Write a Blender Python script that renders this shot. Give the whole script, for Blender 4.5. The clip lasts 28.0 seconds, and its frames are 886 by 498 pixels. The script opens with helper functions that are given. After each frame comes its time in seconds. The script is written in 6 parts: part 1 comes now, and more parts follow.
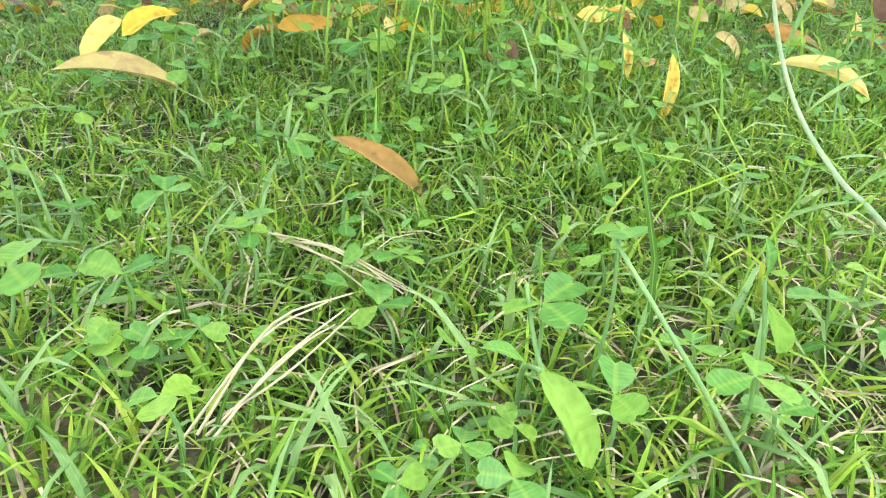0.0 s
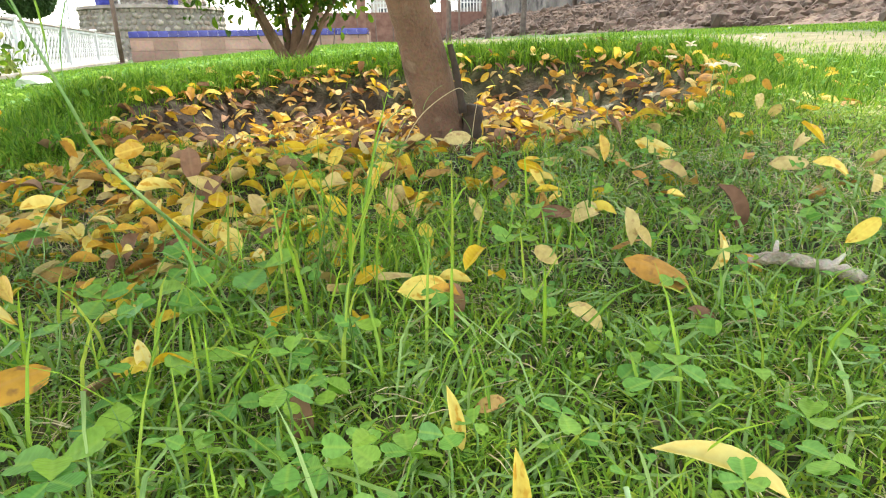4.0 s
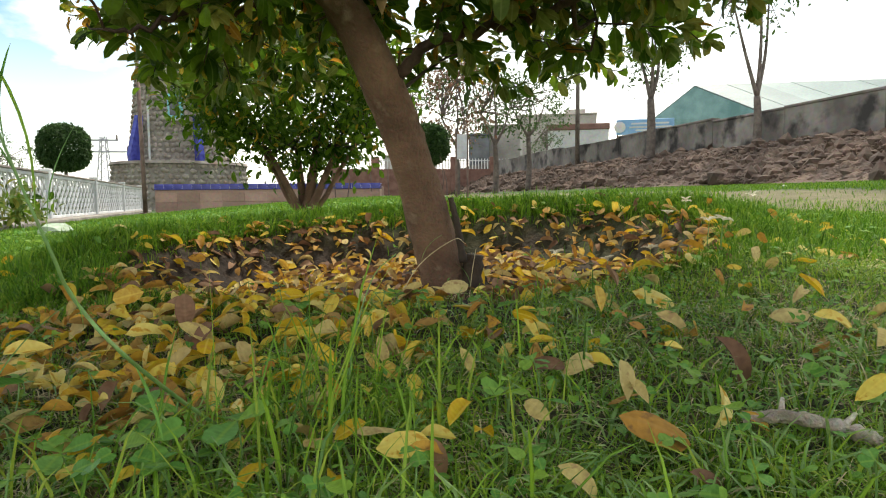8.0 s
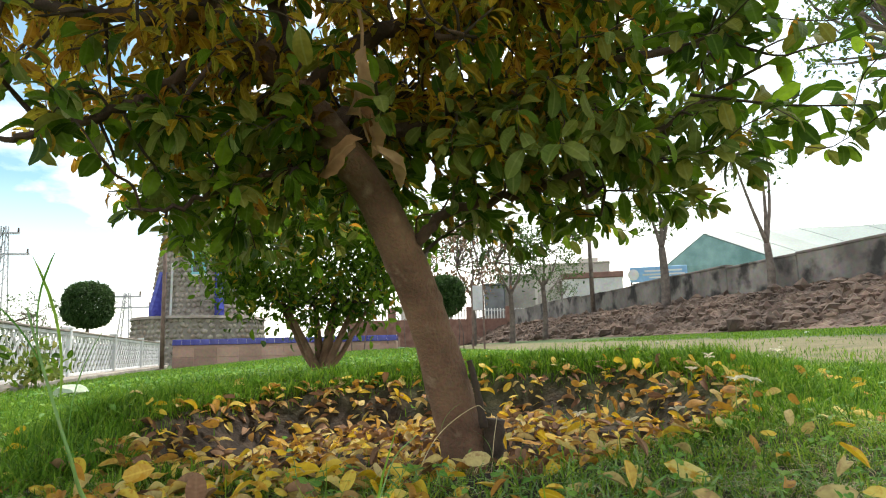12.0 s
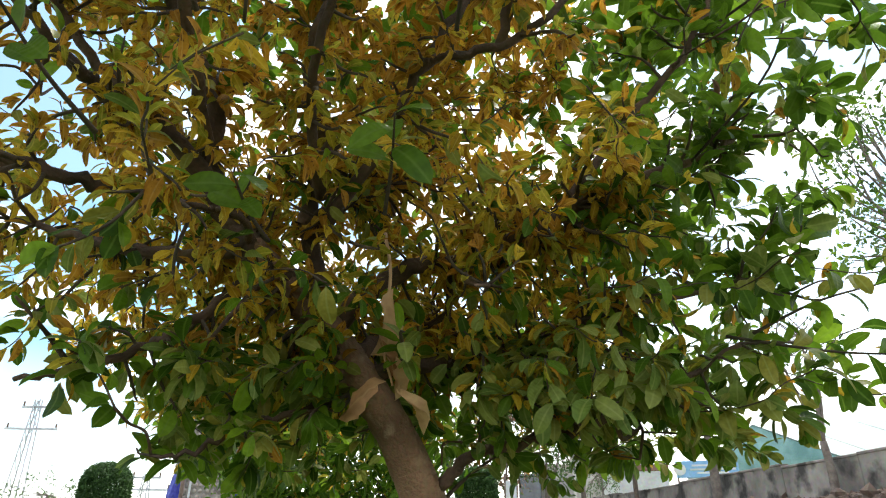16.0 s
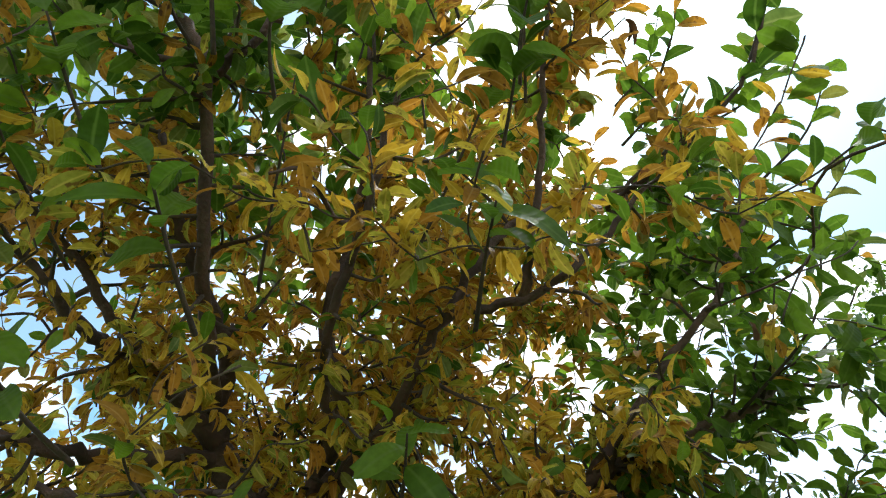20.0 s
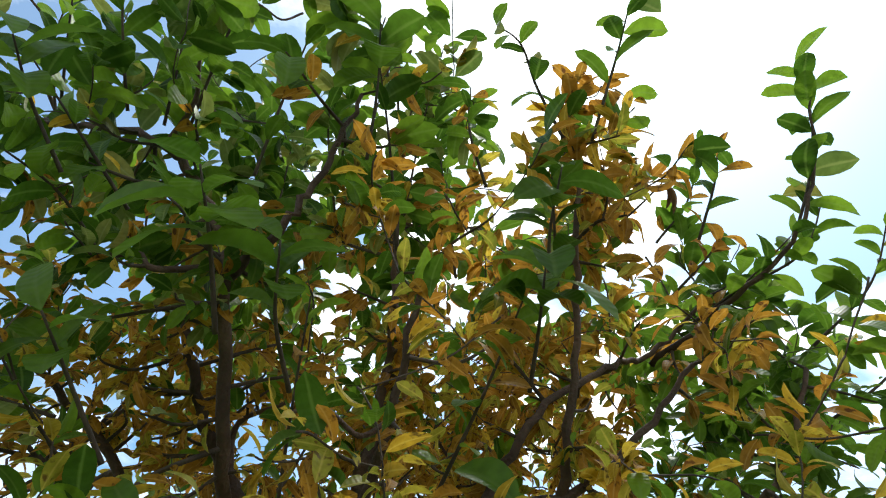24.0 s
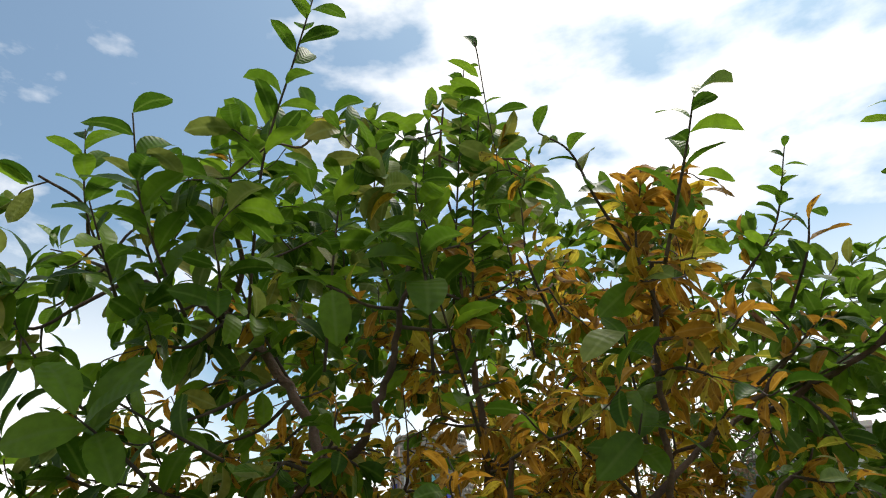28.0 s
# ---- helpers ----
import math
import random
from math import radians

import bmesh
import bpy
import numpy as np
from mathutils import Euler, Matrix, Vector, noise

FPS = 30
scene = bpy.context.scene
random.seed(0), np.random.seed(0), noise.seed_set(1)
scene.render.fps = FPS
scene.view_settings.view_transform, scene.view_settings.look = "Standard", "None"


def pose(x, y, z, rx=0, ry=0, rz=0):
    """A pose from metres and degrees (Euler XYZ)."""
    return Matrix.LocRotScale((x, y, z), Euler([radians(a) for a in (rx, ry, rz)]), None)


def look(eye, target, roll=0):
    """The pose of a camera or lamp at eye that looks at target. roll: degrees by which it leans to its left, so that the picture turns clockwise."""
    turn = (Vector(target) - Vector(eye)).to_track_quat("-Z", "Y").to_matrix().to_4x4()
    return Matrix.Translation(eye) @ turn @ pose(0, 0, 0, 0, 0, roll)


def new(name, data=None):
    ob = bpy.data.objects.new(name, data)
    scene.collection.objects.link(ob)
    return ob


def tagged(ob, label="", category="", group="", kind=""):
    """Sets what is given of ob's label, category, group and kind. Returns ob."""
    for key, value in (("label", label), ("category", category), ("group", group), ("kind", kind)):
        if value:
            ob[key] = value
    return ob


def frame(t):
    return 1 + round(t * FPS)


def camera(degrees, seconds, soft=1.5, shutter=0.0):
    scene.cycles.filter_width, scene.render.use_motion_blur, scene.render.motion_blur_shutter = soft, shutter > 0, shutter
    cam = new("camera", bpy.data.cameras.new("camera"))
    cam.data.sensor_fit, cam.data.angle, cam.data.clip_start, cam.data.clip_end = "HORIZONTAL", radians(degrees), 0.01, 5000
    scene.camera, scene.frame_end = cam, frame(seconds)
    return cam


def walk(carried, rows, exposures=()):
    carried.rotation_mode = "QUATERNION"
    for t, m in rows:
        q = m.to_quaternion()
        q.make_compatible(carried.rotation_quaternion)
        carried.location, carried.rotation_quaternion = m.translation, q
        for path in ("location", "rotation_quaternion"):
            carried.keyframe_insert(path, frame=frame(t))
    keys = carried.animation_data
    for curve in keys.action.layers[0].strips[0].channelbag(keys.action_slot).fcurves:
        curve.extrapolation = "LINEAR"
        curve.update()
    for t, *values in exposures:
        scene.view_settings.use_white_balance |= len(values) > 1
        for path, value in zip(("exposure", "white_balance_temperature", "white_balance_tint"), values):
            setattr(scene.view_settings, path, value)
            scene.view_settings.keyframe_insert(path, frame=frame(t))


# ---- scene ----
cam = camera(69.8, 28.0, soft=1.1)
PATH = [
    (0, (0.118, 0.089, 0.197), (0.091, 1.909, -0.632), 4.5),
    (0.5, (0.13, 0.142, 0.205), (0.164, 1.979, -0.586), 3.7),
    (1, (0.149, 0.195, 0.226), (0.257, 2.045, -0.527), 1.8),
    (1.5, (0.157, 0.247, 0.255), (0.337, 2.099, -0.477), 0.8),
    (2, (0.169, 0.287, 0.287), (0.391, 2.146, -0.415), 0.7),
    (2.5, (0.177, 0.31, 0.331), (0.432, 2.167, -0.367), -0.5),
    (3, (0.188, 0.33, 0.352), (0.469, 2.171, -0.376), -0.7),
    (3.5, (0.201, 0.347, 0.364), (0.488, 2.206, -0.317), -1.0),
    (4, (0.206, 0.354, 0.368), (0.487, 2.239, -0.241), -0.9),
    (4.5, (0.218, 0.369, 0.368), (0.522, 2.263, -0.2), -0.8),
    (6.5, (0.228, 0.361, 0.354), (0.526, 2.309, 0.017), -0.3),
    (7, (0.232, 0.363, 0.361), (0.514, 2.324, 0.088), -0.5),
    (7.5, (0.235, 0.367, 0.363), (0.519, 2.334, 0.141), -0.4),
    (8, (0.231, 0.366, 0.366), (0.503, 2.341, 0.212), -0.4),
    (8.5, (0.23, 0.364, 0.366), (0.475, 2.346, 0.259), -0.4),
    (9, (0.226, 0.352, 0.367), (0.484, 2.334, 0.329), -0.7),
    (9.5, (0.229, 0.356, 0.374), (0.491, 2.339, 0.369), -0.8),
    (10, (0.226, 0.353, 0.375), (0.479, 2.336, 0.414), -0.9),
    (10.5, (0.231, 0.357, 0.375), (0.5, 2.335, 0.484), -0.6),
    (11, (0.223, 0.355, 0.383), (0.477, 2.33, 0.567), -0.7),
    (11.5, (0.224, 0.357, 0.394), (0.47, 2.326, 0.638), -1.0),
    (12.5, (0.229, 0.364, 0.407), (0.433, 2.315, 0.795), -1.3),
    (14.5, (0.242, 0.356, 0.492), (0.386, 2.253, 1.108), -0.1),
    (15, (0.244, 0.362, 0.509), (0.383, 2.231, 1.206), 0.1),
    (15.5, (0.245, 0.361, 0.515), (0.358, 2.192, 1.313), 0.7),
    (16, (0.245, 0.36, 0.545), (0.358, 2.166, 1.396), 0.6),
    (16.5, (0.249, 0.357, 0.567), (0.348, 2.138, 1.471), 0.7),
    (17, (0.251, 0.367, 0.604), (0.397, 2.152, 1.493), 0.0),
    (17.5, (0.257, 0.37, 0.63), (0.397, 2.137, 1.557), 0.8),
    (18, (0.26, 0.368, 0.667), (0.386, 2.109, 1.643), 0.3),
    (18.5, (0.256, 0.364, 0.696), (0.357, 2.074, 1.729), 0.2),
    (19, (0.253, 0.356, 0.722), (0.328, 2.006, 1.849), 0.8),
    (19.5, (0.254, 0.343, 0.746), (0.276, 1.937, 1.954), 1.8),
    (20, (0.253, 0.329, 0.776), (0.264, 1.865, 2.057), 1.9),
    (20.5, (0.263, 0.316, 0.797), (0.23, 1.803, 2.135), 3.0),
    (21, (0.265, 0.295, 0.824), (0.204, 1.754, 2.19), 3.4),
    (21.5, (0.27, 0.281, 0.854), (0.18, 1.697, 2.264), 4.1),
    (22, (0.275, 0.268, 0.883), (0.131, 1.672, 2.3), 5.0),
    (22.5, (0.278, 0.261, 0.916), (0.142, 1.679, 2.32), 4.0),
    (24.5, (0.281, 0.129, 1.141), (0.148, 1.649, 2.434), 4.1),
    (25, (0.273, 0.097, 1.206), (0.132, 1.685, 2.414), 2.9),
    (25.5, (0.275, 0.068, 1.297), (0.114, 1.68, 2.47), 1.8),
    (26, (0.285, 0.009, 1.406), (0.11, 1.67, 2.507), 1.9),
    (26.5, (0.305, -0.014, 1.462), (0.067, 1.693, 2.476), 1.5),
    (27, (0.306, -0.078, 1.577), (0.049, 1.698, 2.46), -0.5),
    (27.5, (0.322, -0.148, 1.677), (-0.016, 1.64, 2.508), -1.5),
    (28, (0.335, -0.216, 1.758), (-0.057, 1.56, 2.59), -2.7),
]
EXPOSURES = [(0.0, 1.84, 6250, 13), (1.0, 1.86, 6450, 10), (2.0, 1.95, 6800, 10), (3.0, 1.7, 6900, 10), (4.5, 1.3, 6900, 10), (6.5, 0.16, 6950, 10), (7.5, 0.28, 7000, 10), (9.0, 0.45, 7000, 10), (12.5, 0.56, 6900, 10),
             (15.0, 0.84, 6650, 10), (17.0, 0.88, 6450, 10), (19.0, 0.65, 6350, 10), (22.0, 0.54, 6000, 10), (25.0, 0.1, 6250, 10), (28.0, -0.18, 6650, 10)]
walk(cam, [(t, look(eye, target, roll)) for t, eye, target, roll in PATH], EXPOSURES)

# ---- world and sun ----
SUN_EL, SUN_AZ = radians(64), radians(30)
world = bpy.data.worlds.new("sky")
scene.world = world
world.use_nodes = True
wn, wl = world.node_tree.nodes, world.node_tree.links
wn.clear()
w_out, w_bg = wn.new("ShaderNodeOutputWorld"), wn.new("ShaderNodeBackground")
w_sky, w_co, w_map = wn.new("ShaderNodeTexSky"), wn.new("ShaderNodeTexCoord"), wn.new("ShaderNodeMapping")
w_sky.sky_type, w_sky.sun_disc = "NISHITA", False
w_sky.sun_elevation, w_sky.sun_rotation, w_sky.dust_density, w_sky.air_density = SUN_EL, SUN_AZ, 1.5, 1.0
w_map.inputs["Scale"].default_value = (1.0, 1.0, 2.2)
w_noise, w_ramp, w_mix = wn.new("ShaderNodeTexNoise"), wn.new("ShaderNodeValToRGB"), wn.new("ShaderNodeMixRGB")
w_noise.inputs["Scale"].default_value, w_noise.inputs["Detail"].default_value = 4.2, 10
w_noise.inputs["Roughness"].default_value = 0.55
w_ramp.color_ramp.elements[0].position, w_ramp.color_ramp.elements[1].position = 0.44, 0.72
w_mix.inputs[2].default_value = (9.0, 8.8, 8.5, 1)
w_sep, w_haze, w_max = wn.new("ShaderNodeSeparateXYZ"), wn.new("ShaderNodeMapRange"), wn.new("ShaderNodeMath")
w_haze.inputs[1].default_value, w_haze.inputs[2].default_value = 0.06, 0.42
w_haze.inputs[3].default_value, w_haze.inputs[4].default_value = 1.0, 0.05
w_max.operation = "MAXIMUM"


def cloud_bank(last, way, wide, weight):
    """Raises or lowers the cloud cover round one direction of the sky."""
    dot, near, add = wn.new("ShaderNodeVectorMath"), wn.new("ShaderNodeMapRange"), wn.new("ShaderNodeMath")
    dot.operation, near.interpolation_type, add.operation = "DOT_PRODUCT", "SMOOTHSTEP", "MULTIPLY_ADD"
    dot.inputs[1].default_value = Vector(way).normalized()
    near.inputs[1].default_value, near.inputs[2].default_value = math.cos(wide * 1.5), math.cos(wide * 0.4)
    wl.new(w_co.outputs["Generated"], dot.inputs[0])
    wl.new(dot.outputs["Value"], near.inputs[0])
    wl.new(near.outputs[0], add.inputs[0])
    add.inputs[1].default_value = weight * 0.7
    wl.new(last, add.inputs[2])
    return add.outputs[0]


w_cover = w_noise.outputs["Fac"]
for way, wide, weight in (((0.03, 0.56, 0.83), 0.20, 0.22), ((0.17, 0.66, 0.73), 0.12, 0.16), ((0.135, 0.84, 0.53), 0.16, 0.16), ((0.44, 0.75, 0.49), 0.13, 0.10), ((-0.64, 0.51, 0.57), 0.05, 0.2), ((-0.09, 0.715, 0.69), 0.06, 0.14),
                          ((0.40, 0.60, 0.69), 0.14, -0.16), ((-0.55, 0.55, 0.62), 0.18, -0.16), ((-0.43, 0.74, 0.52), 0.15, -0.12), ((0.0, 0.765, 0.645), 0.05, -0.12), ((0.42, 0.44, 0.79), 0.22, -0.36), ((0.47, 0.55, 0.69), 0.14, -0.2), ((-0.42, 0.49, 0.76), 0.15, -0.14)):
    w_cover = cloud_bank(w_cover, way, wide, weight)
wl.new(w_co.outputs["Generated"], w_map.inputs[0])
wl.new(w_map.outputs[0], w_noise.inputs["Vector"])
wl.new(w_cover, w_ramp.inputs[0])
wl.new(w_co.outputs["Generated"], w_sep.inputs[0])
wl.new(w_sep.outputs[2], w_haze.inputs[0])
wl.new(cloud_bank(w_haze.outputs[0], (-0.42, 0.88, 0.22), 0.16, -0.75), w_max.inputs[0])
wl.new(w_ramp.outputs[0], w_max.inputs[1])
wl.new(w_max.outputs[0], w_mix.inputs[0])
w_tint = wn.new("ShaderNodeMixRGB")
w_tint.blend_type, w_tint.inputs[0].default_value, w_tint.inputs[2].default_value = "MULTIPLY", 1.0, (0.60, 0.79, 0.80, 1)
wl.new(w_sky.outputs[0], w_tint.inputs[1])
wl.new(w_tint.outputs[0], w_mix.inputs[1])
wl.new(w_mix.outputs[0], w_bg.inputs[0])
w_bg.inputs[1].default_value = 0.2
wl.new(w_bg.outputs[0], w_out.inputs[0])

sun_data = bpy.data.lights.new("sun", "SUN")
sun_data.energy, sun_data.angle, sun_data.color = 3.4, radians(16), (1.0, 0.95, 0.88)
sun = new("sun", sun_data)
sun.matrix_world = look((math.sin(SUN_AZ) * math.cos(SUN_EL) * 50, math.cos(SUN_AZ) * math.cos(SUN_EL) * 50, math.sin(SUN_EL) * 50), (0, 0, 0))
rng = np.random.default_rng(7)


# ---- materials ----
def surface(name, dark, light, scale=8.0, fine=60.0, rough=0.8, bump=0.3, metal=0.0, extra=None, spread=(0.35, 0.65)):
    """Two scales of noise between two colours, fine relief, and a third colour in patches."""
    m = bpy.data.materials.new(name)
    m.use_nodes = True
    n, l = m.node_tree.nodes, m.node_tree.links
    p = n["Principled BSDF"]
    co = n.new("ShaderNodeTexCoord")
    big, small, ramp, mix = n.new("ShaderNodeTexNoise"), n.new("ShaderNodeTexNoise"), n.new("ShaderNodeValToRGB"), n.new("ShaderNodeMixRGB")
    big.inputs["Scale"].default_value, big.inputs["Detail"].default_value = scale, 6
    small.inputs["Scale"].default_value, small.inputs["Detail"].default_value = fine, 4
    l.new(co.outputs["Object"], big.inputs["Vector"])
    l.new(co.outputs["Object"], small.inputs["Vector"])
    ramp.color_ramp.elements[0].position, ramp.color_ramp.elements[1].position = spread
    ramp.color_ramp.elements[0].color, ramp.color_ramp.elements[1].color = (*dark, 1), (*light, 1)
    l.new(big.outputs["Fac"], ramp.inputs[0])
    mix.blend_type, mix.inputs[0].default_value = "OVERLAY", 0.35
    l.new(ramp.outputs[0], mix.inputs[1])
    l.new(small.outputs["Color"], mix.inputs[2])
    hue = n.new("ShaderNodeHueSaturation")
    hue.inputs["Saturation"].default_value = 0.9
    info, rr = n.new("ShaderNodeObjectInfo"), n.new("ShaderNodeMapRange")
    rr.inputs[3].default_value, rr.inputs[4].default_value = 0.85, 1.15
    l.new(info.outputs["Random"], rr.inputs[0])
    l.new(rr.outputs[0], hue.inputs["Value"])
    last = mix
    if extra:
        third, pr, mx = n.new("ShaderNodeTexNoise"), n.new("ShaderNodeValToRGB"), n.new("ShaderNodeMixRGB")
        third.inputs["Scale"].default_value, third.inputs["Detail"].default_value = extra[1], 5
        l.new(co.outputs["Object"], third.inputs["Vector"])
        pr.color_ramp.elements[0].position, pr.color_ramp.elements[1].position = extra[2], extra[2] + 0.12
        l.new(third.outputs["Fac"], pr.inputs[0])
        l.new(pr.outputs[0], mx.inputs[0])
        l.new(mix.outputs[0], mx.inputs[1])
        mx.inputs[2].default_value = (*extra[0], 1)
        last = mx
    l.new(last.outputs[0], hue.inputs["Color"])
    l.new(hue.outputs[0], p.inputs["Base Color"])
    p.inputs["Roughness"].default_value, p.inputs["Metallic"].default_value = rough, metal
    if bump:
        b = n.new("ShaderNodeBump")
        b.inputs["Strength"].default_value, b.inputs["Distance"].default_value = bump, 0.02
        l.new(small.outputs["Fac"], b.inputs["Height"])
        l.new(b.outputs[0], p.inputs["Normal"])
    return m


def leafy(name, colours, rough=0.45, through_light=0.4, vein=0.12, spots=None):
    """A leaf: colours spread at random over the leaves, a paler midrib, blotches, and light that passes through."""
    m = bpy.data.materials.new(name)
    m.use_nodes = True
    n, l = m.node_tree.nodes, m.node_tree.links
    p, out = n["Principled BSDF"], n["Material Output"]
    geo, info, add, fr, ramp = n.new("ShaderNodeNewGeometry"), n.new("ShaderNodeObjectInfo"), n.new("ShaderNodeMath"), n.new("ShaderNodeMath"), n.new("ShaderNodeValToRGB")
    fr.operation = "FRACT"
    l.new(geo.outputs["Random Per Island"], add.inputs[0])
    l.new(info.outputs["Random"], add.inputs[1])
    l.new(add.outputs[0], fr.inputs[0])
    l.new(fr.outputs[0], ramp.inputs[0])
    e = ramp.color_ramp.elements
    while len(e) < len(colours):
        e.new(0.5)
    for k, c in enumerate(colours):
        e[k].position, e[k].color = k / max(1, len(colours) - 1), (*c, 1)
    tex, mix = n.new("ShaderNodeTexNoise"), n.new("ShaderNodeMixRGB")
    tex.inputs["Scale"].default_value, tex.inputs["Detail"].default_value = 3.0, 4
    own, spot, scl, shift = n.new("ShaderNodeUVMap"), n.new("ShaderNodeVectorMath"), n.new("ShaderNodeVectorMath"), n.new("ShaderNodeVectorMath")
    own.uv_map = "UVMap"
    scl.operation, scl.inputs[1].default_value = "MULTIPLY", (1.0, 2.0, 1.0)
    spot.operation, spot.inputs[0].default_value = "SCALE", (17.0, 31.0, 53.0)
    l.new(fr.outputs[0], spot.inputs["Scale"])
    l.new(own.outputs[0], scl.inputs[0])
    l.new(scl.outputs[0], shift.inputs[0])
    l.new(spot.outputs[0], shift.inputs[1])
    l.new(shift.outputs[0], tex.inputs["Vector"])
    mix.blend_type, mix.inputs[0].default_value = "OVERLAY", 0.45
    l.new(ramp.outputs[0], mix.inputs[1])
    l.new(tex.outputs["Fac"], mix.inputs[2])
    last = mix
    if spots:
        st, sr, sm = n.new("ShaderNodeTexNoise"), n.new("ShaderNodeValToRGB"), n.new("ShaderNodeMixRGB")
        st.inputs["Scale"].default_value, st.inputs["Detail"].default_value = 2.1, 3
        l.new(shift.outputs[0], st.inputs["Vector"])
        sr.color_ramp.elements[0].position, sr.color_ramp.elements[1].position = 0.56, 0.66
        l.new(st.outputs["Fac"], sr.inputs[0])
        l.new(sr.outputs[0], sm.inputs[0])
        l.new(mix.outputs[0], sm.inputs[1])
        sm.inputs[2].default_value = (*spots, 1)
        last = sm
    # midrib and side veins from the leaf's own coordinates
    uv, sep, mid, vr, vm = n.new("ShaderNodeUVMap"), n.new("ShaderNodeSeparateXYZ"), n.new("ShaderNodeMath"), n.new("ShaderNodeMapRange"), n.new("ShaderNodeMixRGB")
    uv.uv_map = "UVMap"
    l.new(uv.outputs[0], sep.inputs[0])
    mid.operation, mid.inputs[1].default_value = "ABSOLUTE", 0.0
    l.new(sep.outputs[0], mid.inputs[0])
    vr.inputs[1].default_value, vr.inputs[2].default_value, vr.inputs[3].default_value, vr.inputs[4].default_value = 0.02, 0.09, 0.5, 0.0
    l.new(mid.outputs[0], vr.inputs[0])
    l.new(vr.outputs[0], vm.inputs[0])
    l.new(last.outputs[0], vm.inputs[1])
    c = colours[len(colours) // 2]
    vm.inputs[2].default_value = (min(1, c[0] + vein), min(1, c[1] + vein), min(1, c[2] + vein * 0.5), 1)
    l.new(vm.outputs[0], p.inputs["Base Color"])
    p.inputs["Roughness"].default_value = rough
    p.inputs["Specular IOR Level"].default_value = 0.2
    wave, ph, b = n.new("ShaderNodeMath"), n.new("ShaderNodeMath"), n.new("ShaderNodeBump")
    ph.operation, ph.inputs[1].default_value = "MULTIPLY_ADD", -6.0
    l.new(mid.outputs[0], ph.inputs[0])
    vs = n.new("ShaderNodeMath")
    vs.operation, vs.inputs[1].default_value = "MULTIPLY", 55.0
    l.new(sep.outputs[1], vs.inputs[0])
    l.new(vs.outputs[0], ph.inputs[2])
    wave.operation = "SINE"
    l.new(ph.outputs[0], wave.inputs[0])
    b.inputs["Strength"].default_value, b.inputs["Distance"].default_value = 0.12, 0.004
    l.new(wave.outputs[0], b.inputs["Height"])
    l.new(b.outputs[0], p.inputs["Normal"])
    tr, ms = n.new("ShaderNodeBsdfTranslucent"), n.new("ShaderNodeMixShader")
    l.new(vm.outputs[0], tr.inputs[0])
    ms.inputs[0].default_value = through_light
    l.new(p.outputs[0], ms.inputs[1])
    l.new(tr.outputs[0], ms.inputs[2])
    l.new(ms.outputs[0], out.inputs["Surface"])
    return m


M_GREEN = leafy("citrus_leaf_green", [(0.032, 0.075, 0.006), (0.064, 0.138, 0.010), (0.118, 0.215, 0.014), (0.19, 0.315, 0.020)], 0.42, 0.55, 0.06)
M_FRESH = leafy("citrus_leaf_fresh", [(0.066, 0.135, 0.010), (0.098, 0.18, 0.013), (0.135, 0.235, 0.017)], 0.4, 0.6, 0.05)
M_LIME = leafy("citrus_leaf_pale", [(0.12, 0.19, 0.035), (0.2, 0.24, 0.05), (0.26, 0.24, 0.04)], 0.42)
M_YELLOW = leafy("citrus_leaf_yellow", [(0.40, 0.25, 0.02), (0.54, 0.34, 0.025), (0.60, 0.43, 0.04), (0.36, 0.34, 0.035), (0.28, 0.30, 0.03)], 0.5, 0.62, spots=(0.16, 0.10, 0.02))
M_ORANGE = leafy("citrus_leaf_orange", [(0.38, 0.18, 0.02), (0.46, 0.23, 0.022), (0.28, 0.15, 0.02)], 0.55, 0.6, spots=(0.12, 0.05, 0.015))
M_FALLEN = leafy("fallen_leaf_yellow", [(0.68, 0.43, 0.02), (0.76, 0.53, 0.04), (0.80, 0.60, 0.10), (0.80, 0.66, 0.24), (0.64, 0.34, 0.02)], 0.5, 0.35, 0.1, spots=(0.64, 0.34, 0.04))
M_FADED = leafy("fallen_leaf_pale", [(0.60, 0.48, 0.20), (0.50, 0.37, 0.14), (0.64, 0.50, 0.16)], 0.6, 0.25, 0.08, spots=(0.42, 0.27, 0.12))
M_OCHRE = leafy("fallen_leaf_ochre", [(0.50, 0.26, 0.03), (0.58, 0.32, 0.05), (0.42, 0.20, 0.04), (0.46, 0.30, 0.10)], 0.6, 0.25, 0.06, spots=(0.26, 0.13, 0.04))
M_BROWN = leafy("fallen_leaf_brown", [(0.16, 0.085, 0.05), (0.24, 0.13, 0.075), (0.33, 0.20, 0.11)], 0.75, 0.12, 0.05)
M_DRY = leafy("dry_hanging_leaf", [(0.52, 0.32, 0.16), (0.60, 0.40, 0.22), (0.40, 0.2, 0.10)], 0.8, 0.3, 0.05)
M_CLOVER = leafy("clover_green", [(0.10, 0.27, 0.045), (0.17, 0.37, 0.07), (0.27, 0.44, 0.055), (0.15, 0.34, 0.095)], 0.45, 0.45, 0.05)
M_GRASS = leafy("grass_blade", [(0.035, 0.095, 0.010), (0.10, 0.225, 0.021), (0.18, 0.34, 0.032), (0.31, 0.48, 0.04), (0.17, 0.33, 0.045), (0.42, 0.50, 0.06), (0.06, 0.15, 0.014)], 0.5, 0.36, 0.04)
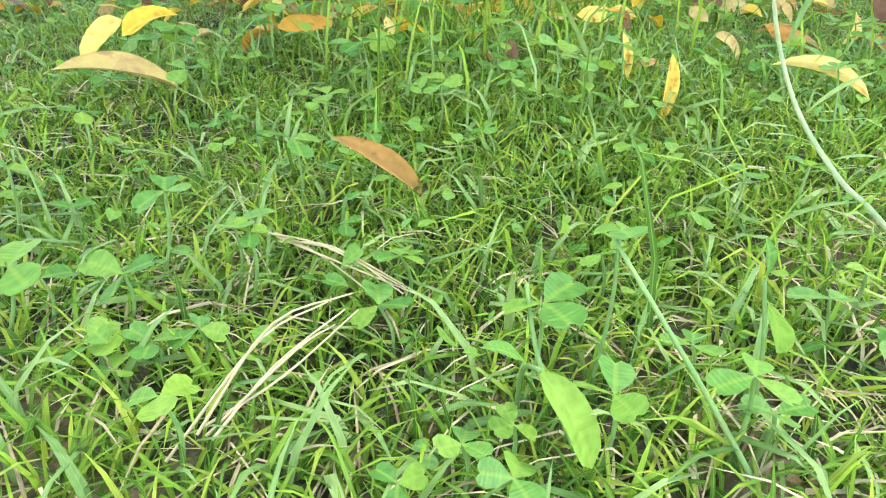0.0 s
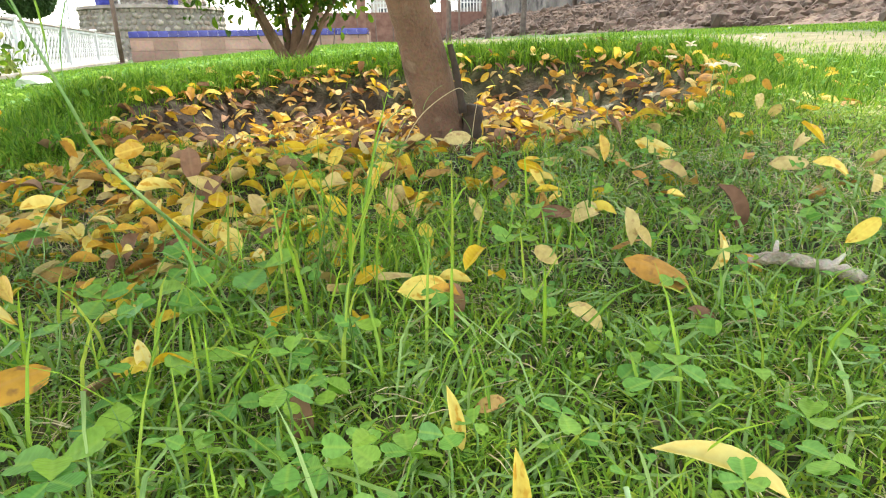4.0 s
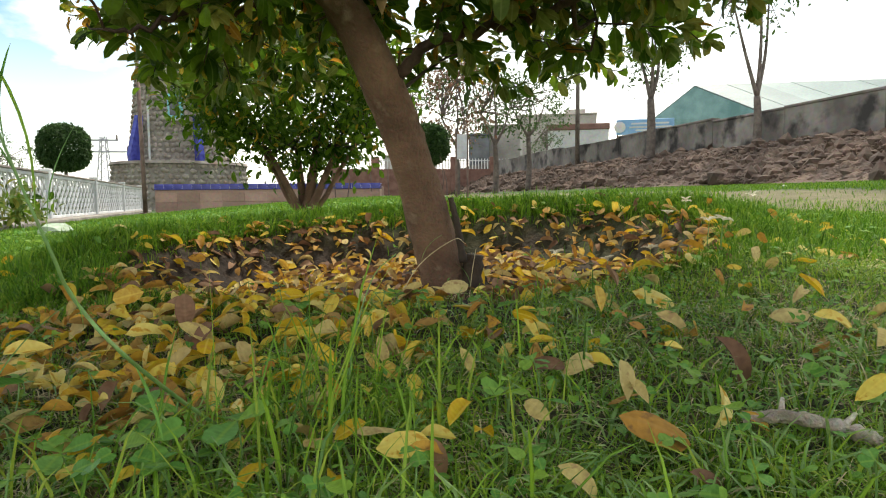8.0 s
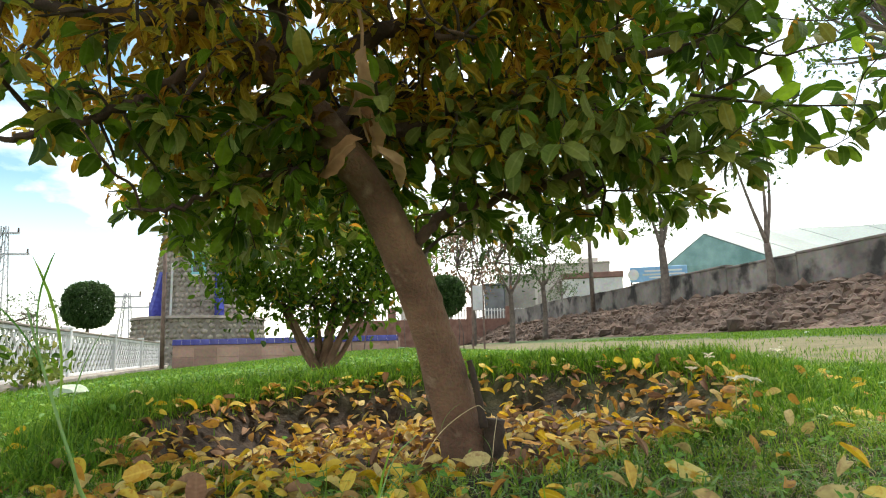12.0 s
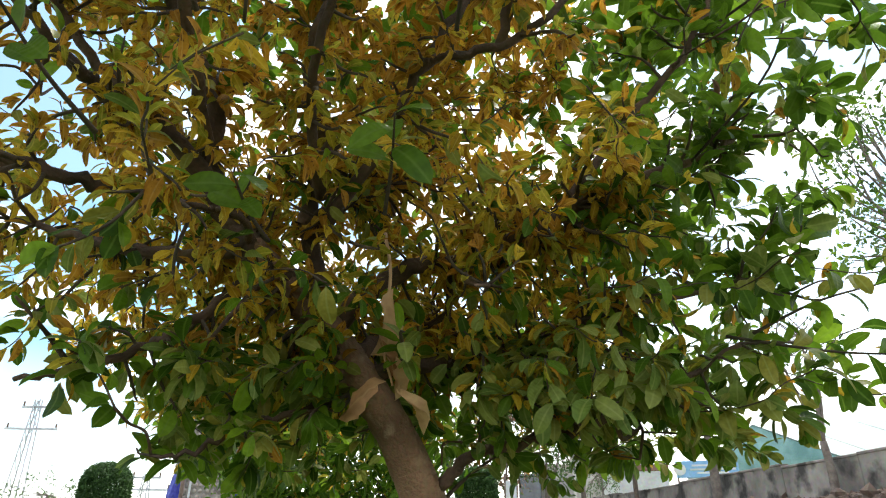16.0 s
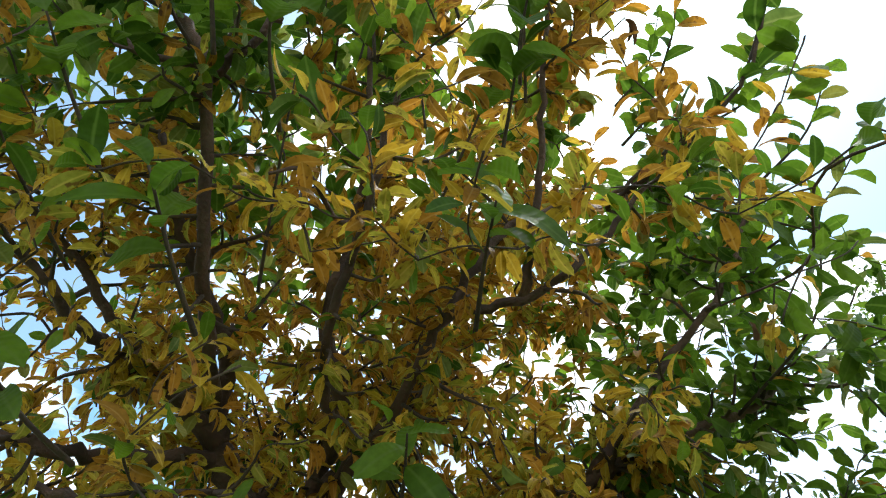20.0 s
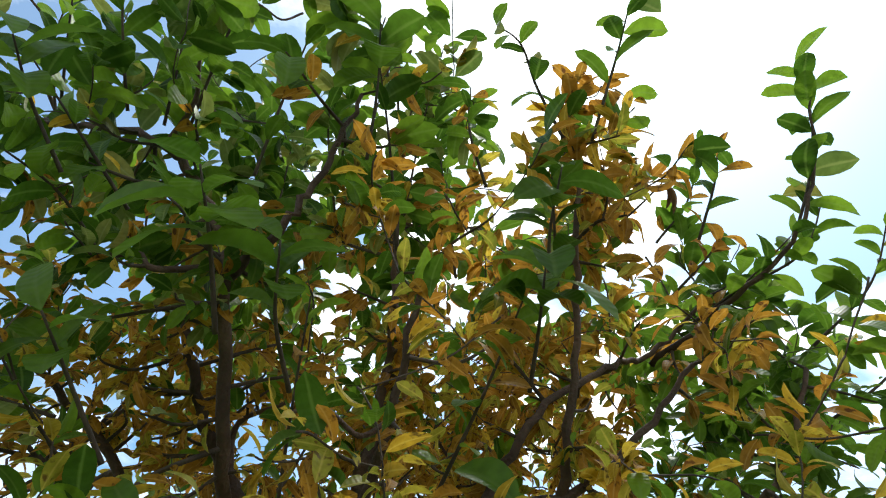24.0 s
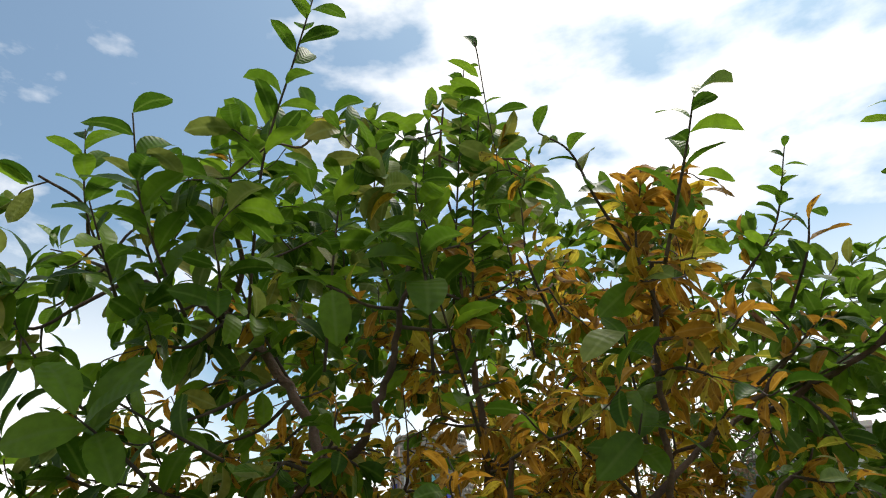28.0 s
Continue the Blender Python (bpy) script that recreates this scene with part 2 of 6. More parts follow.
M_BLADE = leafy("blue_green_blade", [(0.13, 0.25, 0.06), (0.21, 0.34, 0.095), (0.30, 0.42, 0.14)], 0.42, 0.25, 0.05)
M_LAWN = leafy("lawn_blade", [(0.04, 0.115, 0.008), (0.085, 0.21, 0.014), (0.15, 0.30, 0.021), (0.25, 0.36, 0.038)], 0.6, 0.36, 0.02)
M_STRAW = leafy("dry_straw", [(0.50, 0.41, 0.22), (0.64, 0.55, 0.34), (0.36, 0.25, 0.13)], 0.7, 0.2, 0.02)
M_BARK = surface("citrus_bark", (0.145, 0.073, 0.036), (0.25, 0.135, 0.067), 9, 120, 0.85, 0.5, extra=((0.32, 0.22, 0.13), 14, 0.62))
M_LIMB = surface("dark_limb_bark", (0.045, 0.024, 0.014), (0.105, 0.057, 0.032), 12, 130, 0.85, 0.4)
M_DEADWOOD = surface("weathered_dead_wood", (0.22, 0.17, 0.11), (0.52, 0.45, 0.33), 30, 160, 0.9, 0.6)
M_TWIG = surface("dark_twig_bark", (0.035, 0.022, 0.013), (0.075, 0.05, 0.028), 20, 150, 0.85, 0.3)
M_GREY_BARK = surface("grey_brown_bark", (0.10, 0.075, 0.06), (0.2, 0.16, 0.13), 6, 40, 0.9, 0.4)
M_STEM = surface("green_stem", (0.12, 0.25, 0.04), (0.2, 0.36, 0.08), 20, 200, 0.5, 0.1)
M_PALESTEM = surface("pale_green_stem", (0.24, 0.36, 0.14), (0.38, 0.46, 0.22), 25, 200, 0.6, 0.1)
M_RUBBLE = surface("red_brown_soil_clods", (0.065, 0.04, 0.026), (0.16, 0.10, 0.065), 1.6, 12, 0.95, 0.8, extra=((0.18, 0.115, 0.08), 2.6, 0.62))
M_WALL = surface("weathered_concrete", (0.13, 0.11, 0.095), (0.30, 0.27, 0.23), 0.8, 7, 0.92, 0.4, extra=((0.045, 0.04, 0.035), 1.3, 0.51))
M_WHITE = surface("white_painted_concrete", (0.55, 0.56, 0.55), (0.70, 0.70, 0.68), 2.5, 30, 0.7, 0.15, extra=((0.42, 0.40, 0.36), 3.1, 0.64))
M_TERRA = surface("terracotta_plaster", (0.32, 0.185, 0.13), (0.44, 0.27, 0.195), 1.2, 14, 0.85, 0.25, extra=((0.36, 0.25, 0.18), 1.7, 0.6))
M_BLUE = surface("cobalt_glazed_tile", (0.012, 0.018, 0.22), (0.03, 0.04, 0.38), 5, 40, 0.25, 0.05)
M_STONE = surface("river_stone_facing", (0.22, 0.18, 0.14), (0.44, 0.38, 0.31), 1.6, 14, 0.9, 0.4, extra=((0.33, 0.22, 0.16), 0.7, 0.56))
M_MORTAR = surface("stone_mortar", (0.2, 0.17, 0.14), (0.33, 0.29, 0.24), 2, 20, 0.95, 0.3)
M_PLASTER = surface("grey_beige_plaster", (0.34, 0.30, 0.26), (0.46, 0.42, 0.37), 0.5, 5, 0.9, 0.2)
M_PALE = surface("off_white_plaster", (0.50, 0.49, 0.47), (0.64, 0.63, 0.60), 0.6, 5, 0.85, 0.15)
M_ROOFRED = surface("brown_red_roof", (0.15, 0.07, 0.05), (0.22, 0.11, 0.08), 1.0, 8, 0.85, 0.3)
M_HALL = surface("green_blue_net_cladding", (0.10, 0.24, 0.22), (0.22, 0.40, 0.37), 0.6, 12, 0.7, 0.2)
M_HALLROOF = surface("pale_green_sheet_roof", (0.17, 0.24, 0.22), (0.23, 0.30, 0.275), 0.25, 6, 0.55, 0.1)
M_SIGN = surface("blue_sign_paint", (0.10, 0.28, 0.50), (0.16, 0.36, 0.58), 1.0, 10, 0.5, 0.05)
M_GLASS = surface("dark_window_glass", (0.03, 0.04, 0.05), (0.07, 0.09, 0.11), 1.0, 4, 0.15, 0.0)
M_TURQ = surface("turquoise_window_paint", (0.10, 0.40, 0.45), (0.18, 0.52, 0.55), 2, 20, 0.5, 0.05)
M_STEEL = surface("rusted_steel", (0.10, 0.06, 0.045), (0.2, 0.13, 0.10), 4, 40, 0.7, 0.2, 0.3)
M_GALV = surface("galvanised_steel", (0.34, 0.35, 0.37), (0.45, 0.46, 0.48), 4, 40, 0.5, 0.05, 0.6)
M_BRICK = surface("red_brick", (0.17, 0.075, 0.05), (0.26, 0.13, 0.09), 3, 30, 0.9, 0.3)
M_PAPER = surface("white_litter_plastic", (0.28, 0.38, 0.22), (0.40, 0.48, 0.33), 6, 60, 0.5, 0.1)
M_PETAL = leafy("wilted_white_petal", [(0.62, 0.58, 0.45), (0.7, 0.66, 0.52)], 0.6, 0.3, 0.03)
M_FARLEAF = leafy("far_tree_leaf", [(0.03, 0.07, 0.018), (0.06, 0.12, 0.03), (0.1, 0.16, 0.05)], 0.5, 0.35)
M_RUSTLEAF = leafy("rusty_tree_leaf", [(0.26, 0.12, 0.08), (0.2, 0.14, 0.08), (0.33, 0.2, 0.14)], 0.6, 0.35)
M_TOPIARY = leafy("topiary_leaf", [(0.02, 0.05, 0.014), (0.035, 0.085, 0.02), (0.06, 0.12, 0.03)], 0.5, 0.3)

# soil and lawn: bare soil in the tree basin, thatch under the grass, a dry straw strip across the lawn
M_GROUND = bpy.data.materials.new("lawn_soil")
M_GROUND.use_nodes = True
gn, gl = M_GROUND.node_tree.nodes, M_GROUND.node_tree.links
gp, gco = gn["Principled BSDF"], gn.new("ShaderNodeTexCoord")


def g_noise(scale, detail=5):
    t = gn.new("ShaderNodeTexNoise")
    t.inputs["Scale"].default_value, t.inputs["Detail"].default_value = scale, detail
    gl.new(gco.outputs["Object"], t.inputs["Vector"])
    return t.outputs["Fac"]


def g_ramp(fac, *stops):
    r = gn.new("ShaderNodeValToRGB")
    while len(r.color_ramp.elements) < len(stops):
        r.color_ramp.elements.new(0.5)
    for k, (at, c) in enumerate(stops):
        r.color_ramp.elements[k].position, r.color_ramp.elements[k].color = at, (*c, 1)
    gl.new(fac, r.inputs[0])
    return r.outputs[0]


def g_mix(fac, a, b):
    m = gn.new("ShaderNodeMixRGB")
    gl.new(fac, m.inputs[0])
    gl.new(a, m.inputs[1])
    gl.new(b, m.inputs[2])
    return m.outputs[0]


def g_math(op, a, b):
    m = gn.new("ShaderNodeMath")
    m.operation, m.use_clamp = op, False
    for k, v in enumerate((a, b)):
        if isinstance(v, (int, float)):
            m.inputs[k].default_value = v
        else:
            gl.new(v, m.inputs[k])
    return m.outputs[0]


g_bare_shaded = g_ramp(g_noise(30, 8), (0.3, (0.016, 0.010, 0.006)), (0.5, (0.034, 0.021, 0.013)), (0.7, (0.07, 0.046, 0.028)))
g_thatch = g_ramp(g_noise(24, 8), (0.32, (0.015, 0.018, 0.007)), (0.5, (0.055, 0.055, 0.022)), (0.70, (0.22, 0.17, 0.08)))
g_lawn = g_ramp(g_noise(5, 8), (0.3, (0.035, 0.065, 0.014)), (0.55, (0.055, 0.10, 0.02)), (0.72, (0.10, 0.125, 0.035)))
g_tan = g_ramp(g_noise(4, 8), (0.3, (0.10, 0.10, 0.038)), (0.6, (0.195, 0.165, 0.08)))
g_sep = gn.new("ShaderNodeSeparateXYZ")
gl.new(gco.outputs["Object"], g_sep.inputs[0])
g_dx, g_dy = g_math("DIVIDE", g_math("SUBTRACT", g_sep.outputs[0], 0.35), 1.0), g_math("DIVIDE", g_math("SUBTRACT", g_sep.outputs[1], 2.3), 0.85)
g_r = g_math("SQRT", g_math("ADD", g_math("MULTIPLY", g_dx, g_dx), g_math("MULTIPLY", g_dy, g_dy)), 0)
# dark soil carried onto the rim wall, where its colour also holds shade
g_soil = g_mix(g_ramp(g_math("ADD", g_math("MULTIPLY", g_r, 0.5), g_math("MULTIPLY", g_noise(6), 0.2)), (0.56, (0, 0, 0)), (0.66, (1, 1, 1))), g_bare_shaded, g_thatch)
# distance from the basin's middle, then from the middle line of the dry strip
g_ex, g_ey = g_math("SUBTRACT", g_sep.outputs[0], 0.35), g_math("MULTIPLY", g_math("SUBTRACT", g_sep.outputs[1], 1.3), 0.75)
g_out = g_math("SQRT", g_math("ADD", g_math("MULTIPLY", g_ex, g_ex), g_math("MULTIPLY", g_ey, g_ey)), 0)
g_far = g_ramp(g_math("ADD", g_math("MULTIPLY", g_out, 0.4), g_math("MULTIPLY", g_noise(3), 0.3)), (0.62, (0, 0, 0)), (0.85, (1, 1, 1)))
g_line = g_math("ABSOLUTE", g_math("SUBTRACT", g_sep.outputs[0], g_math("ADD", 3.75, g_math("MULTIPLY", g_noise(0.7), 0.5))), 0)
g_strip = g_ramp(g_math("SUBTRACT", g_math("DIVIDE", g_line, 1.6), g_math("MULTIPLY", g_noise(2.2), 0.8)), (0.35, (1, 1, 1)), (0.75, (0, 0, 0)))
g_col = g_mix(g_strip, g_mix(g_far, g_soil, g_lawn), g_tan)
gl.new(g_col, gp.inputs["Base Color"])
gp.inputs["Roughness"].default_value = 0.95
g_bump = gn.new("ShaderNodeBump")
g_bump.inputs["Strength"].default_value, g_bump.inputs["Distance"].default_value = 0.6, 0.02
gl.new(g_noise(70, 6), g_bump.inputs["Height"])
gl.new(g_bump.outputs[0], gp.inputs["Normal"])


# ---- building helpers ----
def part(name, bm, material, parent=None, label="", smooth=False):
    """Links a bmesh as one mesh object under a thing or a part."""
    me = bpy.data.meshes.new(name)
    bm.to_mesh(me)
    bm.free()
    return mesh_part(name, me, material, parent, label, smooth)


def mesh_part(name, me, material, parent=None, label="", smooth=False):
    if material and not me.materials:
        me.materials.append(material)
    if smooth:
        me.polygons.foreach_set("use_smooth", np.ones(len(me.polygons), bool))
    ob = new(name, me)
    if parent:
        ob.parent = parent
    if label:
        ob["label"] = label
    return ob


def thing(name, place, label, category, group="", kind="", turn=0.0):
    ob = new(name)
    ob.empty_display_size = 0.1
    ob.matrix_basis = pose(*place, 0, 0, turn)
    return tagged(ob, label, category, group, kind)


def add_box(bm, c, s, bevel=0.0, turn=0.0):
    m = pose(*c, 0, 0, turn) @ Matrix.Diagonal((s[0], s[1], s[2], 1))
    r = bmesh.ops.create_cube(bm, size=1.0, matrix=m)
    if bevel:
        edges = list({e for v in r["verts"] for e in v.link_edges})
        bmesh.ops.bevel(bm, geom=edges, offset=bevel, segments=1, affect="EDGES")


def box(c, s, bevel=0.0, turn=0.0):
    bm = bmesh.new()
    add_box(bm, c, s, bevel, turn)
    return bm


def tube_arrays(points, radii, sides=6):
    """Verts and faces of a tapered tube along points."""
    pts = np.asarray(points, float)
    rad = np.asarray(radii, float)
    tan = np.gradient(pts, axis=0)
    tan /= np.linalg.norm(tan, axis=1)[:, None] + 1e-9
    ref = np.array([0.31, 0.87, 0.38]) if abs(tan[0] @ np.array([0.31, 0.87, 0.38])) < 0.9 else np.array([1.0, 0, 0])
    a = np.cross(tan, ref)
    a /= np.linalg.norm(a, axis=1)[:, None] + 1e-9
    b = np.cross(tan, a)
    ang = np.linspace(0, 2 * math.pi, sides, endpoint=False)
    v = pts[:, None] + rad[:, None, None] * (np.cos(ang)[None, :, None] * a[:, None] + np.sin(ang)[None, :, None] * b[:, None])
    faces = []
    for i in range(len(pts) - 1):
        for k in range(sides):
            q = (k + 1) % sides
            faces.append((i * sides + k, i * sides + q, (i + 1) * sides + q, (i + 1) * sides + k))
    faces.append(tuple(range(sides))[::-1])
    faces.append(tuple((len(pts) - 1) * sides + k for k in range(sides)))
    return v.reshape(-1, 3), faces


def tube_mesh(name, lines, sides=6):
    """One mesh of several tubes: (points, radii) each."""
    vs, fs, n = [], [], 0
    for pts, rad in lines:
        v, f = tube_arrays(pts, rad, sides)
        vs.append(v)
        fs += [tuple(i + n for i in q) for q in f]
        n += len(v)
    me = bpy.data.meshes.new(name)
    me.from_pydata(np.concatenate(vs).tolist(), [], fs)
    return me


def curve_points(way, n=8):
    """A smooth line through the points of a way (Catmull-Rom)."""
    p = np.asarray(way, float)
    p = np.vstack([2 * p[0] - p[1], p, 2 * p[-1] - p[-2]])
    out = []
    for i in range(1, len(p) - 2):
        for s in np.linspace(0, 1, n, endpoint=False):
            out.append(0.5 * (2 * p[i] + (p[i + 1] - p[i - 1]) * s + (2 * p[i - 1] - 5 * p[i] + 4 * p[i + 1] - p[i + 2]) * s * s
                              + (3 * p[i] - p[i - 1] - 3 * p[i + 1] + p[i + 2]) * s ** 3))
    out.append(p[-2])
    return np.array(out)


def smooth01(v):
    v = np.clip(v, 0, 1)
    return v * v * (3 - 2 * v)


def leaf_template(width=0.44, droop=0.25, fold=0.2, curl=0.0, rows=6, twist=0.0, blunt=0.5):
    """A leaf one unit long along +y, face up: two halves that fold at the midrib. Verts, faces, uv."""
    v, uv, f = [(0, 0, 0)], [(0, 0)], []
    at = [(r / rows) ** (1.0 - 0.25 * blunt) for r in range(1, rows)]
    at[-1] = at[-1] * (1 - 0.5 * blunt) + 0.965 * 0.5 * blunt
    peak = max((s ** 0.75) * (1 - s) ** (0.75 - 0.38 * blunt) for s in np.linspace(0.05, 0.95, 40))
    for k, s in enumerate(at):
        w = 0.5 * width * (s ** 0.75) * (1 - s) ** (0.75 - 0.38 * blunt) / peak
        y, z = s, -droop * s * s + 0.06 * math.sin(3 * s)
        tw = twist * (s - 0.3)
        wave = 0.035 * width * math.sin(5.1 * k + 9 * width)
        for side in (-1, 0, 1):
            cx, cz = side * w * math.cos(curl * abs(side)), abs(side) * w * (fold + math.sin(curl)) + side * wave
            v.append((cx * math.cos(tw) - cz * math.sin(tw), y, z + cx * math.sin(tw) + cz * math.cos(tw)))
            uv.append((side * 0.5, s))
    v.append((0, 1, -droop + 0.06 * math.sin(3)))
    uv.append((0, 1))
    f += [(0, 2, 1), (0, 3, 2)]
    for r in range(rows - 2):
        o = 1 + 3 * r
        f += [(o, o + 1, o + 4, o + 3), (o + 1, o + 2, o + 5, o + 4)]
    o, t = 1 + 3 * (rows - 2), len(v) - 1
    f += [(o, o + 1, t), (o + 1, o + 2, t)]
    return np.array(v, float), f, np.array(uv, float)


def heart_template():
    """A clover leaflet one unit long along +y, notched at its tip."""
    ring = [(-0.10, 0.12), (-0.36, 0.40), (-0.47, 0.70), (-0.36, 0.94), (-0.14, 1.0), (0, 0.88), (0.14, 1.0), (0.36, 0.94), (0.47, 0.70), (0.36, 0.40), (0.10, 0.12)]
    v = [(0, 0, 0)] + [(x, y, 0.22 * abs(x) - 0.12 * y * y) for x, y in ring] + [(0, 0.5, -0.03)]
    f = [(0, 11, 12), (0, 12, 1)] + [(k, 12, k + 1) for k in range(1, 11)]
    uv = [(p[0], p[1]) for p in v]
    return np.array(v, float), f, np.array(uv, float)


def template_mesh(name, tpl, material):
    v, f, uv = tpl
    me = bpy.data.meshes.new(name)
    me.from_pydata(v.tolist(), [], f)
    lay = me.uv_layers.new(name="UVMap")
    for lp in me.loops:
        lay.data[lp.index].uv = uv[lp.vertex_index]
    me.materials.append(material)
    me.polygons.foreach_set("use_smooth", np.ones(len(me.polygons), bool))
    return me


def fill_mesh(name, verts, counts, loops, uvs, mats, mat_index=None):
    """A mesh from arrays: corners a face, corner verts, a uv a vert."""
    me = bpy.data.meshes.new(name)
    me.vertices.add(len(verts))
    me.vertices.foreach_set("co", np.ascontiguousarray(verts, np.float32).ravel())
    me.loops.add(len(loops))
    me.loops.foreach_set("vertex_index", np.ascontiguousarray(loops, np.int32))
    me.polygons.add(len(counts))
    starts = np.concatenate([[0], np.cumsum(counts)[:-1]]).astype(np.int32)
    me.polygons.foreach_set("loop_start", starts)
    me.polygons.foreach_set("loop_total", np.ascontiguousarray(counts, np.int32))
    for m in mats:
        me.materials.append(m)
    if mat_index is not None:
        me.polygons.foreach_set("material_index", np.ascontiguousarray(mat_index, np.int32))
    me.polygons.foreach_set("use_smooth", np.ones(len(counts), bool))
    lay = me.uv_layers.new(name="UVMap")
    lay.data.foreach_set("uv", np.ascontiguousarray(uvs[loops], np.float32).ravel())
    me.update(calc_edges=True)
    me.validate()
    return me


def scatter_mesh(name, templates, mats, kinds, mat_index, materials):
    """Copies of leaf templates joined into one mesh: a 4x4 matrix, a template and a material each."""
    V, C, L, U, MI, base = [], [], [], [], [], 0
    for k, (tv, tf, tuv) in enumerate(templates):
        pick = np.flatnonzero(kinds == k)
        if not len(pick):
            continue
        m = mats[pick]
        v = np.einsum("nij,vj->nvi", m[:, :3, :3], tv) + m[:, None, :3, 3]
        counts = np.array([len(q) for q in tf])
        flat = np.array([i for q in tf for i in q])
        n = len(tv)
        L.append((flat[None] + (base + np.arange(len(pick)) * n)[:, None]).ravel())
        C.append(np.tile(counts, len(pick)))
        U.append(np.tile(tuv, (len(pick), 1)))
        MI.append(np.repeat(mat_index[pick], len(tf)))
        V.append(v.reshape(-1, 3))
        base += n * len(pick)
    return fill_mesh(name, np.concatenate(V), np.concatenate(C), np.concatenate(L), np.concatenate(U), materials, np.concatenate(MI))


def frames(ways, ups, size, places):
    """Matrices whose y runs along ways and whose z leans to ups."""
    y = ways / (np.linalg.norm(ways, axis=1)[:, None] + 1e-9)
    x = np.cross(y, ups)
    x /= np.linalg.norm(x, axis=1)[:, None] + 1e-9
    z = np.cross(x, y)
    m = np.zeros((len(ways), 4, 4))
    m[:, :3, 0], m[:, :3, 1], m[:, :3, 2], m[:, :3, 3], m[:, 3, 3] = x * size[:, None], y * size[:, None], z * size[:, None], places, 1
    return m


LEAVES = [leaf_template(0.46, 0.18, 0.22, blunt=0.55), leaf_template(0.52, 0.42, 0.12, blunt=0.5), leaf_template(0.42, 0.05, 0.34, twist=0.5, blunt=0.35), leaf_template(0.56, 0.28, 0.3, 0.2, blunt=0.7)]
# narrower, folded and twisted leaves for the yellowing foliage
LEAVES += [leaf_template(0.37, 0.35, 0.35, blunt=0.4), leaf_template(0.41, 0.12, 0.5, twist=0.5, blunt=0.3), leaf_template(0.35, 0.5, 0.3, twist=-0.7, blunt=0.4), leaf_template(0.40, 0.3, 0.2, 0.3, twist=0.9, blunt=0.5)]
FALLEN = [leaf_template(0.46, -0.2, 0.4, 0.4, 7), leaf_template(0.5, 0.35, 0.3, 0.3, 7, 0.8), leaf_template(0.42, 0.5, 0.5, 0.5, 7, -0.5), leaf_template(0.55, 0.15, -0.25, 0.0, 7, 0.3), leaf_template(0.22, 0.22, 0.9, 0.3, 8, 0.2, 0.6)]
SMALL = [leaf_template(0.45, 0.2, 0.15, rows=3)]


# ---- the ground ----
BASIN = (0.45, 2.38)


def basin_radius(x, y):
    dx, dy = (np.asarray(x, float) - BASIN[0]) / 0.98, (np.asarray(y, float) - BASIN[1]) / 0.80
    return np.sqrt(dx * dx + dy * dy)


def bank_foot(y):
    return 8.3 - 0.07 * np.clip(np.asarray(y, float) - 12, 0, 30)


def height(x, y):
    x, y = np.asarray(x, float), np.asarray(y, float)
    z = np.interp(y, [-1.5, 0.2, 0.45, 0.7, 1.0, 1.5, 2.6], [-0.02, 0.004, 0.03, 0.062, 0.088, 0.124, 0.218]) + np.interp(x, [0, 3], [0.015, 0.008]) * np.clip(y - 2.6, 0, 27.4)
    z = z + np.interp(x, [-60, -8, -1, 0, 1.2, 2.5, 4.0, 5.5, 8.0, 60], [-0.75, -0.62, -0.06, 0.0, 0.072, 0.05, 0.12, 0.20, 0.32, 0.4])
    z = z - 0.15 * (1 - smooth01((basin_radius(x, y) - 0.70) / 0.26))
    z = z + 0.07 * np.exp(-((basin_radius(x, y) - 1.08) / 0.12) ** 2) * smooth01((y - 1.9) / 0.6)
    z = z + 1.0 * smooth01((x - bank_foot(y)) / 3.0) * smooth01((y - 2) / 5)
    near = np.clip(1 - np.hypot(x - 0.3, y - 1.2) / 6, 0, 1)
    bumps = 0.010 * np.sin(7.1 * x + 3.3 * y) * np.cos(5.3 * y - 2.1 * x) + 0.006 * np.sin(17 * x - 11 * y) + 0.004 * np.cos(29 * x + 23 * y)
    return z + bumps * near


def steps(parts):
    out = [np.arange(a, b, s) for a, b, s in parts]
    return np.concatenate(out + [[parts[-1][1]]])


gx = steps([(-600, -60, 90), (-60, -12, 6), (-12, -2, 0.5), (-2, 2.5, 0.05), (2.5, 14, 0.4), (14, 60, 6), (60, 600, 90)])
gy = steps([(-300, -30, 90), (-30, -2, 4), (-2, 0, 0.4), (0, 3.6, 0.05), (3.6, 20, 0.4), (20, 60, 4), (60, 900, 120)])
X, Y = np.meshgrid(gx, gy)
Z = height(X, Y)
nx, ny = len(gx), len(gy)
idx = np.arange(nx * ny).reshape(ny, nx)
quads = np.stack([idx[:-1, :-1], idx[:-1, 1:], idx[1:, 1:], idx[1:, :-1]], -1).reshape(-1, 4)
ground_me = bpy.data.meshes.new("ground")
ground_me.from_pydata(np.stack([X, Y, Z], -1).reshape(-1, 3).tolist(), [], quads.tolist())
ground = mesh_part("ground", ground_me, M_GROUND, smooth=True)
tagged(ground, "sloping garden lawn with a bare soil basin under the tree", "ground", kind="structure")


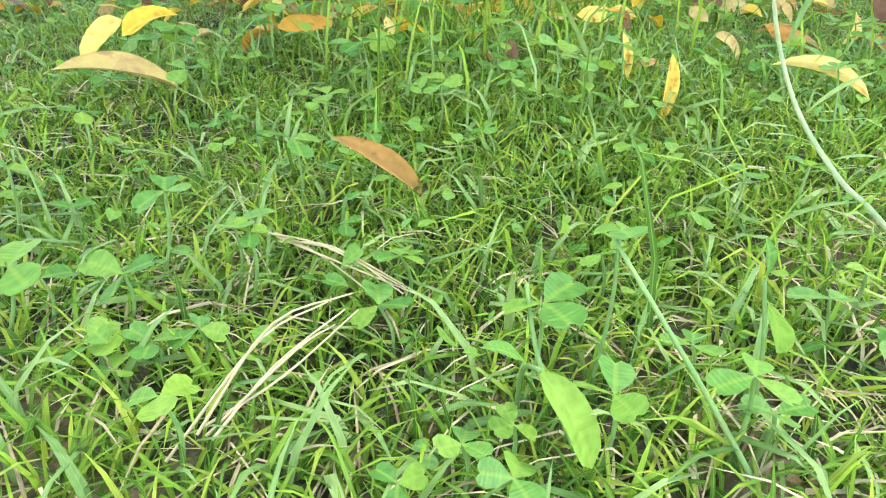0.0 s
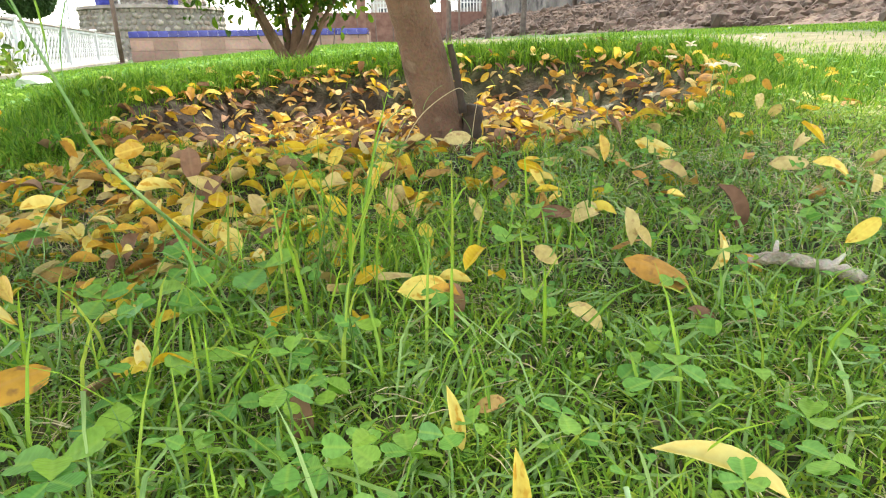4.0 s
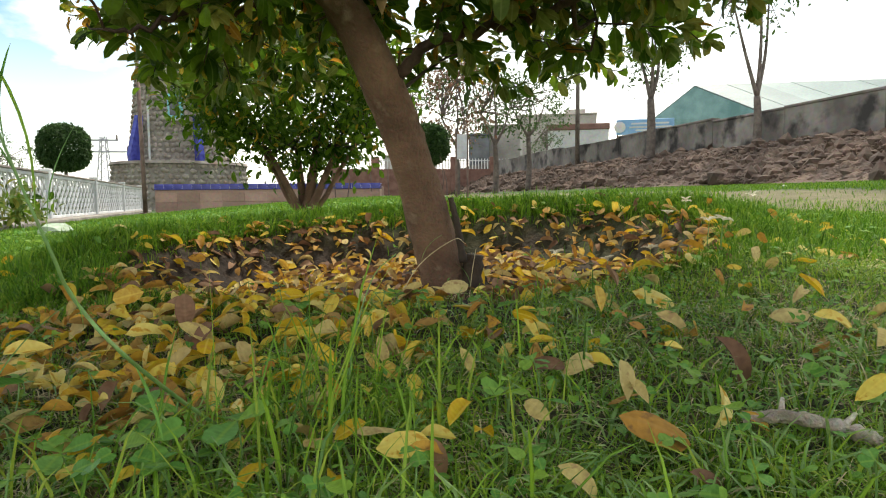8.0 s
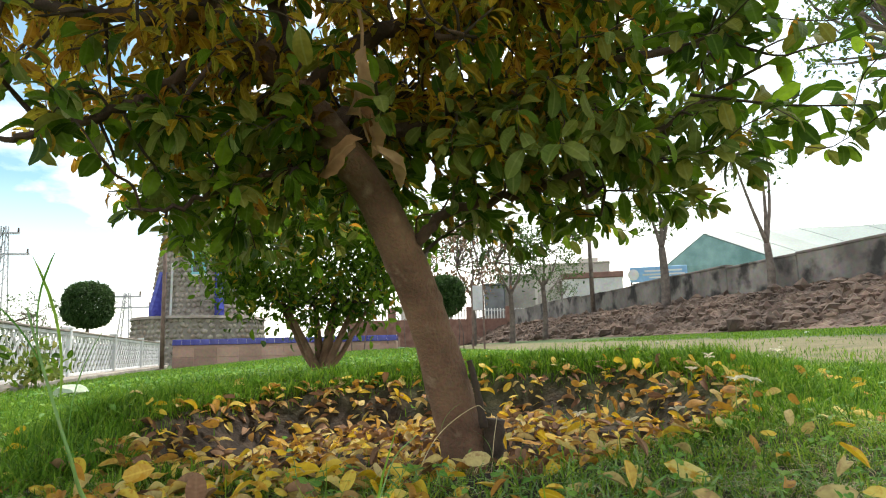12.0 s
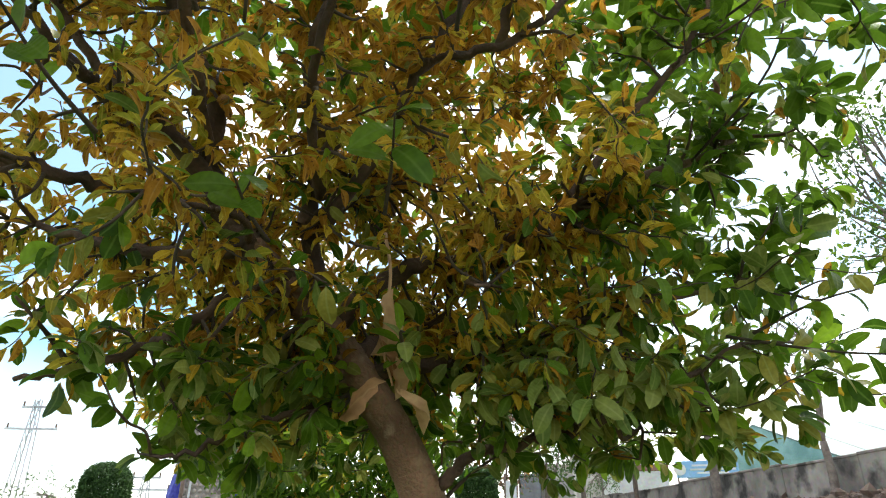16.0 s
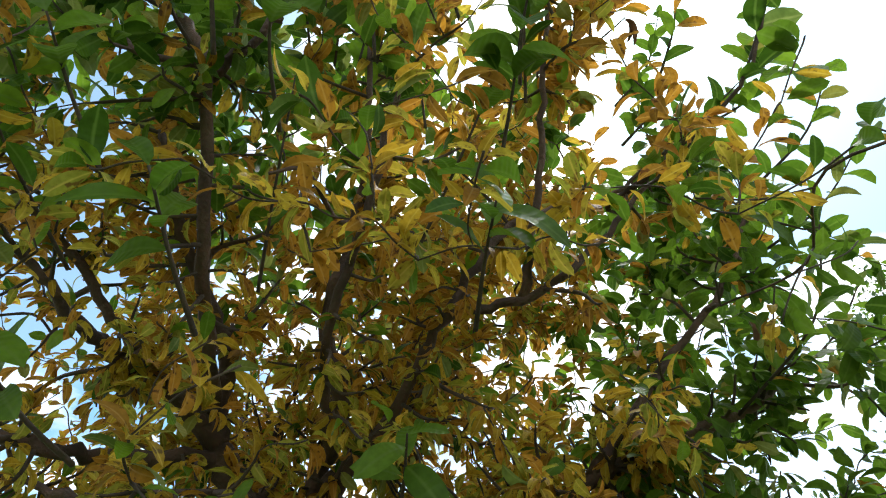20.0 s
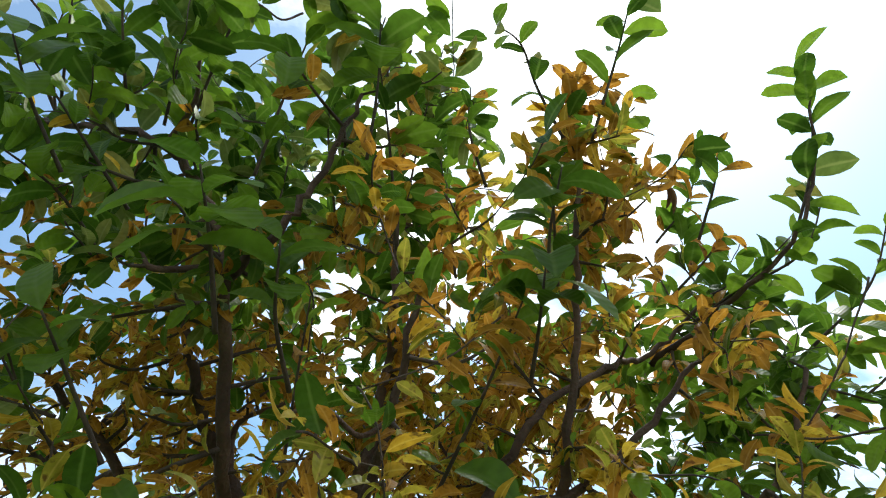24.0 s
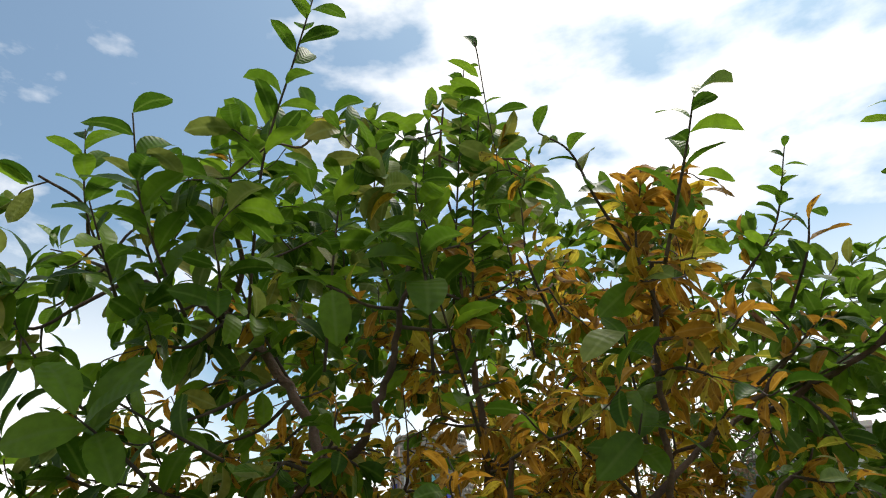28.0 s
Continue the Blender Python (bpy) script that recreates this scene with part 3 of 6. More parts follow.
def blades(name, xs, ys, tall, wide, lean, material, label, lift=0.0, flat=0.0):
    """Grass blades: seven verts each, bending over along their own heading."""
    n = len(xs)
    ang, ln = rng.uniform(0, 2 * math.pi, n), np.clip(rng.normal(lean, 0.35, n), 0.02, 2.2)
    h, w = tall * rng.uniform(0.55, 1.35, n), wide * rng.uniform(0.6, 1.4, n)
    d = np.stack([np.cos(ang), np.sin(ang), np.zeros(n)], -1)
    side_a = ang + math.pi / 2 + rng.normal(0, 0.5, n)
    sd = np.stack([np.cos(side_a), np.sin(side_a), rng.normal(0, 0.25, n)], -1)
    p = np.stack([xs, ys, height(xs, ys) - 0.004 + lift], -1)
    V = np.zeros((n, 7, 3))
    U = np.zeros((7, 2))
    k = 0
    for s, f in ((0.0, 0.75), (0.4, 1.0), (0.75, 0.65)):
        reach = np.sin(np.clip(ln, 0, 1.5) * s) * s
        c = p + d * (h * reach)[:, None] + np.array([0, 0, 1.0]) * (h * np.maximum(s * np.cos(np.clip(ln, 0, 1.5) * s), 0.02 + 0.1 * s) * (1 - flat))[:, None]
        for q in (-1, 1):
            V[:, k] = c + sd * (q * 0.5 * f * w)[:, None]
            U[k] = (q * 0.5, s)
            k += 1
    reach = np.sin(np.clip(ln, 0, 1.5))
    V[:, 6] = p + d * (h * reach)[:, None] + np.array([0, 0, 1.0]) * (h * np.maximum(np.cos(np.clip(ln, 0, 1.5)), 0.1) * (1 - flat))[:, None]
    U[6] = (0, 1)
    flatf = np.array([0, 1, 3, 2, 2, 3, 5, 4, 4, 5, 6])
    me = fill_mesh(name, V.reshape(-1, 3), np.tile([4, 4, 3], n), (flatf[None] + np.arange(n)[:, None] * 7).ravel(), np.tile(U, (n, 1)), [material])
    return tagged(new(name, me), label, "grass", kind="stuff")


def spread(n, x0, x1, y0, y1, keep):
    xs, ys = rng.uniform(x0, x1, n), rng.uniform(y0, y1, n)
    ok = rng.uniform(0, 1, n) < keep(xs, ys)
    return xs[ok], ys[ok]


def patchy(x, y, s=3.0):
    return 0.5 + 0.25 * np.sin(s * x + 1.3 * np.sin(s * 0.7 * y)) + 0.25 * np.sin(s * 1.3 * y + 2.0 + np.sin(s * 0.9 * x))


def outside_basin(x, y):
    r = basin_radius(x, y)
    left_litter = np.exp(-(((x + 0.12) / 0.40) ** 2 + ((y - 1.50) / 0.28) ** 2))
    return np.clip((r - 0.86) / 0.08, 0.03, 1) * (1 - 0.3 * left_litter) * (1 - 0.8 * np.exp(-(((x - 0.47) / 0.2) ** 2 + ((y - 1.66) / 0.25) ** 2)))


xs, ys = spread(82000, -0.9, 1.6, 0.14, 1.9, lambda x, y: outside_basin(x, y) * (0.55 + 0.45 * patchy(x, y, 6)))
xs2, ys2 = spread(24000, -0.35, 0.75, 0.17, 0.95, lambda x, y: 0.4 + 0.6 * patchy(x, y, 7))
xs, ys = np.concatenate([xs, xs2]), np.concatenate([ys, ys2])
blades("grass_near", xs, ys, 0.033, 0.0021, 1.0, M_GRASS, "fine green lawn grass mixed with clover")
xs, ys = spread(13000, -0.8, 1.3, 0.16, 1.6, lambda x, y: outside_basin(x, y) * patchy(x, y, 5))
blades("grass_broad", xs, ys, 0.052, 0.0036, 1.2, M_BLADE, "broad blue-green grass blades among the lawn")
xs, ys = spread(42000, -0.9, 1.6, 0.16, 1.9, lambda x, y: outside_basin(x, y) * (1.1 - patchy(x, y, 6)))
blades("dry_grass", xs, ys, 0.05, 0.0015, 1.4, M_STRAW, "dry straw-coloured stalks lying in the lawn", flat=0.35)
xs, ys = spread(90000, -5.0, 5.0, -5.0, 3.2, lambda x, y: np.where((np.abs(x - 0.35) < 1.25) & (y > 0.14), 0.0, 1.0) * np.where(x > 2.55 + 0.2 * np.sin(3 * y), 0.08, 1.0) * np.clip(1.25 - 0.17 * np.hypot(x, y - 1), 0.1, 1) * (0.4 + 0.6 * patchy(x, y, 3)))
blades("surrounding_grass", xs, ys, 0.045, 0.006, 0.9, M_LAWN, "green lawn grass all round the tree")
# long tufts before the tree
for cx, cy, rad, n, tall in ((0.20, 1.10, 0.10, 120, 0.15), (0.36, 1.12, 0.16, 110, 0.085), (0.05, 0.98, 0.16, 120, 0.10), (0.12, 0.86, 0.12, 90, 0.09), (0.75, 1.62, 0.3, 700, 0.05), (0.35, 0.75, 0.45, 260, 0.10)):
    a, r = rng.uniform(0, 6.28, n), rad * np.sqrt(rng.uniform(0, 1, n))
    blades("grass_tuft", cx + r * np.cos(a), cy + r * np.sin(a), tall, 0.0027, 0.85, M_GRASS, "long upright tuft of green grass")
xs, ys = spread(230000, -2.6, 3.6, 1.7, 5.0, lambda x, y: outside_basin(x, y) * np.clip(1.3 - 0.15 * y, 0, 1) * (0.5 + 0.5 * patchy(x, y, 2.5)) * np.where(x > 2.55 + 0.2 * np.sin(3 * y), 0.1, 1.0))
blades("lawn_grass", xs, ys, 0.042, 0.0034, 0.7, M_LAWN, "thick green lawn round the tree basin")
a, r = rng.uniform(-0.5, math.pi + 0.6, 16000), rng.uniform(0.93, 1.22, 16000)
blades("rim_grass", BASIN[0] + 0.98 * r * np.cos(a), BASIN[1] + 0.80 * r * np.sin(a), 0.06, 0.0034, 0.75, M_LAWN, "long grass hanging over the basin rim")
xs, ys = spread(120000, -7, 9.2, 4.8, 17, lambda x, y: np.clip(1.25 - 0.06 * y, 0, 1) * np.where(np.abs(x - 4.0) < 1.45 + 0.2 * np.sin(2 * y) + 0.15 * np.sin(5 * y), 0.07, 1.0))
blades("far_lawn_grass", xs, ys, 0.045, 0.008, 0.6, M_LAWN, "mown green lawn in the distance")


# ---- the citrus tree ----
TREE = (0.49, 2.12, 0.05)
tree = thing("citrus_tree", TREE, "leaning citrus tree with yellowing and green leaves in a soil basin", "tree")
tv = np.array(TREE)
CROWN, RADII = np.array([0.22, 1.90, 1.80]), np.array([1.36, 1.18, 1.32])


def limb(name, way, r0, r1, label="", sides=10, wobble=0.004, mat=M_BARK):
    pts = curve_points(way, 7)
    k = np.linspace(0, 1, len(pts))
    rad = r0 + (r1 - r0) * k
    rad = rad * (1 + 0.06 * np.sin(9 * k + r0 * 100))
    pts = pts + rng.normal(0, wobble, pts.shape) * (k[:, None] > 0.02)
    me = tube_mesh(name, [(pts - tv, rad)], sides)
    mesh_part(name, me, mat, tree, label, True)
    return pts, rad


skeleton_p, skeleton_r = [], []


def keep_line(pr):
    skeleton_p.append(pr[0])
    skeleton_r.append(pr[1])


trunk_way = [(0.495, 2.125, 0.03), (0.478, 2.115, 0.12), (0.446, 2.10, 0.25), (0.387, 2.05, 0.447), (0.323, 2.0, 0.615), (0.228, 1.93, 0.80), (0.137, 1.90, 0.92), (0.056, 1.88, 1.03), (-0.04, 1.84, 1.12), (-0.14, 1.80, 1.21)]
pts = curve_points(trunk_way, 9)
k = np.linspace(0, 1, len(pts))
rad = 0.066 - 0.031 * k + 0.030 * np.exp(-k * 16) + 0.002 * np.sin(31 * k)
v, f = tube_arrays(pts - tv, rad, 20)
v += (rng.normal(0, 0.0012, v.shape))
trunk_me = bpy.data.meshes.new("trunk")
trunk_me.from_pydata(v.tolist(), [], f)
mesh_part("trunk", trunk_me, M_BARK, tree, "smooth brown leaning trunk", True)
keep_line((pts[30:], rad[30:]))


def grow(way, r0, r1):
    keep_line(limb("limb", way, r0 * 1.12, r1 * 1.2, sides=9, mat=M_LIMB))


# low limbs out of the fork
grow([(0.330, 1.98, 0.66), (0.40, 1.94, 0.735), (0.50, 1.90, 0.765), (0.64, 1.86, 0.79), (0.82, 1.80, 0.86), (1.02, 1.74, 0.98)], 0.0145, 0.005)
grow([(0.12, 1.90, 0.90), (0.03, 1.84, 0.83), (-0.08, 1.80, 0.775), (-0.18, 1.76, 0.72), (-0.26, 1.73, 0.70)], 0.010, 0.003)
grow([(0.14, 1.90, 0.92), (0.34, 1.90, 0.96), (0.53, 1.84, 1.0), (0.78, 1.75, 1.07), (1.07, 1.75, 1.14)], 0.020, 0.007)
grow([(-0.13, 1.86, 1.16), (-0.26, 1.83, 1.02), (-0.34, 1.77, 0.94), (-0.48, 1.76, 0.88), (-0.58, 1.77, 0.87)], 0.014, 0.005)
# the leading limb, its fork, and the open left side
grow([(0.056, 1.88, 1.03), (-0.04, 1.84, 1.12), (-0.14, 1.80, 1.21), (-0.23, 1.77, 1.33), (-0.26, 1.74, 1.43), (-0.25, 1.69, 1.55), (-0.31, 1.56, 1.66), (-0.36, 1.43, 1.76), (-0.41, 1.32, 1.92)], 0.036, 0.008)
grow([(-0.24, 1.76, 1.35), (-0.37, 1.64, 1.46), (-0.45, 1.58, 1.47), (-0.52, 1.47, 1.51), (-0.62, 1.36, 1.60)], 0.024, 0.008)
grow([(-0.23, 1.77, 1.33), (-0.39, 1.69, 1.29), (-0.50, 1.57, 1.26), (-0.62, 1.49, 1.27), (-0.78, 1.44, 1.34)], 0.020, 0.006)
grow([(-0.14, 1.80, 1.20), (-0.34, 1.84, 1.20), (-0.56, 1.9, 1.26), (-0.82, 1.95, 1.34)], 0.020, 0.007)
grow([(-0.37, 1.64, 1.46), (-0.52, 1.62, 1.60), (-0.66, 1.52, 1.75), (-0.84, 1.42, 1.88)], 0.016, 0.006)
# the upright limb that bends over to the left at the top
grow([(-0.26, 1.74, 1.42), (-0.25, 1.42, 1.60), (-0.236, 1.12, 1.86), (-0.30, 1.15, 2.02), (-0.42, 1.12, 2.19), (-0.53, 1.10, 2.29), (-0.72, 1.14, 2.39), (-0.98, 1.20, 2.50)], 0.014, 0.007)
grow([(-0.236, 1.13, 1.88), (-0.12, 1.06, 1.98), (-0.05, 1.02, 2.12), (0.0, 0.98, 2.30)], 0.010, 0.004)
# the second leader and the right side
grow([(0.056, 1.88, 1.03), (0.02, 1.86, 1.17), (-0.01, 1.80, 1.30), (0.03, 1.73, 1.44), (-0.01, 1.60, 1.60), (0.04, 1.50, 1.76), (0.06, 1.40, 2.02), (0.04, 1.32, 2.32)], 0.025, 0.006)
grow([(0.0, 1.82, 1.24), (0.16, 1.66, 1.40), (0.27, 1.53, 1.57), (0.44, 1.48, 1.60), (0.59, 1.42, 1.69), (0.73, 1.36, 1.85)], 0.015, 0.005)
grow([(0.27, 1.53, 1.57), (0.40, 1.46, 1.78), (0.58, 1.52, 1.94), (0.71, 1.58, 2.02), (0.90, 1.55, 2.2)], 0.010, 0.004)
grow([(0.06, 1.90, 1.04), (0.25, 1.86, 1.19), (0.42, 1.82, 1.21), (0.61, 1.76, 1.30), (0.78, 1.72, 1.39), (0.95, 1.68, 1.43), (1.12, 1.72, 1.56)], 0.024, 0.007)
grow([(0.61, 1.76, 1.30), (0.80, 1.68, 1.55), (0.95, 1.58, 1.72), (1.04, 1.50, 1.92)], 0.012, 0.005)
grow([(0.03, 1.74, 1.32), (0.02, 1.5, 1.46), (0.10, 1.28, 1.66), (0.16, 1.12, 1.9)], 0.013, 0.005)
grow([(0.44, 1.48, 1.60), (0.47, 1.34, 1.80), (0.48, 1.22, 2.02), (0.5, 1.10, 2.28)], 0.010, 0.004)
grow([(0.713, 1.60, 2.0), (0.86, 1.42, 2.06), (1.0, 1.28, 2.14), (1.07, 1.19, 2.32), (1.09, 1.12, 2.48)], 0.008, 0.0022)
# limbs that fill the far side
grow([(0.03, 1.76, 1.27), (0.10, 2.0, 1.5), (0.22, 2.3, 1.8), (0.3, 2.5, 2.15)], 0.024, 0.008)
grow([(-0.14, 1.80, 1.20), (-0.2, 2.1, 1.42), (-0.35, 2.4, 1.65), (-0.55, 2.6, 1.9)], 0.022, 0.007)
grow([(0.10, 1.90, 0.96), (0.22, 2.15, 1.1), (0.45, 2.45, 1.25), (0.75, 2.65, 1.45)], 0.022, 0.007)

# twigs: from the nearest wood to places all over the crown, the inner ones first
tips = []
while len(tips) < 1560:
    p = rng.uniform(-1, 1, 3)
    rr = (np.abs(p) ** 3.6).sum()
    if rr > 1 + 0.25 * math.sin(5 * p[0] + 3 * p[2]) * math.sin(6 * p[1] + 2) or rr < 0.05:
        continue
    q = CROWN + p * RADII
    if rng.uniform() < 0.62 * (q[0] < -0.2 and 1.35 < q[2] < 2.3 and q[1] > 1.2) or rng.uniform() < 0.4 * (q[0] < -0.15 and q[2] > 1.5 and q[1] < 1.35):
        continue
    if 0.1 < q[0] < 0.42 and q[1] < 1.85 and q[2] < 0.92:
        continue
    if q[2] < 0.74 + 0.08 * (q[0] > 0.55) + 0.6 * max(0, -0.25 - q[0]) + 0.30 * max(0, 1.70 - q[1]) * 1.8 + 0.10 * math.sin(4 * q[0]):
        continue
    if q[0] > 0.75 and q[2] > 1.15 and rng.uniform() < 0.45:
        continue
    if rng.uniform() < 0.3 * (q[2] > 1.5 and 0.2 < q[0] < 0.75 and q[1] < 1.5):
        continue
    # the front of the crown stays clear of the way up
    if q[1] < 0.78 or math.hypot(q[0] - 0.27, q[1] - 0.30) < 0.50 + 0.1 * math.sin(9 * q[2]):
        continue
    if q[2] > np.interp(q[0], [-1.3, -0.3, 0.15, 0.35, 0.6, 0.75, 1.3], [3.0, 3.1, 3.0, 2.25, 2.2, 1.9, 1.6]) + np.interp(q[0], [0.2, 0.5], [0.35, 1.0]) * max(0.0, q[1] - 1.12) + 0.08 * math.sin(11 * q[0]):
        continue
    tips.append(q)
# fuller in the low middle round the fork, and at the near side
for lo, hi, n in (((-0.45, 1.93, 0.72), (0.95, 2.7, 1.15), 170), ((-1.25, 0.80, 1.60), (-0.05, 1.25, 2.62), 75), ((-0.5, 1.35, 1.2), (0.8, 2.3, 1.9), 190), ((-1.1, 1.3, 0.95), (-0.3, 2.2, 1.5), 90), ((0.2, 1.5, 0.95), (0.9, 2.3, 1.5), 60), ((-0.9, 1.35, 0.95), (1.1, 2.6, 1.55), 130), ((-0.5, 1.6, 0.9), (0.5, 2.5, 1.3), 70), ((-0.3, 1.3, 1.45), (1.1, 2.2, 2.0), 40)):
    tips += list(rng.uniform(lo, hi, (n, 3)))
for lo, hi, n in (((0.75, 1.4, 1.2), (1.25, 2.3, 1.8), 50), ((0.8, 1.5, 1.85), (1.15, 2.0, 2.4), 55), ((0.1, 1.3, 1.75), (0.9, 2.0, 2.1), 55), ((-0.8, 1.05, 1.5), (-0.35, 1.5, 1.75), 30), ((0.46, 1.02, 2.0), (0.68, 1.3, 2.5), 28), ((-0.1, 1.8, 1.9), (0.75, 2.6, 2.3), 75), ((0.3, 1.5, 0.95), (1.2, 2.4, 1.35), 60), ((0.2, 1.35, 1.6), (0.95, 2.0, 2.15), 80), ((0.5, 1.62, 0.80), (1.08, 1.98, 1.02), 55), ((-0.28, 1.62, 0.72), (0.08, 1.85, 0.92), 30), ((-0.65, 1.6, 0.85), (0.1, 2.2, 1.05), 45), ((-1.1, 1.9, 1.2), (1.15, 2.9, 2.5), 200), ((-0.6, 1.7, 0.9), (0.7, 2.7, 1.5), 160), ((-0.9, 1.2, 1.9), (0.7, 1.9, 2.35), 60)):
    tips += list(rng.uniform(lo, hi, (n, 3)))
tips = np.array(tips)
open_side = (tips[:, 0] < -0.02) & (tips[:, 0] > -0.9) & (tips[:, 1] < 1.72) & (tips[:, 1] > 0.95) & (tips[:, 2] > 1.15) & (tips[:, 2] < 1.95)
tips = tips[~(open_side & (rng.uniform(0, 1, len(tips)) < 0.45))]
back_gap = (tips[:, 0] < -0.1) & (tips[:, 1] >= 1.72) & (tips[:, 2] > 1.35)
tips = tips[~(back_gap & (rng.uniform(0, 1, len(tips)) < 0.35))]


def thin(kept, lo, hi, share):
    inside = np.all((kept > np.array(lo)) & (kept < np.array(hi)), axis=1)
    return kept[~(inside & (rng.uniform(0, 1, len(kept)) < share))]


tips = thin(tips, (-0.4, 0.9, 2.05), (0.05, 1.5, 2.5), 0.45)
tips = thin(tips, (0.45, 1.1, 1.4), (0.85, 1.9, 2.1), 0.42)
tips = thin(tips, (-0.4, 1.0, 1.15), (0.35, 1.58, 1.75), 0.42)
tips = thin(tips, (-1.3, 1.2, 0.8), (-0.35, 2.4, 1.3), 0.4)
tips = thin(tips, (0.6, 1.2, 1.15), (1.3, 2.3, 2.1), 0.28)
tips = np.concatenate([tips, rng.uniform((-0.95, 0.95, 1.72), (-0.1, 1.8, 1.96), (75, 3)), rng.uniform((-0.38, 1.65, 0.72), (0.0, 2.1, 0.88), (30, 3)), rng.uniform((-0.5, 1.3, 1.3), (0.15, 1.9, 1.6), (60, 3)), rng.uniform((-0.7, 1.5, 1.75), (0.3, 2.5, 2.05), (90, 3)), rng.uniform((0.40, 1.5, 0.79), (0.92, 1.85, 0.96), (45, 3))])
tips = np.concatenate([tips, rng.uniform((-0.9, 1.95, 1.1), (1.0, 2.8, 1.9), (190, 3)), rng.uniform((-1.2, 0.9, 1.75), (-0.4, 1.6, 2.0), (45, 3)), rng.uniform((-0.6, 1.4, 1.35), (0.3, 1.9, 1.7), (40, 3)), rng.uniform((0.7, 1.45, 1.2), (1.3, 2.3, 1.6), (85, 3)), rng.uniform((0.35, 1.6, 1.15), (0.9, 2.3, 1.5), (50, 3))])
tips = thin(tips, (-0.9, 0.9, 2.05), (0.3, 1.6, 2.5), 0.22)
tips = thin(tips, (0.75, 1.3, 0.78), (1.4, 2.4, 1.3), 0.35)
tips = thin(tips, (-0.8, 0.95, 1.3), (0.0, 1.65, 1.85), 0.25)
tips = thin(tips, (0.3, 1.0, 1.35), (0.85, 1.9, 2.05), 0.3)
tips = thin(tips, (-1.5, 0.5, 1.0), (1.5, 3.0, 2.1), 0.08)
tips = tips[np.argsort(np.linalg.norm((tips - np.array([0.06, 1.85, 1.1])), axis=1))]
wood_p, wood_r = np.concatenate(skeleton_p), np.concatenate(skeleton_r)
# branches of the second order, crooked and dark, that carry the twigs
for q in tips[rng.choice(len(tips), 150, replace=False)]:
    i = int(np.argmin(np.linalg.norm(wood_p - q, axis=1) - 0.8 * np.minimum(wood_r, 0.03) / 0.03 * 0.3))
    a = wood_p[i]
    gap = np.linalg.norm(q - a)
    if gap < 0.16:
        continue
    bend = rng.normal(0, 0.09, (2, 3)) * gap
    line = curve_points([a, a * 0.66 + q * 0.34 + bend[0], a * 0.3 + q * 0.7 + bend[1], q], 5)
    rad = np.linspace(min(wood_r[i] * 0.75, 0.006 + 0.010 * gap), 0.0032, len(line))
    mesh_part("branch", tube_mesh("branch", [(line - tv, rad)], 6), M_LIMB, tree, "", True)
    wood_p, wood_r = np.concatenate([wood_p, line[2:]]), np.concatenate([wood_r, rad[2:]])
lines, shoots = [], []
for q in tips:
    d = np.linalg.norm(wood_p - q, axis=1) - 0.25 * np.minimum(wood_r, 0.02) / 0.02
    i = int(np.argmin(d))
    a = wood_p[i]
    gap = np.linalg.norm(q - a)
    if gap < 0.05:
        continue
    mid = (a + q) / 2 + rng.normal(0, 0.10, 3) * gap + np.array([0, 0, -0.05 * gap])
    m2 = a * 0.25 + mid * 0.55 + q * 0.2 + rng.normal(0, 0.05, 3) * gap
    line = curve_points([a, m2, mid * 0.35 + q * 0.65, q], 4)
    r0 = min(wood_r[i] * 0.7, 0.0034 + 0.010 * gap)
    rad = np.linspace(r0, 0.0018, len(line))
    lines.append((line - tv, rad))
    wood_p, wood_r = np.concatenate([wood_p, line[2:]]), np.concatenate([wood_r, rad[2:]])
    shoots.append((line, gap))
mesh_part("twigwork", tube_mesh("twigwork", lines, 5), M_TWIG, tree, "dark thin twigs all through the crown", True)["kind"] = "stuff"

# leaves along the outer part of every twig
W, UPS, SZ, PL, MI, KD = [], [], [], [], [], []


def leaf_at(place, way, up, size, mat, kind):
    PL.append(place), W.append(way), UPS.append(up), SZ.append(size), MI.append(mat), KD.append(kind)


def leaf_colour(q):
    """0 green, 1 pale, 2 yellow, 3 orange, 4 fresh green: yellow inside and below, green on the outside, the right and the front."""
    e = (q - CROWN) / RADII
    yellow = 0.06 + 0.87 * float((1 - smooth01((e[0] - 0.29) / 0.25)) * smooth01((q[2] - 0.78) / 0.38) * (1 - smooth01((q[2] - 2.05 - 0.25 * (q[0] > 0.1)) / 0.5)))
    yellow *= 1 - 0.5 * float(smooth01((0.98 - q[1]) / 0.2))
    yellow *= 1 - 0.8 * float(smooth01((0.05 - q[0]) / 0.3) * smooth01((1.35 - q[1]) / 0.3) * smooth01((q[2] - 1.5) / 0.3))
    u = rng.uniform()
    if u < yellow:
        return 3 if rng.uniform() < 0.28 + 0.34 * (q[2] > 1.5) else 2
    if q[0] > 0.62 and q[2] > 1.1 and rng.uniform() < 0.55:
        return 4
    return 1 if rng.uniform() < 0.18 + 0.2 * (q[2] < 1.2) + 0.45 * (q[2] < 0.98 and 0.4 < q[0] < 1.0 and q[1] < 1.85) else 0


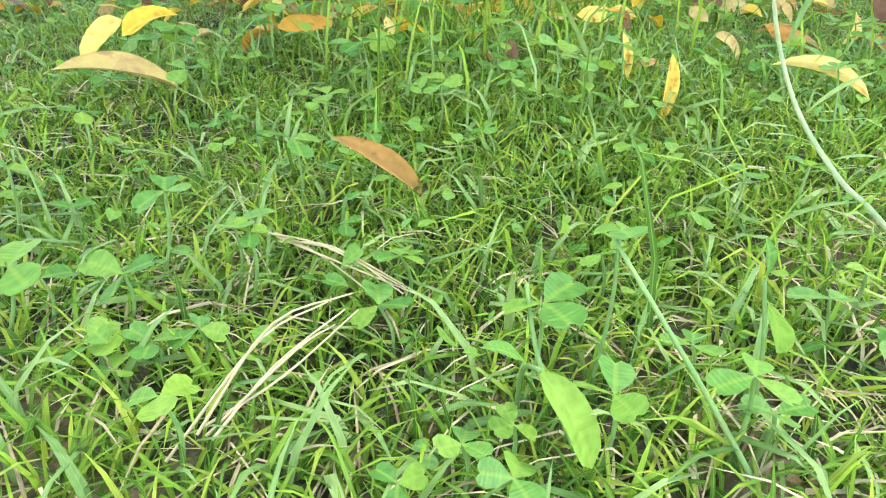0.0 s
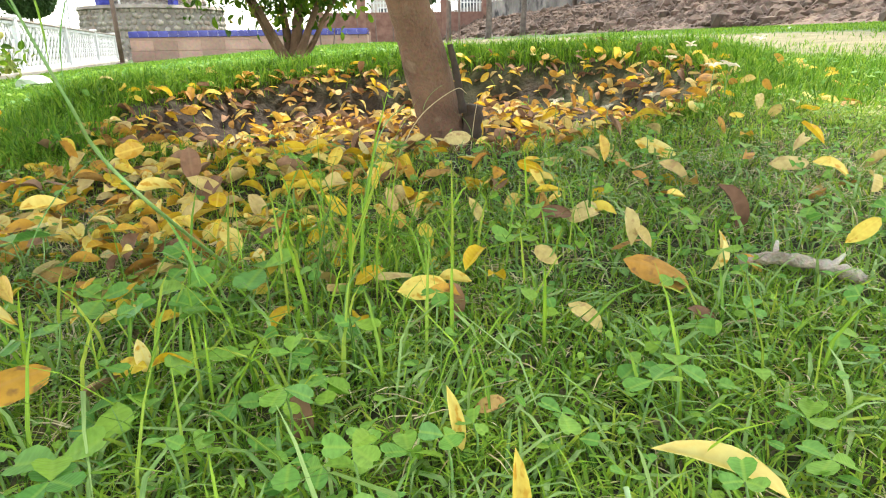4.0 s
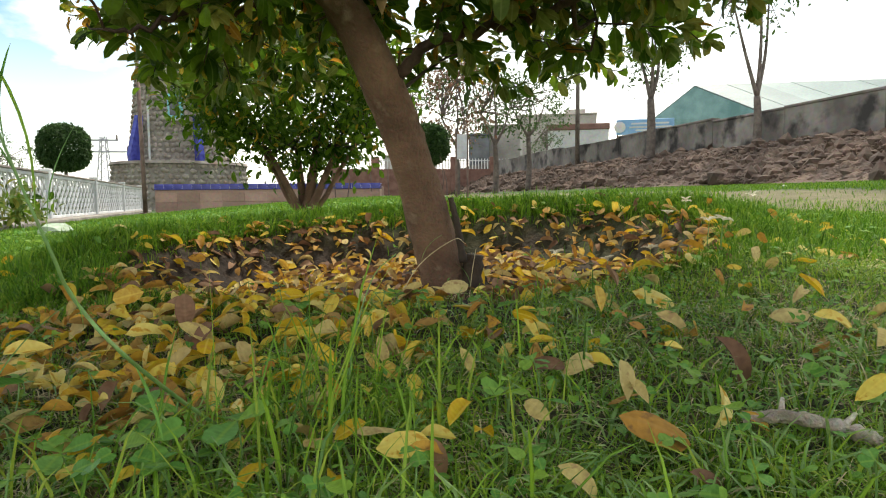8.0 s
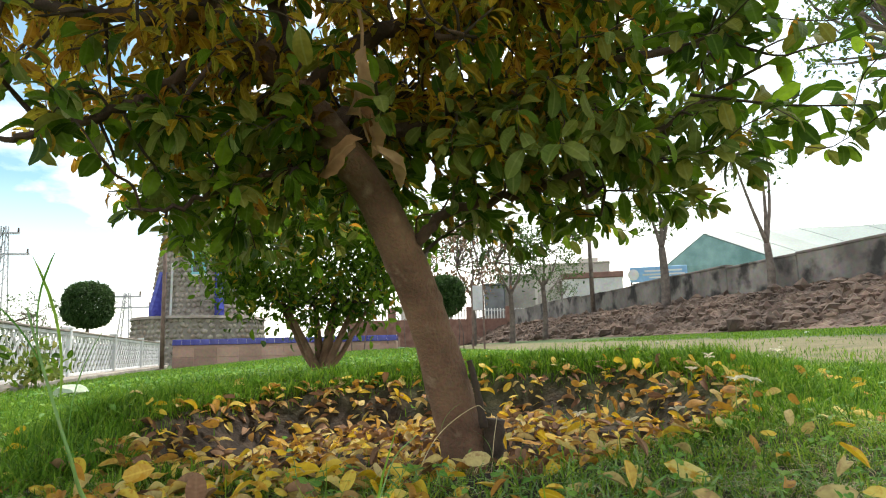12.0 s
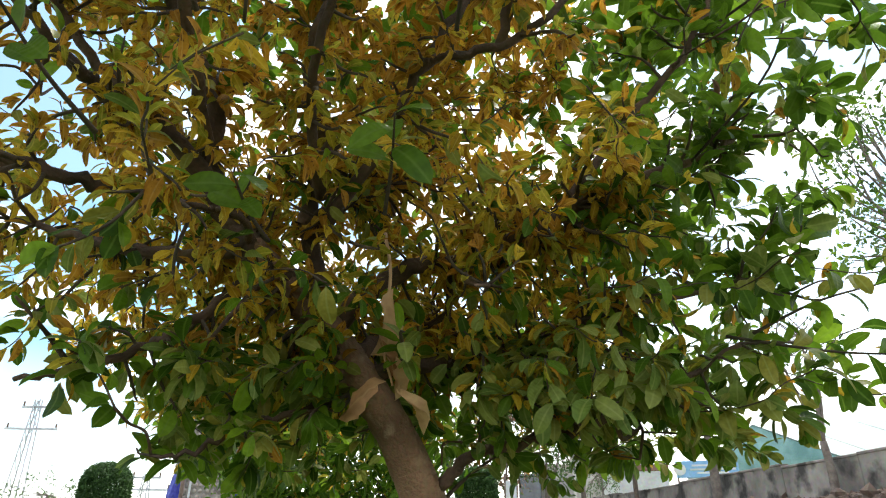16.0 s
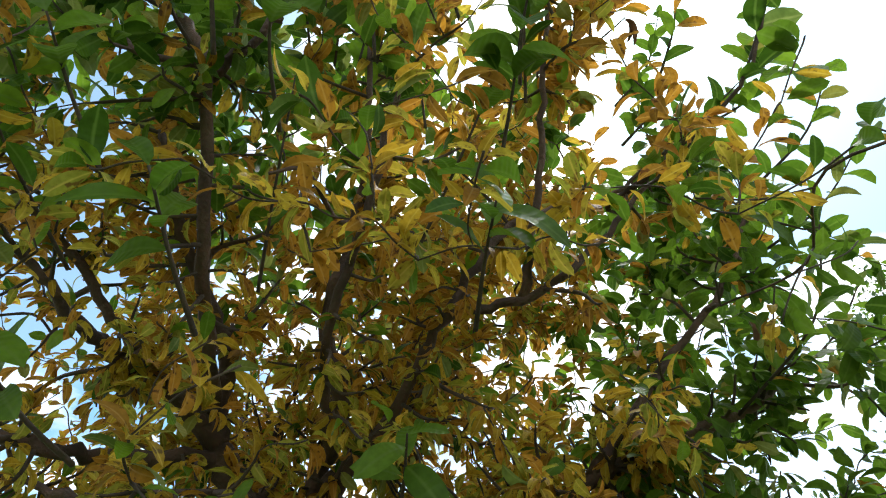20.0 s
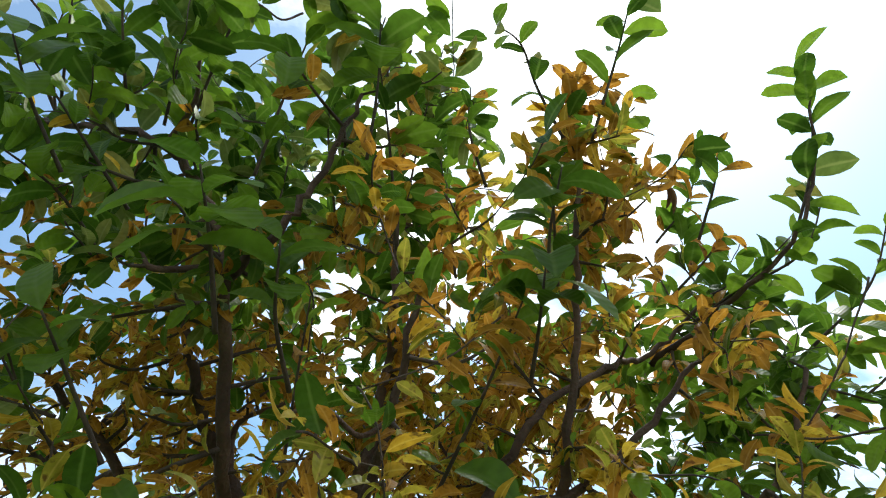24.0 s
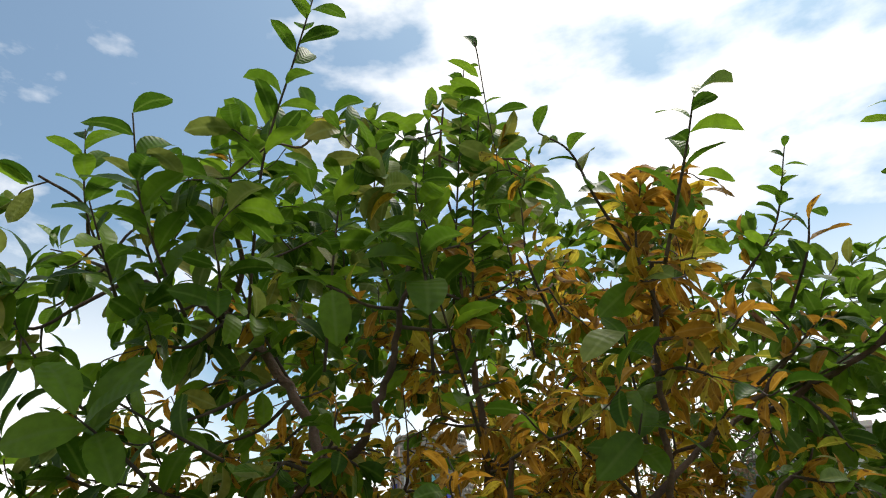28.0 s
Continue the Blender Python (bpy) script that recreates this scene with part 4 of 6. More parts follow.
for line, gap in shoots:
    seg = np.linalg.norm(np.diff(line, axis=0), axis=1)
    total = seg.sum()
    high = float(smooth01((line[-1][2] - 1.75) / 0.5))
    n = min(int((8 + total * 30 * rng.uniform(0.7, 1.3)) * (1 - 0.3 * high)), 19)
    for j in range(n):
        reach = total - (min(total * 0.95, 0.34)) * rng.uniform(0, 1) ** 1.3
        c = np.searchsorted(np.cumsum(seg), reach)
        c = min(c, len(seg) - 1)
        a, b = line[c], line[c + 1]
        t = (b - a) / (np.linalg.norm(b - a) + 1e-9)
        p = a + (b - a) * rng.uniform()
        out = rng.normal(0, 1, 3)
        out -= t * (out @ t)
        out /= np.linalg.norm(out) + 1e-9
        way = out + t * rng.uniform(0.2, 1.1) + np.array([0, 0, -0.25])
        up = np.array([0, 0, 1.0]) + rng.normal(0, 0.55, 3)
        if p[2] < 0.68 + 0.05 * (p[0] > 0.5) + 0.65 * max(0.0, -0.27 - p[0]):
            continue
        if 0.1 < p[0] < 0.40 and p[1] < 1.80 and p[2] < 0.90:
            continue
        lc = leaf_colour(p)
        size = rng.uniform(0.037, 0.061) if lc in (2, 3) else rng.uniform(0.042, 0.069)
        leaf_at(p + out * 0.006, way, up, size * (1 + (0.40 if lc in (2, 3) else 0.62) * high), lc, rng.integers(4, 8) if lc in (2, 3) else rng.integers(0, 4))


def shoot(way, size, n, green=0.82, wood=True, first=0.15, rise=0.35, facing=0.5, tone=0):
    """A vigorous shoot: a straight stem with its leaves in a spiral, the last ones in a rosette."""
    line = curve_points(way, 8)
    k = len(line) - 1
    mesh_part("shoot", tube_mesh("shoot", [(line - tv, np.linspace(0.0042, 0.0016, k + 1))], 6), M_TWIG if wood else M_STEM, tree, "", True)
    for j in range(n):
        i = min(k, int((first + (1 - first) * j / (n - 1)) * k))
        t = line[min(k, i + 1)] - line[max(0, i - 1)]
        t /= np.linalg.norm(t)
        g = j * 2.4 + rng.normal(0, 0.25)
        u = np.cross(t, [0.3, 0.2, 0.9])
        u /= np.linalg.norm(u)
        out = u * math.cos(g) + np.cross(t, u) * math.sin(g)
        c = rng.uniform()
        leaf_at(line[i], out + t * rng.uniform(rise, rise + 0.6), np.array([0, 0, 1.0]) * (1.2 - facing) + facing * t + rng.normal(0, 0.3, 3), size * rng.uniform(0.72, 1.18), tone if c < green else 3 if green < 0.8 else 1, rng.integers(0, 4))


def rosette(node, way, size, n=6, stem=0.16):
    """A shoot's end that turns to the open side: a few large leaves round one node."""
    node, way = np.array(node), np.array(way, float) / np.linalg.norm(way)
    root = node - way * stem + np.array([0, 0.05, -0.04])
    shoot([root, (root + node) / 2 + rng.normal(0, 0.008, 3), node], size, n, 1.0, True, 0.62, 0.1, 1.0, 4)


# vigorous green shoots on the near side and standing out of the top
# the bent shoot on the right, and its neighbours
shoot([(0.80, 1.48, 2.05), (0.90, 1.38, 2.09), (1.0, 1.28, 2.16)], 0.085, 12, 0.55)
shoot([(1.0, 1.28, 2.14), (1.06, 1.20, 2.30), (1.09, 1.14, 2.46), (1.08, 1.10, 2.60)], 0.098, 18, 0.85)
shoot([(0.9, 1.38, 2.08), (1.04, 1.32, 2.15), (1.12, 1.28, 2.30)], 0.085, 11, 0.8)
shoot([(0.72, 1.42, 2.06), (0.80, 1.34, 2.12), (0.85, 1.295, 2.17)], 0.062, 10, 0.55)
shoot([(0.77, 1.52, 2.36), (0.87, 1.46, 2.48), (0.93, 1.41, 2.68)], 0.06, 20, 0.75)
shoot([(0.82, 1.36, 2.22), (0.85, 1.25, 2.31), (0.87, 1.22, 2.40)], 0.085, 8, 0.75)
shoot([(1.08, 1.5, 2.0), (1.2, 1.38, 2.1), (1.28, 1.3, 2.28)], 0.08, 13)
shoot([(1.02, 1.6, 1.8), (1.2, 1.46, 1.9), (1.34, 1.40, 2.08)], 0.085, 13)
shoot([(1.1, 1.86, 1.55), (1.26, 1.7, 1.66), (1.36, 1.6, 1.82)], 0.075, 13)
shoot([(0.95, 1.68, 1.43), (1.06, 1.45, 1.55), (1.10, 1.36, 1.75)], 0.082, 12, 0.9)
shoot([(1.0, 1.75, 1.0), (1.2, 1.68, 0.95), (1.36, 1.62, 0.93)], 0.075, 10)
shoot([(1.05, 1.72, 1.0), (1.2, 1.68, 1.07), (1.38, 1.66, 1.12)], 0.07, 10)
shoot([(1.02, 1.74, 0.98), (1.16, 1.78, 1.00), (1.255, 1.82, 1.01), (1.42, 1.86, 1.07)], 0.07, 9)
# the orange column and the thin green tip that stands above it
shoot([(0.50, 1.12, 2.16), (0.47, 1.08, 2.30), (0.50, 1.02, 2.44)], 0.075, 16, 0.25)
shoot([(0.52, 1.08, 2.26), (0.58, 0.96, 2.43), (0.61, 0.89, 2.53)], 0.095, 8, 0.95, True, 0.35)
shoot([(0.46, 1.10, 2.30), (0.40, 1.04, 2.42), (0.36, 0.97, 2.50), (0.30, 0.94, 2.54)], 0.082, 8, 0.8, True, 0.3)
shoot([(0.28, 1.15, 2.18), (0.24, 1.08, 2.30), (0.24, 1.04, 2.42)], 0.07, 9, 0.6)
shoot([(0.43, 1.19, 1.92), (0.42, 1.09, 2.02), (0.41, 0.99, 2.10)], 0.10, 12, 0.9)
# the tall small-leaved column in the middle
shoot([(0.0, 1.39, 2.30), (0.06, 1.25, 2.62), (0.12, 1.12, 2.90)], 0.066, 34, 0.85)
shoot([(0.06, 1.36, 2.3), (0.10, 1.24, 2.55), (0.15, 1.14, 2.78)], 0.062, 26, 0.8)
shoot([(-0.05, 1.34, 2.25), (-0.03, 1.2, 2.52), (0.02, 1.12, 2.80)], 0.066, 24, 0.85)
shoot([(-0.10, 1.3, 2.2), (-0.14, 1.16, 2.46), (-0.12, 1.10, 2.70)], 0.07, 18, 0.8)
# large-leaved shoots at the top of the left side
shoot([(-0.53, 0.98, 2.24), (-0.53, 0.88, 2.32), (-0.53, 0.78, 2.43), (-0.50, 0.68, 2.58)], 0.125, 13, 1.0)
shoot([(-0.39, 1.01, 2.23), (-0.34, 0.92, 2.37), (-0.28, 0.83, 2.53), (-0.19, 0.76, 2.70), (-0.13, 0.72, 2.84)], 0.098, 22, 0.95)
shoot([(-0.46, 1.02, 2.24), (-0.43, 0.93, 2.34), (-0.42, 0.86, 2.46)], 0.10, 10, 0.95)
shoot([(-0.22, 1.05, 2.1), (-0.17, 0.96, 2.3), (-0.13, 0.9, 2.48)], 0.095, 12, 0.9)
shoot([(-0.71, 1.0, 2.26), (-0.66, 0.86, 2.34), (-0.64, 0.76, 2.44)], 0.115, 10, 0.95)
shoot([(-0.86, 1.12, 2.42), (-0.86, 0.98, 2.56), (-0.84, 0.90, 2.76)], 0.10, 14, 0.95)
shoot([(-0.70, 1.12, 2.36), (-0.74, 1.05, 2.52), (-0.72, 0.98, 2.72)], 0.095, 14, 0.95)
shoot([(-0.8, 1.1, 1.9), (-0.9, 1.0, 1.96), (-1.0, 0.95, 2.05)], 0.105, 10, 0.95)
shoot([(-0.75, 1.1, 2.0), (-0.88, 0.98, 2.15), (-1.0, 0.9, 2.35)], 0.105, 12, 0.95)
shoot([(-0.62, 1.1, 1.7), (-0.74, 1.04, 1.76), (-0.85, 1.0, 1.8)], 0.095, 9, 0.9)
shoot([(-0.5, 1.2, 1.6), (-0.6, 1.1, 1.6), (-0.7, 1.0, 1.62)], 0.09, 9, 0.9)
shoot([(-0.40, 0.98, 1.92), (-0.45, 0.84, 1.97), (-0.50, 0.72, 2.02)], 0.105, 9, 1.0)
shoot([(-0.42, 1.0, 1.82), (-0.46, 0.88, 1.86), (-0.54, 0.78, 1.88)], 0.10, 8, 1.0)
shoot([(-0.36, 1.2, 2.1), (-0.45, 1.1, 2.3), (-0.50, 1.03, 2.5)], 0.085, 12, 0.85)
shoot([(-0.75, 1.4, 1.85), (-0.8, 1.3, 2.0), (-0.85, 1.2, 2.15)], 0.08, 12)
shoot([(0.2, 1.5, 2.2), (0.16, 1.48, 2.5), (0.12, 1.45, 2.74)], 0.07, 18)
shoot([(-0.35, 1.5, 2.3), (-0.33, 1.42, 2.5), (-0.32, 1.35, 2.7)], 0.075, 16)
# large-leaved shoots that reach out of the crown on the near side
rosette((0.325, 0.905, 1.355), (0.1, -1.0, 0.25), 0.105, 6)
rosette((-0.07, 0.815, 1.285), (-0.15, -1.0, 0.35), 0.10, 6)
rosette((-0.27, 0.78, 1.53), (-0.3, -0.9, 0.5), 0.115, 6)
rosette((0.0, 0.79, 1.665), (0.0, -0.9, 0.6), 0.11, 6)
rosette((0.377, 0.915, 1.755), (0.15, -0.8, 0.7), 0.115, 7)
rosette((-0.09, 0.685, 1.70), (-0.1, -0.7, 0.7), 0.115, 7)
rosette((0.065, 0.79, 2.27), (0.1, -0.6, 0.9), 0.145, 7, 0.22)
rosette((0.41, 0.88, 1.93), (0.1, -0.8, 0.6), 0.10, 6)
rosette((-0.46, 0.64, 1.96), (-0.2, -0.9, 0.4), 0.12, 6)
rosette((-0.24, 0.92, 1.12), (-0.3, -1.0, 0.1), 0.08, 5)
rosette((0.22, 1.12, 1.12), (0.1, -1.0, 0.1), 0.075, 5)
rosette((-0.02, 1.2, 1.05), (-0.1, -1.0, -0.2), 0.07, 5)
shoot([(0.10, 1.12, 1.95), (0.08, 0.98, 2.12), (0.05, 0.88, 2.28)], 0.09, 10, 0.9)
shoot([(0.2, 1.25, 1.5), (0.28, 1.08, 1.6), (0.34, 0.96, 1.70)], 0.08, 9, 0.7)
shoot([(-0.45, 1.3, 1.5), (-0.48, 1.12, 1.56), (-0.50, 0.97, 1.62)], 0.085, 9, 0.9)
shoot([(-0.10, 1.35, 1.5), (-0.06, 1.18, 1.62), (-0.02, 1.02, 1.75)], 0.08, 9, 0.7)

W, UPS, SZ, PL, MI, KD = np.array(W), np.array(UPS), np.array(SZ), np.array(PL) - tv, np.array(MI), np.array(KD)
LM = frames(W, UPS, SZ, PL)
LEAF_MATS = [M_GREEN, M_LIME, M_YELLOW, M_ORANGE, M_FRESH]
# the leaves nearest to the open side by the way up are parts of their own
front = np.linalg.norm(PL + tv - np.array([0.27, 0.25, 1.4]), axis=1)
order = np.argsort(front)
singles, rest = order[:300], order[300:]
leaf_meshes = {}
for i in singles:
    key = (int(KD[i]), int(MI[i]))
    if key not in leaf_meshes:
        leaf_meshes[key] = template_mesh("leaf", LEAVES[key[0]], LEAF_MATS[key[1]])
    ob = new("leaf", leaf_meshes[key])
    ob.parent = tree
    ob.matrix_basis = Matrix(LM[i].tolist())
crown = mesh_part("crown_leaves", scatter_mesh("crown_leaves", LEAVES, LM[rest], KD[rest], MI[rest], LEAF_MATS), None, tree, "dense yellow, orange and green citrus leaves")
crown["kind"] = "stuff"


# ---- background: shrubs and trees ----
def leaf_cloud(name, centre_fn, n, size, materials, weights, parent, origin, label, tpl=SMALL):
    """n small leaves at places from centre_fn, joined under a tree."""
    pl = np.array([centre_fn() for _ in range(n)]) - np.array(origin)
    way = rng.normal(0, 1, (n, 3)) + np.array([0, 0, -0.3])
    up = np.array([0, 0, 1.0]) + rng.normal(0, 0.6, (n, 3))
    m = frames(way, up, size * rng.uniform(0.6, 1.3, n), pl)
    mi = rng.choice(len(materials), n, p=weights)
    ob = mesh_part(name, scatter_mesh(name, tpl, m, rng.integers(0, len(tpl), n), mi, materials), None, parent, label)
    ob["kind"] = "stuff"
    return ob


def clumps(centre, radii, n, spread_r):
    """Picks places in clumps that fill an ellipsoid unevenly, more at its outside."""
    cs = []
    for _ in range(n):
        p = rng.normal(0, 1, 3)
        p = p / np.linalg.norm(p) * rng.uniform(0.25, 1) ** 0.5
        cs.append(np.array(centre) + p * np.array(radii))
    cs = np.array(cs)
    return cs, lambda: cs[rng.integers(0, n)] + rng.normal(0, spread_r, 3)


def branch_lines(origin, start, targets, r0):
    """Bent tubes from a trunk's top to clump centres."""
    out = []
    for q in targets:
        a, q = np.array(start) + rng.normal(0, 0.02, 3), np.array(q)
        mid = (a + q) / 2 + rng.normal(0, 0.08, 3) * np.linalg.norm(q - a)
        l = curve_points([a, mid, q], 5)
        out.append((l - np.array(origin), np.linspace(r0, r0 * 0.2, len(l))))
    return out


# the second citrus, a bush of several stems
B = (-0.16, 5.47, float(height(-0.16, 5.47)) - 0.02)
bush = thing("citrus_bush", B, "dark green citrus bush with several stems on the lawn", "bush")
cs, pick = clumps((-0.22, 5.5, 1.30), (0.92, 0.8, 0.70), 260, 0.09)
for ex, ey, ez, r in ((-0.42, 5.42, 0.75, 0.030), (-0.05, 5.55, 0.85, 0.045), (0.12, 5.40, 0.80, 0.030), (-0.22, 5.6, 0.80, 0.035), (0.32, 5.5, 0.92, 0.02), (-0.55, 5.5, 0.90, 0.02)):
    way = [B, ((B[0] * 0.7 + ex * 0.3), (B[1] + ey) / 2, B[2] + 0.14), ((B[0] * 0.4 + ex * 0.6), (B[1] + ey) / 2, (B[2] + ez) / 2 + 0.05), (ex, ey, ez)]
    l = curve_points(way, 6)
    mesh_part("stem", tube_mesh("stem", [(l - np.array(B), np.linspace(r * 1.3, r * 0.6, len(l)))], 8), M_BARK, bush, "", True)
    near = cs[np.argsort(np.linalg.norm(cs - np.array([ex, ey, ez]), axis=1))[:16]]
    mesh_part("branchwork", tube_mesh("branchwork", branch_lines(B, (ex, ey, ez), near, 0.008), 4), M_TWIG, bush, "", True)["kind"] = "stuff"
leaf_cloud("bush_leaves", pick, 12000, 0.066, [M_GREEN, M_YELLOW, M_LIME], [0.90, 0.06, 0.04], bush, B, "dense dark green leaves with a few yellow", LEAVES)


def mound_tree(x, y, fork_h, label, arms, r0=0.11, leaves=0, leaf_mat=M_FARLEAF, crown_h=2.0, crown_r=1.2):
    """A thin street tree: a trunk that forks into a few upright arms, with a thin crown."""
    o = (x, y, float(height(x, y)) - 0.05)
    t = thing("tree", o, label, "tree", "trees along the wall")
    l = curve_points([o, (x + 0.04, y, o[2] + fork_h * 0.5), (x, y, o[2] + fork_h)], 6)
    mesh_part("trunk", tube_mesh("trunk", [(l - np.array(o), np.linspace(r0, r0 * 0.7, len(l)))], 9), M_GREY_BARK, t, "", True)
    tops = []
    for dx, dy, dz in arms:
        e = (x + dx, y + dy, o[2] + fork_h + dz)
        a = curve_points([l[-1], (x + dx * 0.55 + 0.05, y + dy * 0.5, o[2] + fork_h + dz * 0.45), e], 6)
        mesh_part("arm", tube_mesh("arm", [(a - np.array(o), np.linspace(r0 * 0.5, r0 * 0.16, len(a)))], 7), M_GREY_BARK, t, "", True)
        tops.append(np.array(e))
    if leaves:
        cc = np.mean(tops, axis=0)
        cs, pick = clumps(cc, (crown_r, crown_r, crown_h * 0.5), 40, 0.22)
        mesh_part("branchwork", tube_mesh("branchwork", branch_lines(o, tops[0], cs[:14], 0.03) + branch_lines(o, tops[-1], cs[14:28], 0.03), 4), M_GREY_BARK, t, "", True)["kind"] = "stuff"
        leaf_cloud("crown_leaves", pick, leaves, 0.16, [leaf_mat, M_FARLEAF], [0.8, 0.2], t, o, "thin crown of small leaves")
    return t


mound_tree(10.3, 21.2, 2.15, "slim grey tree with a knobbed fork before the wall", [(-0.45, 0, 1.6), (0.35, 0.1, 1.7), (0.1, 0.2, 2.4)], 0.17, 700, M_FARLEAF, 2.6, 1.3)
mound_tree(10.8, 16.1, 1.45, "slim grey tree forked in a V before the wall", [(-0.75, 0, 2.4), (0.06, 0.05, 3.0), (0.4, 0.2, 2.6)], 0.12, 260, M_FARLEAF, 2.2, 1.3)
mound_tree(7.5, 26.6, 2.3, "young leafy tree forked in a Y on the lawn edge", [(-0.7, 0, 1.2), (0.7, 0, 1.4), (0.1, 0.2, 1.8)], 0.13, 1100, M_FARLEAF, 3.0, 1.9)
mound_tree(5.9, 25.8, 2.0, "young leafy tree with a pale crown beside the mound", [(-0.6, 0, 1.3), (0.6, 0, 1.6), (0, 0.2, 2.2)], 0.13, 1200, M_FARLEAF, 3.4, 1.7)
mound_tree(4.2, 25.0, 1.9, "tree with rusty brown foliage beyond the lawn", [(-0.6, 0, 1.2), (0.5, 0, 1.8), (0, 0.2, 2.6)], 0.10, 2600, M_RUSTLEAF, 3.6, 1.7)
mound_tree(2.6, 26.5, 1.7, "thin pale-leaved tree beyond the lawn", [(-0.5, 0, 1.2), (0.4, 0, 1.6), (0.0, 0.1, 2.4)], 0.08, 1000, M_FARLEAF, 3.8, 1.6)
mound_tree(-20.5, 42.0, 1.6, "leafy tree beyond the white fence", [(-0.9, 0, 1.2), (0.9, 0, 1.4), (0, 0.2, 1.6)], 0.14, 1100, M_FARLEAF, 2.8, 2.6)
# tall tree at the lawn's side, seen high beside the crown
o = (7.6, 7.4, float(height(7.6, 7.4)) - 0.05)
tall = thing("tall_tree", o, "tall dark-leaved tree standing at the side of the lawn", "tree")
l = curve_points([o, (7.65, 7.4, 2.2), (7.4, 7.5, 4.2)], 6)
mesh_part("trunk", tube_mesh("trunk", [(l - np.array(o), np.linspace(0.16, 0.08, len(l)))], 10), M_GREY_BARK, tall, "", True)
cs, pick = clumps((7.5, 7.6, 5.6), (1.6, 1.6, 1.8), 120, 0.16)
mesh_part("branchwork", tube_mesh("branchwork", branch_lines(o, (7.4, 7.5, 4.2), cs[:70], 0.03), 5), M_GREY_BARK, tall, "", True)["kind"] = "stuff"
leaf_cloud("crown_leaves", pick, 3200, 0.10, [M_FARLEAF, M_GREEN], [0.6, 0.4], tall, o, "small dark leaves in ragged clumps")


def topiary(x, y, z, r, label):
    o = (x, y, float(height(x, y)) - 0.05)
    t = thing("clipped_bush", o, label, "bush")
    mesh_part("trunk", tube_mesh("trunk", [([(0, 0, 0), (0.03, 0, (z - o[2]) * 0.5), (0, 0, z - o[2])], [0.09, 0.07, 0.05])], 8), M_GREY_BARK, t, "", True)
    def on_ball():
        p = rng.normal(0, 1, 3)
        p = p / np.linalg.norm(p) * r * (0.72 + 0.28 * rng.uniform() ** 0.4 + 0.04 * math.sin(9 * p[0]) * math.sin(8 * p[2]))
        p = np.sign(p) * np.abs(p / r) ** 0.8 * r * np.array([0.92, 0.92, 0.94])
        return np.array([x, y, z]) + p
    leaf_cloud("clipped_leaves", on_ball, int(15000 * r), 0.12, [M_TOPIARY], [1.0], t, o, "clipped dark green leaves")


topiary(-10.95, 27.1, 2.50, 0.95, "round clipped dark green bush behind the fence")
topiary(2.56, 20.2, 2.1, 0.62, "small clipped dark bush beyond the tree")

# ---- white ornamental fence ----
FA, FB = np.array([-3.75, 4.5]), np.array([-7.6, 25.2])
FL = float(np.linalg.norm(FB - FA))
FD = (FB - FA) / FL
fence_turn = math.degrees(math.atan2(FD[1], FD[0]))


def fence_z(s):
    return -0.02


fence = thing("white_fence", (FA[0], FA[1], 0), "white painted concrete fence of zigzag bars on a kerb", "fence", kind="structure", turn=fence_turn)
post_me = bpy.data.meshes.new("post")
bm = bmesh.new()
add_box(bm, (0, 0, 0.46), (0.14, 0.14, 0.95), 0.012)
add_box(bm, (0, 0, 0.955), (0.18, 0.18, 0.05), 0.012)
bm.to_mesh(post_me)
bm.free()
post_me.materials.append(M_WHITE)
slat_me = bpy.data.meshes.new("slat")
bm = bmesh.new()
for k in range(6):
    bmesh.ops.create_cube(bm, size=1.0, matrix=pose(0, 0, 0.185 + 0.117 * k, 0, 38 if k % 2 else -38, 0) @ Matrix.Diagonal((0.021, 0.03, 0.15, 1)))
bm.to_mesh(slat_me)
bm.free()
slat_me.materials.append(M_WHITE)
bays = 5
for b in range(bays + 1):
    ob = new("post", post_me)
    ob.parent = fence
    ob.location = (b * FL / bays, 0, 0)
for b in range(bays):
    x0, w = b * FL / bays + 0.07, FL / bays - 0.14
    for z, hgt in ((0.10, 0.06), (0.85, 0.06)):
        part("rail", box((x0 + w / 2, 0, z), (w, 0.07, hgt), 0.008), M_WHITE, fence)
    part("coping", box((x0 + w / 2, 0, 0.90), (w, 0.12, 0.035), 0.008), M_MORTAR, fence, "weathered beige coping strip")
    for s in range(25):
        ob = new("slat", slat_me)
        ob.parent = fence
        ob.matrix_basis = pose(x0 + w * (s + 0.5) / 25, 0, 0, 0, 0, 180 if s % 2 else 0)
part("kerb", box((FL / 2, -0.1, -0.03), (FL, 0.5, 0.22), 0.02), M_MORTAR, fence, "grey concrete kerb")

# low dark plants behind the fence
hedge = thing("fence_hedge", (-6.2, 15.0, 0), "low dark green plants growing behind the white fence", "hedge")


def in_hedge():
    s, side = rng.uniform(0, FL), rng.uniform(0.2, 0.7)
    z = rng.uniform(0, 0.86) * (0.75 + 0.25 * math.sin(1.7 * s) * math.sin(0.6 * s + 1))
    return np.array([FA[0] + FD[0] * s - FD[1] * side, FA[1] + FD[1] * s + FD[0] * side, z])


leaf_cloud("hedge_leaves", in_hedge, 17000, 0.085, [M_FARLEAF, M_TOPIARY], [0.35, 0.65], hedge, (-6.2, 15.0, 0), "")

